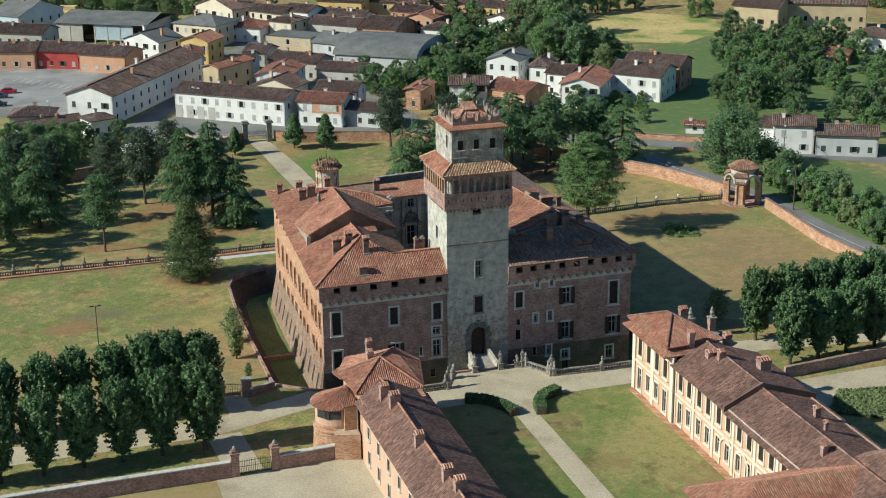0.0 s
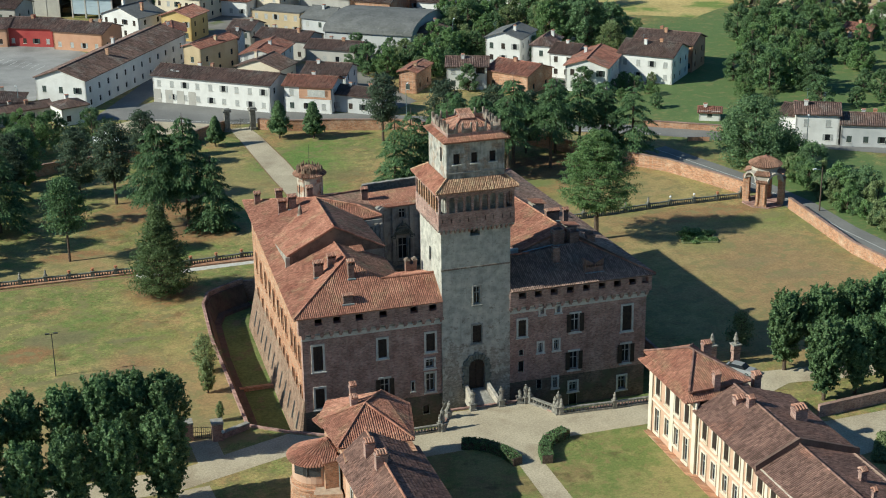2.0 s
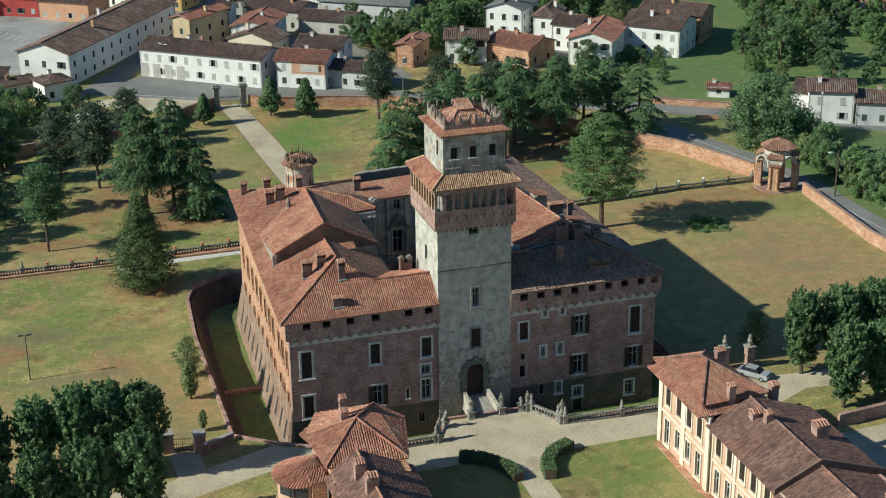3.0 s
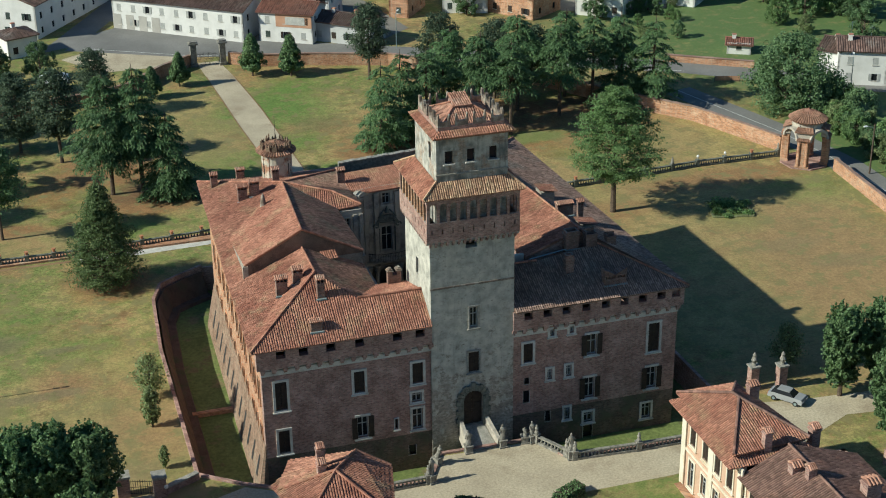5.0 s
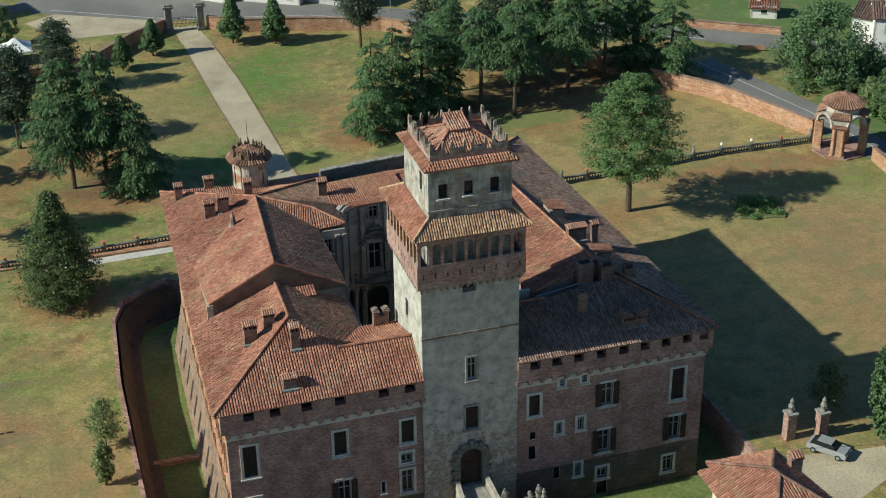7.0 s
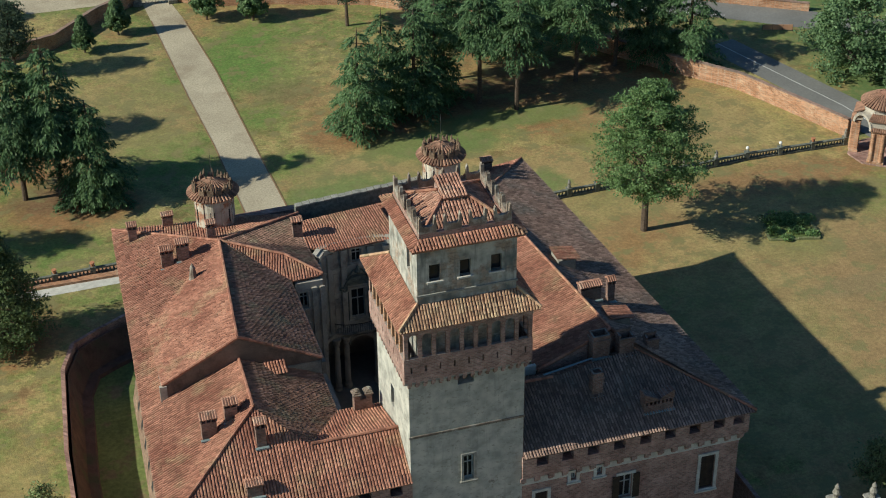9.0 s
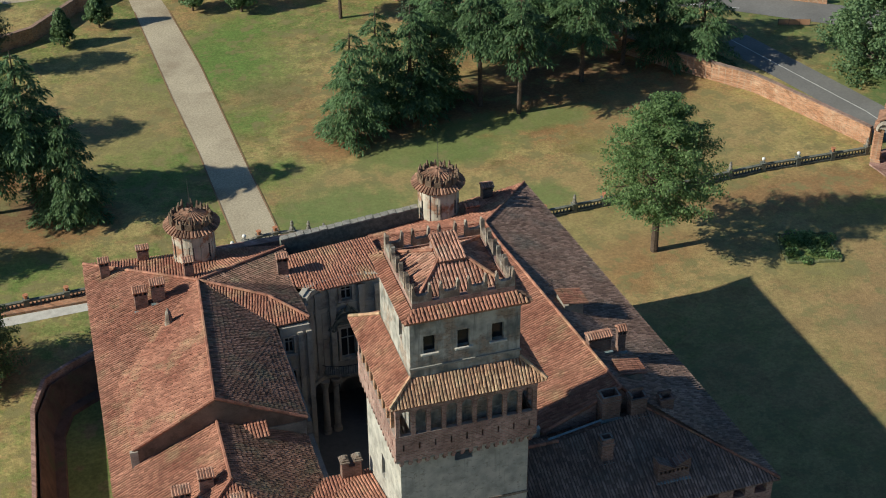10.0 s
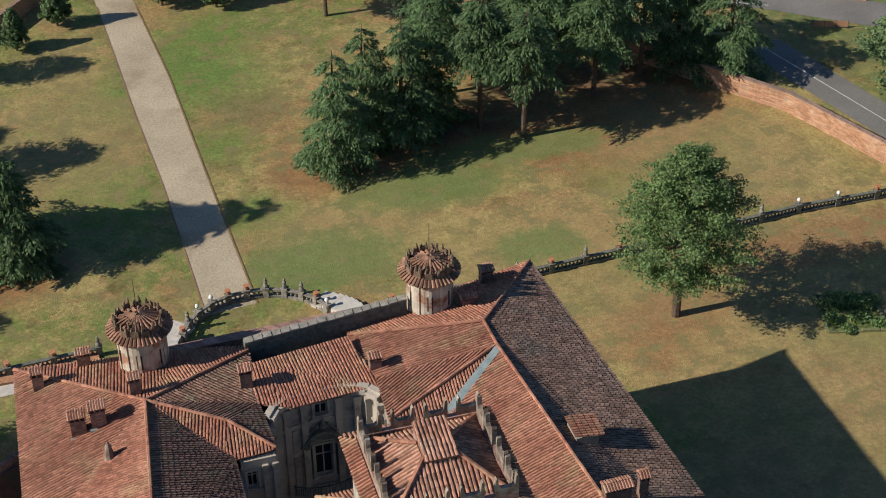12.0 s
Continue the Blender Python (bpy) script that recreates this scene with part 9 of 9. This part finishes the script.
house(1.3, 200.2, -21, 3.1, 9, 6.5, "x", "white", "brown")
house(4.4, 214.8, -34, 6.4, 9, 6, "x", "grey", "brown")
house(9.9, 207.3, -41, 14.7, 9, 5, "x", "grey", "brown")
house(2.5, 186.5, -29, 9.0, 14, 5.5, "y", "white", "red")
house(0.7, 181.5, -40, 11.6, 8, 4, "y", "cream", "brown")
house(20.4, 195.1, -36, 13.7, 8, 4, "x", "grey", "brown")
house(34.4, 158.8, -37, 4.3, 10, 5, "y", "brick", "red")
house(45.6, 157.7, -20, 9.4, 8, 5.5, "x", "white", "brown")
house(54.8, 155.8, -55, 11.6, 10, 4.5, "x", "brick", "red")
house(63.0, 180.5, -39, 9.2, 12, 6.5, "y", "white", "grey")
house(70.6, 168.3, -37, 4.8, 10, 6.5, "h", "white", "brown")
house(72.5, 161.1, -45, 6.5, 9, 6, "x", "white", "brown")
house(71.1, 147.4, -35, 9.9, 16, 6, "y", "white", "red")
house(86.9, 153.3, -44, 13.4, 12, 6.5, "x", "white", "brown")
house(95.5, 163.8, -44, 15.0, 10, 6.8, "x", "orange", "brown")
house(88.5, 113.5, -28, 4.5, 4, 1.9, "x", "white", "red", wins=1)
house(82.5, 244.3, -53, 14.9, 10, 5, "y", "white", "brown")
house(88.9, 264.4, -48, 9.6, 9, 6, "x", "yellow", "brown")
house(103.5, 267.6, -47, 5.1, 9, 5, "x", "cream", "brown")
house(98.8, 91.1, -27, 8.7, 8, 6.3, "x", "white", "brown")
house(106.6, 86.4, -28, 13.1, 8, 4.6, "x", "greywall", "brown")
house(98.0, 96.5, -49, 3.8, 8, 5, "x", "white", "brown")
house(176.7, 187.6, -52, 11.4, 10, 4.5, "h", "white", "brown")
house(156.6, 221.3, -46, 14.4, 12, 9, "x", "ochre", "brown")
house(171.1, 219.1, -28, 26.5, 12, 9, "x", "ochre", "brown")
house(159.8, 173.3, -50, 7.2, 6, 3, "x", "orange", "red")
house(41.7, 287.8, -34, 15.5, 10, 7, "x", "yellow", "brown")
house(56.4, 286.3, -34, 19.4, 10, 6, "x", "yellow", "brown")
house(78.9, 284.2, -45, 16.6, 10, 5, "x", "brick", "brown")
house(-60.3, 298.1, -46, 12.1, 20, 7, "x", "shed", "grey")
house(-46.2, 173.5, -34, 12.5, 50.0, 7.0, "y", "white", "brown", wins=3, label="long white street house with a brown tiled roof")
house(-42.0, 155.0, 20, 6.0, 6.0, 4.0, "h", "white", "brown")
house(-58.0, 158.0, 16, 15.0, 5.0, 3.0, "x", "grey", "brown")

# ---- woods, gardens, yards and small things ----
def inside(x, y, poly):
    c = False
    for (x0, y0), (x1, y1) in zip(poly, poly[1:] + poly[:1]):
        if (y0 > y) != (y1 > y) and x < (x1 - x0) * (y - y0) / (y1 - y0) + x0:
            c = not c
    return c


def scatter(poly, gap, seed):
    """Places in a plan polygon, none nearer to another than gap."""
    r = random.Random(seed)
    xs, ys = [p[0] for p in poly], [p[1] for p in poly]
    got = []
    for _ in range(2500):
        x, y = r.uniform(min(xs), max(xs)), r.uniform(min(ys), max(ys))
        if inside(x, y, poly) and all((x - a) ** 2 + (y - b) ** 2 > gap * gap for a, b in got):
            got.append((x, y))
    return got


def grove(kinds, poly, gap, h0, h1, seed):
    r = random.Random(seed)
    plant(kinds, [(x, y, r.uniform(h0, h1) / 10) for x, y in scatter(poly, gap, seed)], 0.1, seed)


def wood_kinds(seed, label, group):
    return [broad_tree(seed, 10, 4.4, WOOD_LEAF, 1.6, 9000, 0.32, "tree", label, group, 90, 0.10, 0.17, 0.8),
            broad_tree(seed + 1, 10, 4.0, OAK_LEAF, 1.6, 9000, 0.32, "tree", label, group, 80, 0.10, 0.18, 0.8),
            broad_tree(seed + 2, 10, 4.6, WILLOW_LEAF, 1.6, 9000, 0.30, "tree", label, group, 110, 0.06, 0.16, 0.9)]


grove(wood_kinds(610, "leafy green tree of the wild garden wood", "garden wood"),
      [(160, 218), (170, 222), (171, 207), (182, 199), (167, 182), (155, 170), (163, 153), (168, 155), (128, 94), (121, 97), (122, 106), (134, 136), (129, 132),
       (117, 111), (106, 114), (106, 124), (114, 139), (122, 148), (136, 169), (146, 190)], 10.5, 4.0, 8.0, 41)
grove(wood_kinds(620, "tall dark green tree at the field's edge", "trees by the field"),
      [(98, 268), (110, 264), (108, 239), (100, 209), (104, 190), (98, 176), (92, 174), (91, 187), (84, 188), (86, 217), (93, 240)], 6.5, 8.0, 14.0, 42)
grove(wood_kinds(630, "green tree in a village garden", "garden trees"),
      [(82, 274), (90, 271), (83, 237), (86, 217), (74, 203), (61, 184), (53, 183), (56, 205), (66, 225), (75, 240)], 6.0, 5.0, 9.5, 43)
grove(wood_kinds(640, "green tree behind the field", "trees behind the field"), [(150, 296), (200, 292), (230, 240), (240, 300), (160, 330), (110, 320), (115, 292)], 8.5, 8.0, 13.0, 44)
grove(wood_kinds(650, "green tree behind the timber yard", "trees behind the timber yard"), [(-60, 362), (-25, 335), (-6, 301), (6, 312), (0, 345), (-40, 380)], 7.5, 6.0, 10.0, 45)
grove(wood_kinds(660, "green garden tree beside the road", "roadside garden trees"), [(76, 131), (83, 144), (93, 148), (92, 138), (84, 124), (79, 122)], 6.5, 2.0, 4.0, 46)
grove(wood_kinds(670, "green tree by the village yards", "yard trees"), [(35, 172), (41, 186), (50, 190), (55, 176), (48, 166), (40, 165)], 5.0, 6.0, 9.5, 47)
grove(wood_kinds(680, "bushy green tree beyond the lane", "trees beyond the lane"), [(89, 45), (94, 44), (108, 30), (104, 16), (93, 16), (90, 30)], 6.5, 3.0, 5.5, 48)
# gaps between the houses are paved and gravelled yards
YARD = material("worn_yard", (0.16, 0.15, 0.135), (0.25, 0.235, 0.21), scale=0.15, detail=8.0, grain=0.2, grain_scale=3.0, spot=(0.13, 0.15, 0.06), spot_scale=0.1, spot_range=(0.55, 0.65))
sheet("village_yards", [(-22, 176), (-4, 158), (4, 152), (28, 143), (36, 150), (33, 170), (30, 186), (48, 196), (60, 210), (72, 240), (82, 262), (98, 270), (90, 300), (30, 310), (-8, 300), (-26, 268), (-32, 240), (-20, 215)],
      YARD, "worn paved yards between the village houses", "yard", 0.018)
sheet("village_yards", [(60, 186), (76, 182), (84, 168), (100, 158), (98, 146), (80, 146), (68, 152), (58, 162)], YARD, "worn paved yards between the village houses", "yard", 0.018)

# brick-edged sunken bed with plants on the east lawn
bed = thing("sunken_bed", 55.0, 46.5, 0, "overgrown sunken bed with a mossy stone kerb on the lawn", "flower bed", rz=-14)
MOSS = material("mossy_kerb", (0.12, 0.15, 0.06), (0.24, 0.24, 0.13), scale=1.2, grain=0.25)
rngb = np.random.default_rng(5)
rb = random.Random(8)
for (ax, ay), (bx, by) in (((-2.9, -2.8), (2.9, -2.8)), ((2.9, -2.8), (2.9, 2.9)), ((2.9, 2.9), (-2.9, 2.9)), ((-2.9, 2.9), (-2.9, -2.8))):
    for i in range(7):
        u = (i + 0.5) / 7
        m = pose(ax + (bx - ax) * u, ay + (by - ay) * u, 0, rb.uniform(-3, 3), rb.uniform(-3, 3), math.degrees(math.atan2(by - ay, bx - ax)) + rb.uniform(-4, 4))
        Geo().box(-0.41, -0.16, -0.1, 0.41, 0.16, rb.uniform(0.12, 0.3), m).ob("kerb_stone", MOSS, bed)
Geo().box(-2.7, -2.6, -0.05, 2.7, 2.7, 0.06).ob("soil", DAMP, bed)
# clumps of undergrowth: tall and dark towards the back, low and patchy in front, some spilling over the kerb
at = []
for cx_, cy_, cr_, ch_, cn_ in ((-1.6, 1.2, 1.3, 1.5, 620), (0.2, 1.6, 1.2, 1.2, 480), (1.7, 0.9, 1.0, 0.9, 360), (-2.0, -1.0, 0.9, 0.7, 260), (0.6, -0.9, 1.1, 0.55, 260), (2.4, -1.9, 0.9, 0.6, 220), (-0.9, -2.6, 0.8, 0.5, 160), (2.9, 1.6, 0.8, 0.7, 180)):
    u, a = np.sqrt(rngb.random(cn_)), 6.283 * rngb.random(cn_)
    at.append(np.c_[cx_ + cr_ * u * np.cos(a), cy_ + cr_ * u * np.sin(a), 0.08 + ch_ * rngb.random(cn_) * np.sqrt(1.02 - u * u)])
pts = np.concatenate(at)
quads(leaf_quads(pts, 0.2, rngb, np.tile((0.5, 0.0, 0.6), (len(pts), 1)), 0.9, 1.9), "undergrowth", OAK_LEAF, bed, kind="stuff")
for x_ in (-2.0, -1.3):
    Geo().lathe([(0.55, 0.0), (0.5, 0.4), (0.3, 0.75), (0.05, 0.9)], 9, x_, 2.1).ob("boulder", DARK_STONE, bed)

CAR_GLASS = GLASS
TYRE = material("tyre_rubber", (0.02, 0.02, 0.02), (0.035, 0.035, 0.035), scale=4.0)


def car(x, y, rz, colour, word, kind="car"):
    """A parked car: shaped body, glasshouse, four wheels."""
    paint = material(word + "_car_paint", tuple(0.9 * c for c in colour), colour, scale=1.0, rough=0.25, grain=0.03)
    t = thing("car", x, y, 0, word + " car parked on the hard ground", "car", "parked cars", rz=rz)
    prof = [(-2.05, 0.35), (-2.1, 0.75), (-1.95, 0.95), (-0.95, 1.0), (1.5, 1.02), (2.05, 0.92), (2.1, 0.4)]
    g = Geo()
    n = len(prof)
    for sx, wv in ((-1, 0.86), (1, 0.86)):
        g.v += [(px, sx * (wv - (0.06 if pz > 0.9 else 0)), pz) for px, pz in prof]
    g.f = [tuple(range(n - 1, -1, -1)), tuple(range(n, 2 * n))] + [(i, (i + 1) % n, n + (i + 1) % n, n + i) for i in range(n)]
    body = g.ob("body", paint, t)
    cab = [(-1.05, 0.99), (-0.45, 1.42), (1.1, 1.44), (1.75, 1.0)]
    g = Geo()
    g.v = [(px, -0.78 if pz < 1.2 else -0.62, pz) for px, pz in cab] + [(px, 0.78 if pz < 1.2 else 0.62, pz) for px, pz in cab]
    g.f = [(3, 2, 1, 0), (4, 5, 6, 7), (0, 1, 5, 4), (1, 2, 6, 5), (2, 3, 7, 6)]
    g.ob("windows", CAR_GLASS, t)
    Geo().box(-0.42, -0.62, 1.42, 1.08, 0.62, 1.47).ob("roof", paint, t)
    for px in (-1.3, 1.3):
        for sy in (-1, 1):
            w_ = Geo().tube((px, sy * 0.66, 0.32), (px, sy * 0.88, 0.32), 0.32, 0.32, 14).ob("wheel", TYRE, t)
            Geo().tube((px, sy * 0.87, 0.32), (px, sy * 0.895, 0.32), 0.19, 0.18, 10).ob("rim", ZINC, w_)
    for sy in (-1, 1):
        Geo().box(-2.12, sy * 0.6 - 0.2, 0.62, -2.05, sy * 0.6 + 0.2, 0.76).ob("headlight", GLOBE, body)
        Geo().box(2.05, sy * 0.62 - 0.15, 0.68, 2.12, sy * 0.62 + 0.15, 0.84).ob("tail_light", WALLS["red"], body)
    return t


car(36.2, -4.7, 128, (0.30, 0.31, 0.32), "silver grey")
car(-58.5, 211.3, 172, (0.50, 0.02, 0.05), "red")
car(-47.9, 171.8, 60, (0.02, 0.06, 0.13), "dark blue")
car(-60.9, 206.2, 172, (0.05, 0.07, 0.10), "blue-grey")
car(-61.5, 196.6, 172, (0.03, 0.04, 0.05), "black")
car(-51.7, 309.2, 120, (0.06, 0.08, 0.12), "slate blue")

# white party tent behind the park wall
tent = thing("party_tent", -34.9, 133.5, 0, "white canvas party tent with a pointed roof", "tent")
CANVAS = material("white_canvas", (0.72, 0.74, 0.74), (0.82, 0.83, 0.82), scale=0.6, grain=0.05)
Geo().lathe([(3.6, 2.1), (3.55, 2.4), (1.6, 3.1), (0.1, 4.1)], 4, turn=45).ob("canopy", CANVAS, tent)
for sx in (-2.4, 2.4):
    for sy in (-2.4, 2.4):
        Geo().tube((sx, sy, -0.05), (sx, sy, 2.2), 0.05, 0.05, 6).ob("pole", FRAMEWOOD, tent)

LUMBER = material("fresh_timber", (0.55, 0.40, 0.16), (0.68, 0.52, 0.26), scale=0.5, grain=0.15)


def lumber(x, y, rz, w, d, h):
    t = thing("timber_stack", x, y, 0, "stack of fresh yellow sawn timber in the yard", "timber stack", "timber stacks", rz=rz)
    n = max(2, int(h / 0.45))
    for i in range(n):
        s = 0.12 * ((i * 7) % 3)
        Geo().box(-w / 2 + s, -d / 2, h * i / n, w / 2 - s * 0.5, d / 2, h * (i + 0.86) / n).ob("board_layer", LUMBER, t)


for a in ((-47.4, 334.3, -20, 9, 3, 2.4), (-41.0, 328.5, -20, 6, 2.5, 1.6), (-34.2, 334.5, -20, 6, 3, 2.4), (-35.8, 327.5, -20, 6, 3, 1.8), (-29.3, 282.5, -28, 7, 2.0, 1.4), (-24.1, 279.7, -28, 6, 2.0, 1.2), (-40.9, 290.6, -25, 8, 1.6, 0.8)):
    lumber(*a)


def street_lamp(x, y, h, rz, arm=1.2):
    t = thing("street_lamp", x, y, 0, "pale grey metal street lamp", "street lamp", "street lamps", rz=rz)
    Geo().tube((0, 0, -0.05), (0, 0, h), 0.09, 0.06, 8).ob("pole", ZINC, t)
    Geo().tube((0, 0, h), (arm, 0, h + 0.25), 0.045, 0.04, 6).ob("arm", ZINC, t)
    Geo().box(arm - 0.1, -0.16, h + 0.2, arm + 0.6, 0.16, h + 0.34).ob("lamp_head", GLOBE, t)


for a in ((-16.1, 168.4, 7, -50), (-15.3, 167.7, 7, 130), (59.1, 195.1, 8, 60), (-50.5, 166.0, 6.5, 100), (30.0, 137.5, 7, 60), (98.0, 85.0, 7, 60), (-33.0, 190.0, 7, 20)):
    street_lamp(*a)
pole = thing("utility_pole", 81.6, 51.9, 0, "tall wooden utility pole with a white lamp beside the lane", "utility pole")
Geo().tube((0, 0, -0.1), (0, 0, 8.2), 0.15, 0.10, 8).ob("shaft", BARK, pole)
Geo().tube((0, 0, 7.6), (-1.2, 0.3, 7.9), 0.04, 0.04, 6).ob("arm", ZINC, pole)
Geo().box(-1.7, 0.1, 7.8, -1.1, 0.45, 7.95).ob("lamp_head", GLOBE, pole)
fence = thing("mesh_fence", 79, 99.5, 0, "orange plastic mesh safety fence by the road", "fence", rz=-19)
for i in range(4):
    Geo().tube((1.5 * i, 0, -0.05), (1.5 * i, 0, 1.15), 0.03, 0.03, 5).ob("post", IRON, fence)
    if i < 3:
        Geo().box(1.5 * i, -0.012, 0.2, 1.5 * i + 1.5, 0.012, 1.05).ob("mesh_panel", WALLS["orange"], fence)


def aerial(x, y, z, h):
    t = thing("roof_aerial", x, y, z, "thin metal television aerial on the roof", "aerial", "television aerials")
    Geo().tube((0, 0, -1.5), (0, 0, h), 0.035, 0.03, 5).ob("mast", ZINC, t)
    for k in range(3):
        Geo().tube((-0.5, 0, h - 0.15 - 0.25 * k), (0.5, 0, h - 0.15 - 0.25 * k), 0.02, 0.02, 4).ob("rod", ZINC, t)


for a in ((102.5, 93.5, 7.5, 3.2), (106.0, 92.5, 7.2, 2.6), (-8, 166, 7.2, 2.0), (10, 153, 7, 1.8), (78, 160, 7.5, 2.0), (94, 155, 8, 2.0), (66, 182, 8, 1.8)):
    aerial(*a)
# edging of the park drive
for line in ([(-5.3, 64.7), (-5.9, 88.5), (-6.8, 104.1), (-7.9, 132.5)], [(-0.1, 65.2), (-0.9, 87.6), (-1.6, 111.9), (-3.0, 131.5)]):
    strip("drive_edging", line, 0.2, EARTH, "worn brick edging of the park drive", "edging", 0.06)
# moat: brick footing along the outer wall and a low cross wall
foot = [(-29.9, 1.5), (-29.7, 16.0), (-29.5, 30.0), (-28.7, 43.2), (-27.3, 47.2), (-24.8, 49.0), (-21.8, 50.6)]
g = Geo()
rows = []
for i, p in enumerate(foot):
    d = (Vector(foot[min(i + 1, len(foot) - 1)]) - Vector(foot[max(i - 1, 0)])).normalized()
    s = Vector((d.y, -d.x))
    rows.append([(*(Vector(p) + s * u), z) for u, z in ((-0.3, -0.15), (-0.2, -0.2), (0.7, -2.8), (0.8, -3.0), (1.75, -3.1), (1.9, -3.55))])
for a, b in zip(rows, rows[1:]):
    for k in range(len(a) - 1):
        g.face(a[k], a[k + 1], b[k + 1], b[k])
# The dark brick carries the shade of this side of the moat.
g.ob("moat_footing", SHADE_BRICK, None, "battered brick footing along the foot of the moat wall", "footing", kind="structure")
Geo().box(-28.4, 18.5, -3.7, -23.0, 19.15, -3.0).ob("moat_cross_wall", BRICK_ORANGE, None, "low brick cross wall on the moat floor", "wall", kind="structure")
# coloured front of the roadside house
pan = thing("facade_panel", 5.8, 151.3, 0, "orange-red render panel on the roadside house", "facade panel", rz=-32)
Geo().box(3.6, -0.06, 3.2, 11.0, -0.005, 5.9).ob("panel", WALLS["orange"], pan)
Geo().box(5.6, -0.12, 3.7, 9.6, -0.06, 5.3).ob("roller_shutter", CURTAIN, pan, "pale beige roller shutter")
# dense dark trees at the west edge of the park
west_kinds = [broad_tree(690, 14, 5.2, LIME_LEAF, 3.0, 12000, 0.34, "tree", "large dark green tree at the park's west edge", "west park trees", 80, 0.14, 0.2),
              broad_tree(691, 14, 5.0, PINE_LEAF, 3.0, 12000, 0.34, "tree", "large dark green tree at the park's west edge", "west park trees", 80, 0.16, 0.2)]
plant(west_kinds, [(-66.0, 78.0, 1.1), (-60.5, 112.0, 0.95), (-68.5, 102.0, 1.05), (-75.0, 88.0, 1.1), (-52.5, 113.0, 0.9), (-74.0, 70.0, 1.0)], 0.05, 9)
# rank grass behind the east wing's yard, and a pole with a cable beside the lime row
rank = thing("tall_grass", 45, -31, 0, "patch of tall rank green grass beside the yard", "grass", kind="stuff")
rank.matrix_world = Matrix.Identity(4)
rngg = np.random.default_rng(8)
ng = 9000
tt, uu = rngg.random((ng, 1)), rngg.random((ng, 1))
base_p = (1 - tt) * ((1 - uu) * np.array((39.1, -32.4)) + uu * np.array((44.0, -26.2))) + tt * ((1 - uu) * np.array((46.5, -37.5)) + uu * np.array((62.0, -30.0)))
quads(leaf_quads(np.c_[base_p, 0.05 + 0.3 * rngg.random(ng)], 0.42, rngg, np.tile((-0.5, 0.1, 0.8), (ng, 1)), 0.6, 1.3), "blades", WILLOW_LEAF, rank, kind="stuff")
pole = thing("utility_pole", 56.3, -15.8, 0, "grey wooden pole with a cable beside the lime row", "utility pole")
Geo().tube((0, 0, -0.1), (0, 0, 8.5), 0.14, 0.10, 8).ob("shaft", BARK, pole)
for i in range(10):
    za, zb = 8.3 - 1.0 * math.sin(math.pi * i / 10), 8.3 - 1.0 * math.sin(math.pi * (i + 1) / 10)
    Geo().tube((-2.9 * i, 0.25 * i, za), (-2.9 * (i + 1), 0.25 * (i + 1), zb), 0.02, 0.02, 4).ob("cable", IRON, pole)
pan = thing("facade_panel", -20.6, 169.9, 0, "bare grey render on the lower front of the long white house", "facade panel", rz=-39)
for x0, x1 in ((0.1, 2.0), (3.1, 5.0), (6.1, 8.0), (9.1, 11.0)):
    Geo().box(x0, -0.03, 0.0, x1, -0.005, 3.1).ob("panel", WALLS["grey"], pan)
gl = thing("lamp_globe", -34.0, -1.9, 0, "white glass lamp globe on a short post by the garden gate", "lamp")
Geo().tube((0, 0, -0.05), (0, 0, 1.0), 0.05, 0.04, 8).ob("post", IRON, gl)
Geo().lathe([(0.06, 1.0), (0.2, 1.12), (0.25, 1.28), (0.2, 1.44), (0.05, 1.55)], 12).ob("globe", GLOBE, gl, smooth=True)
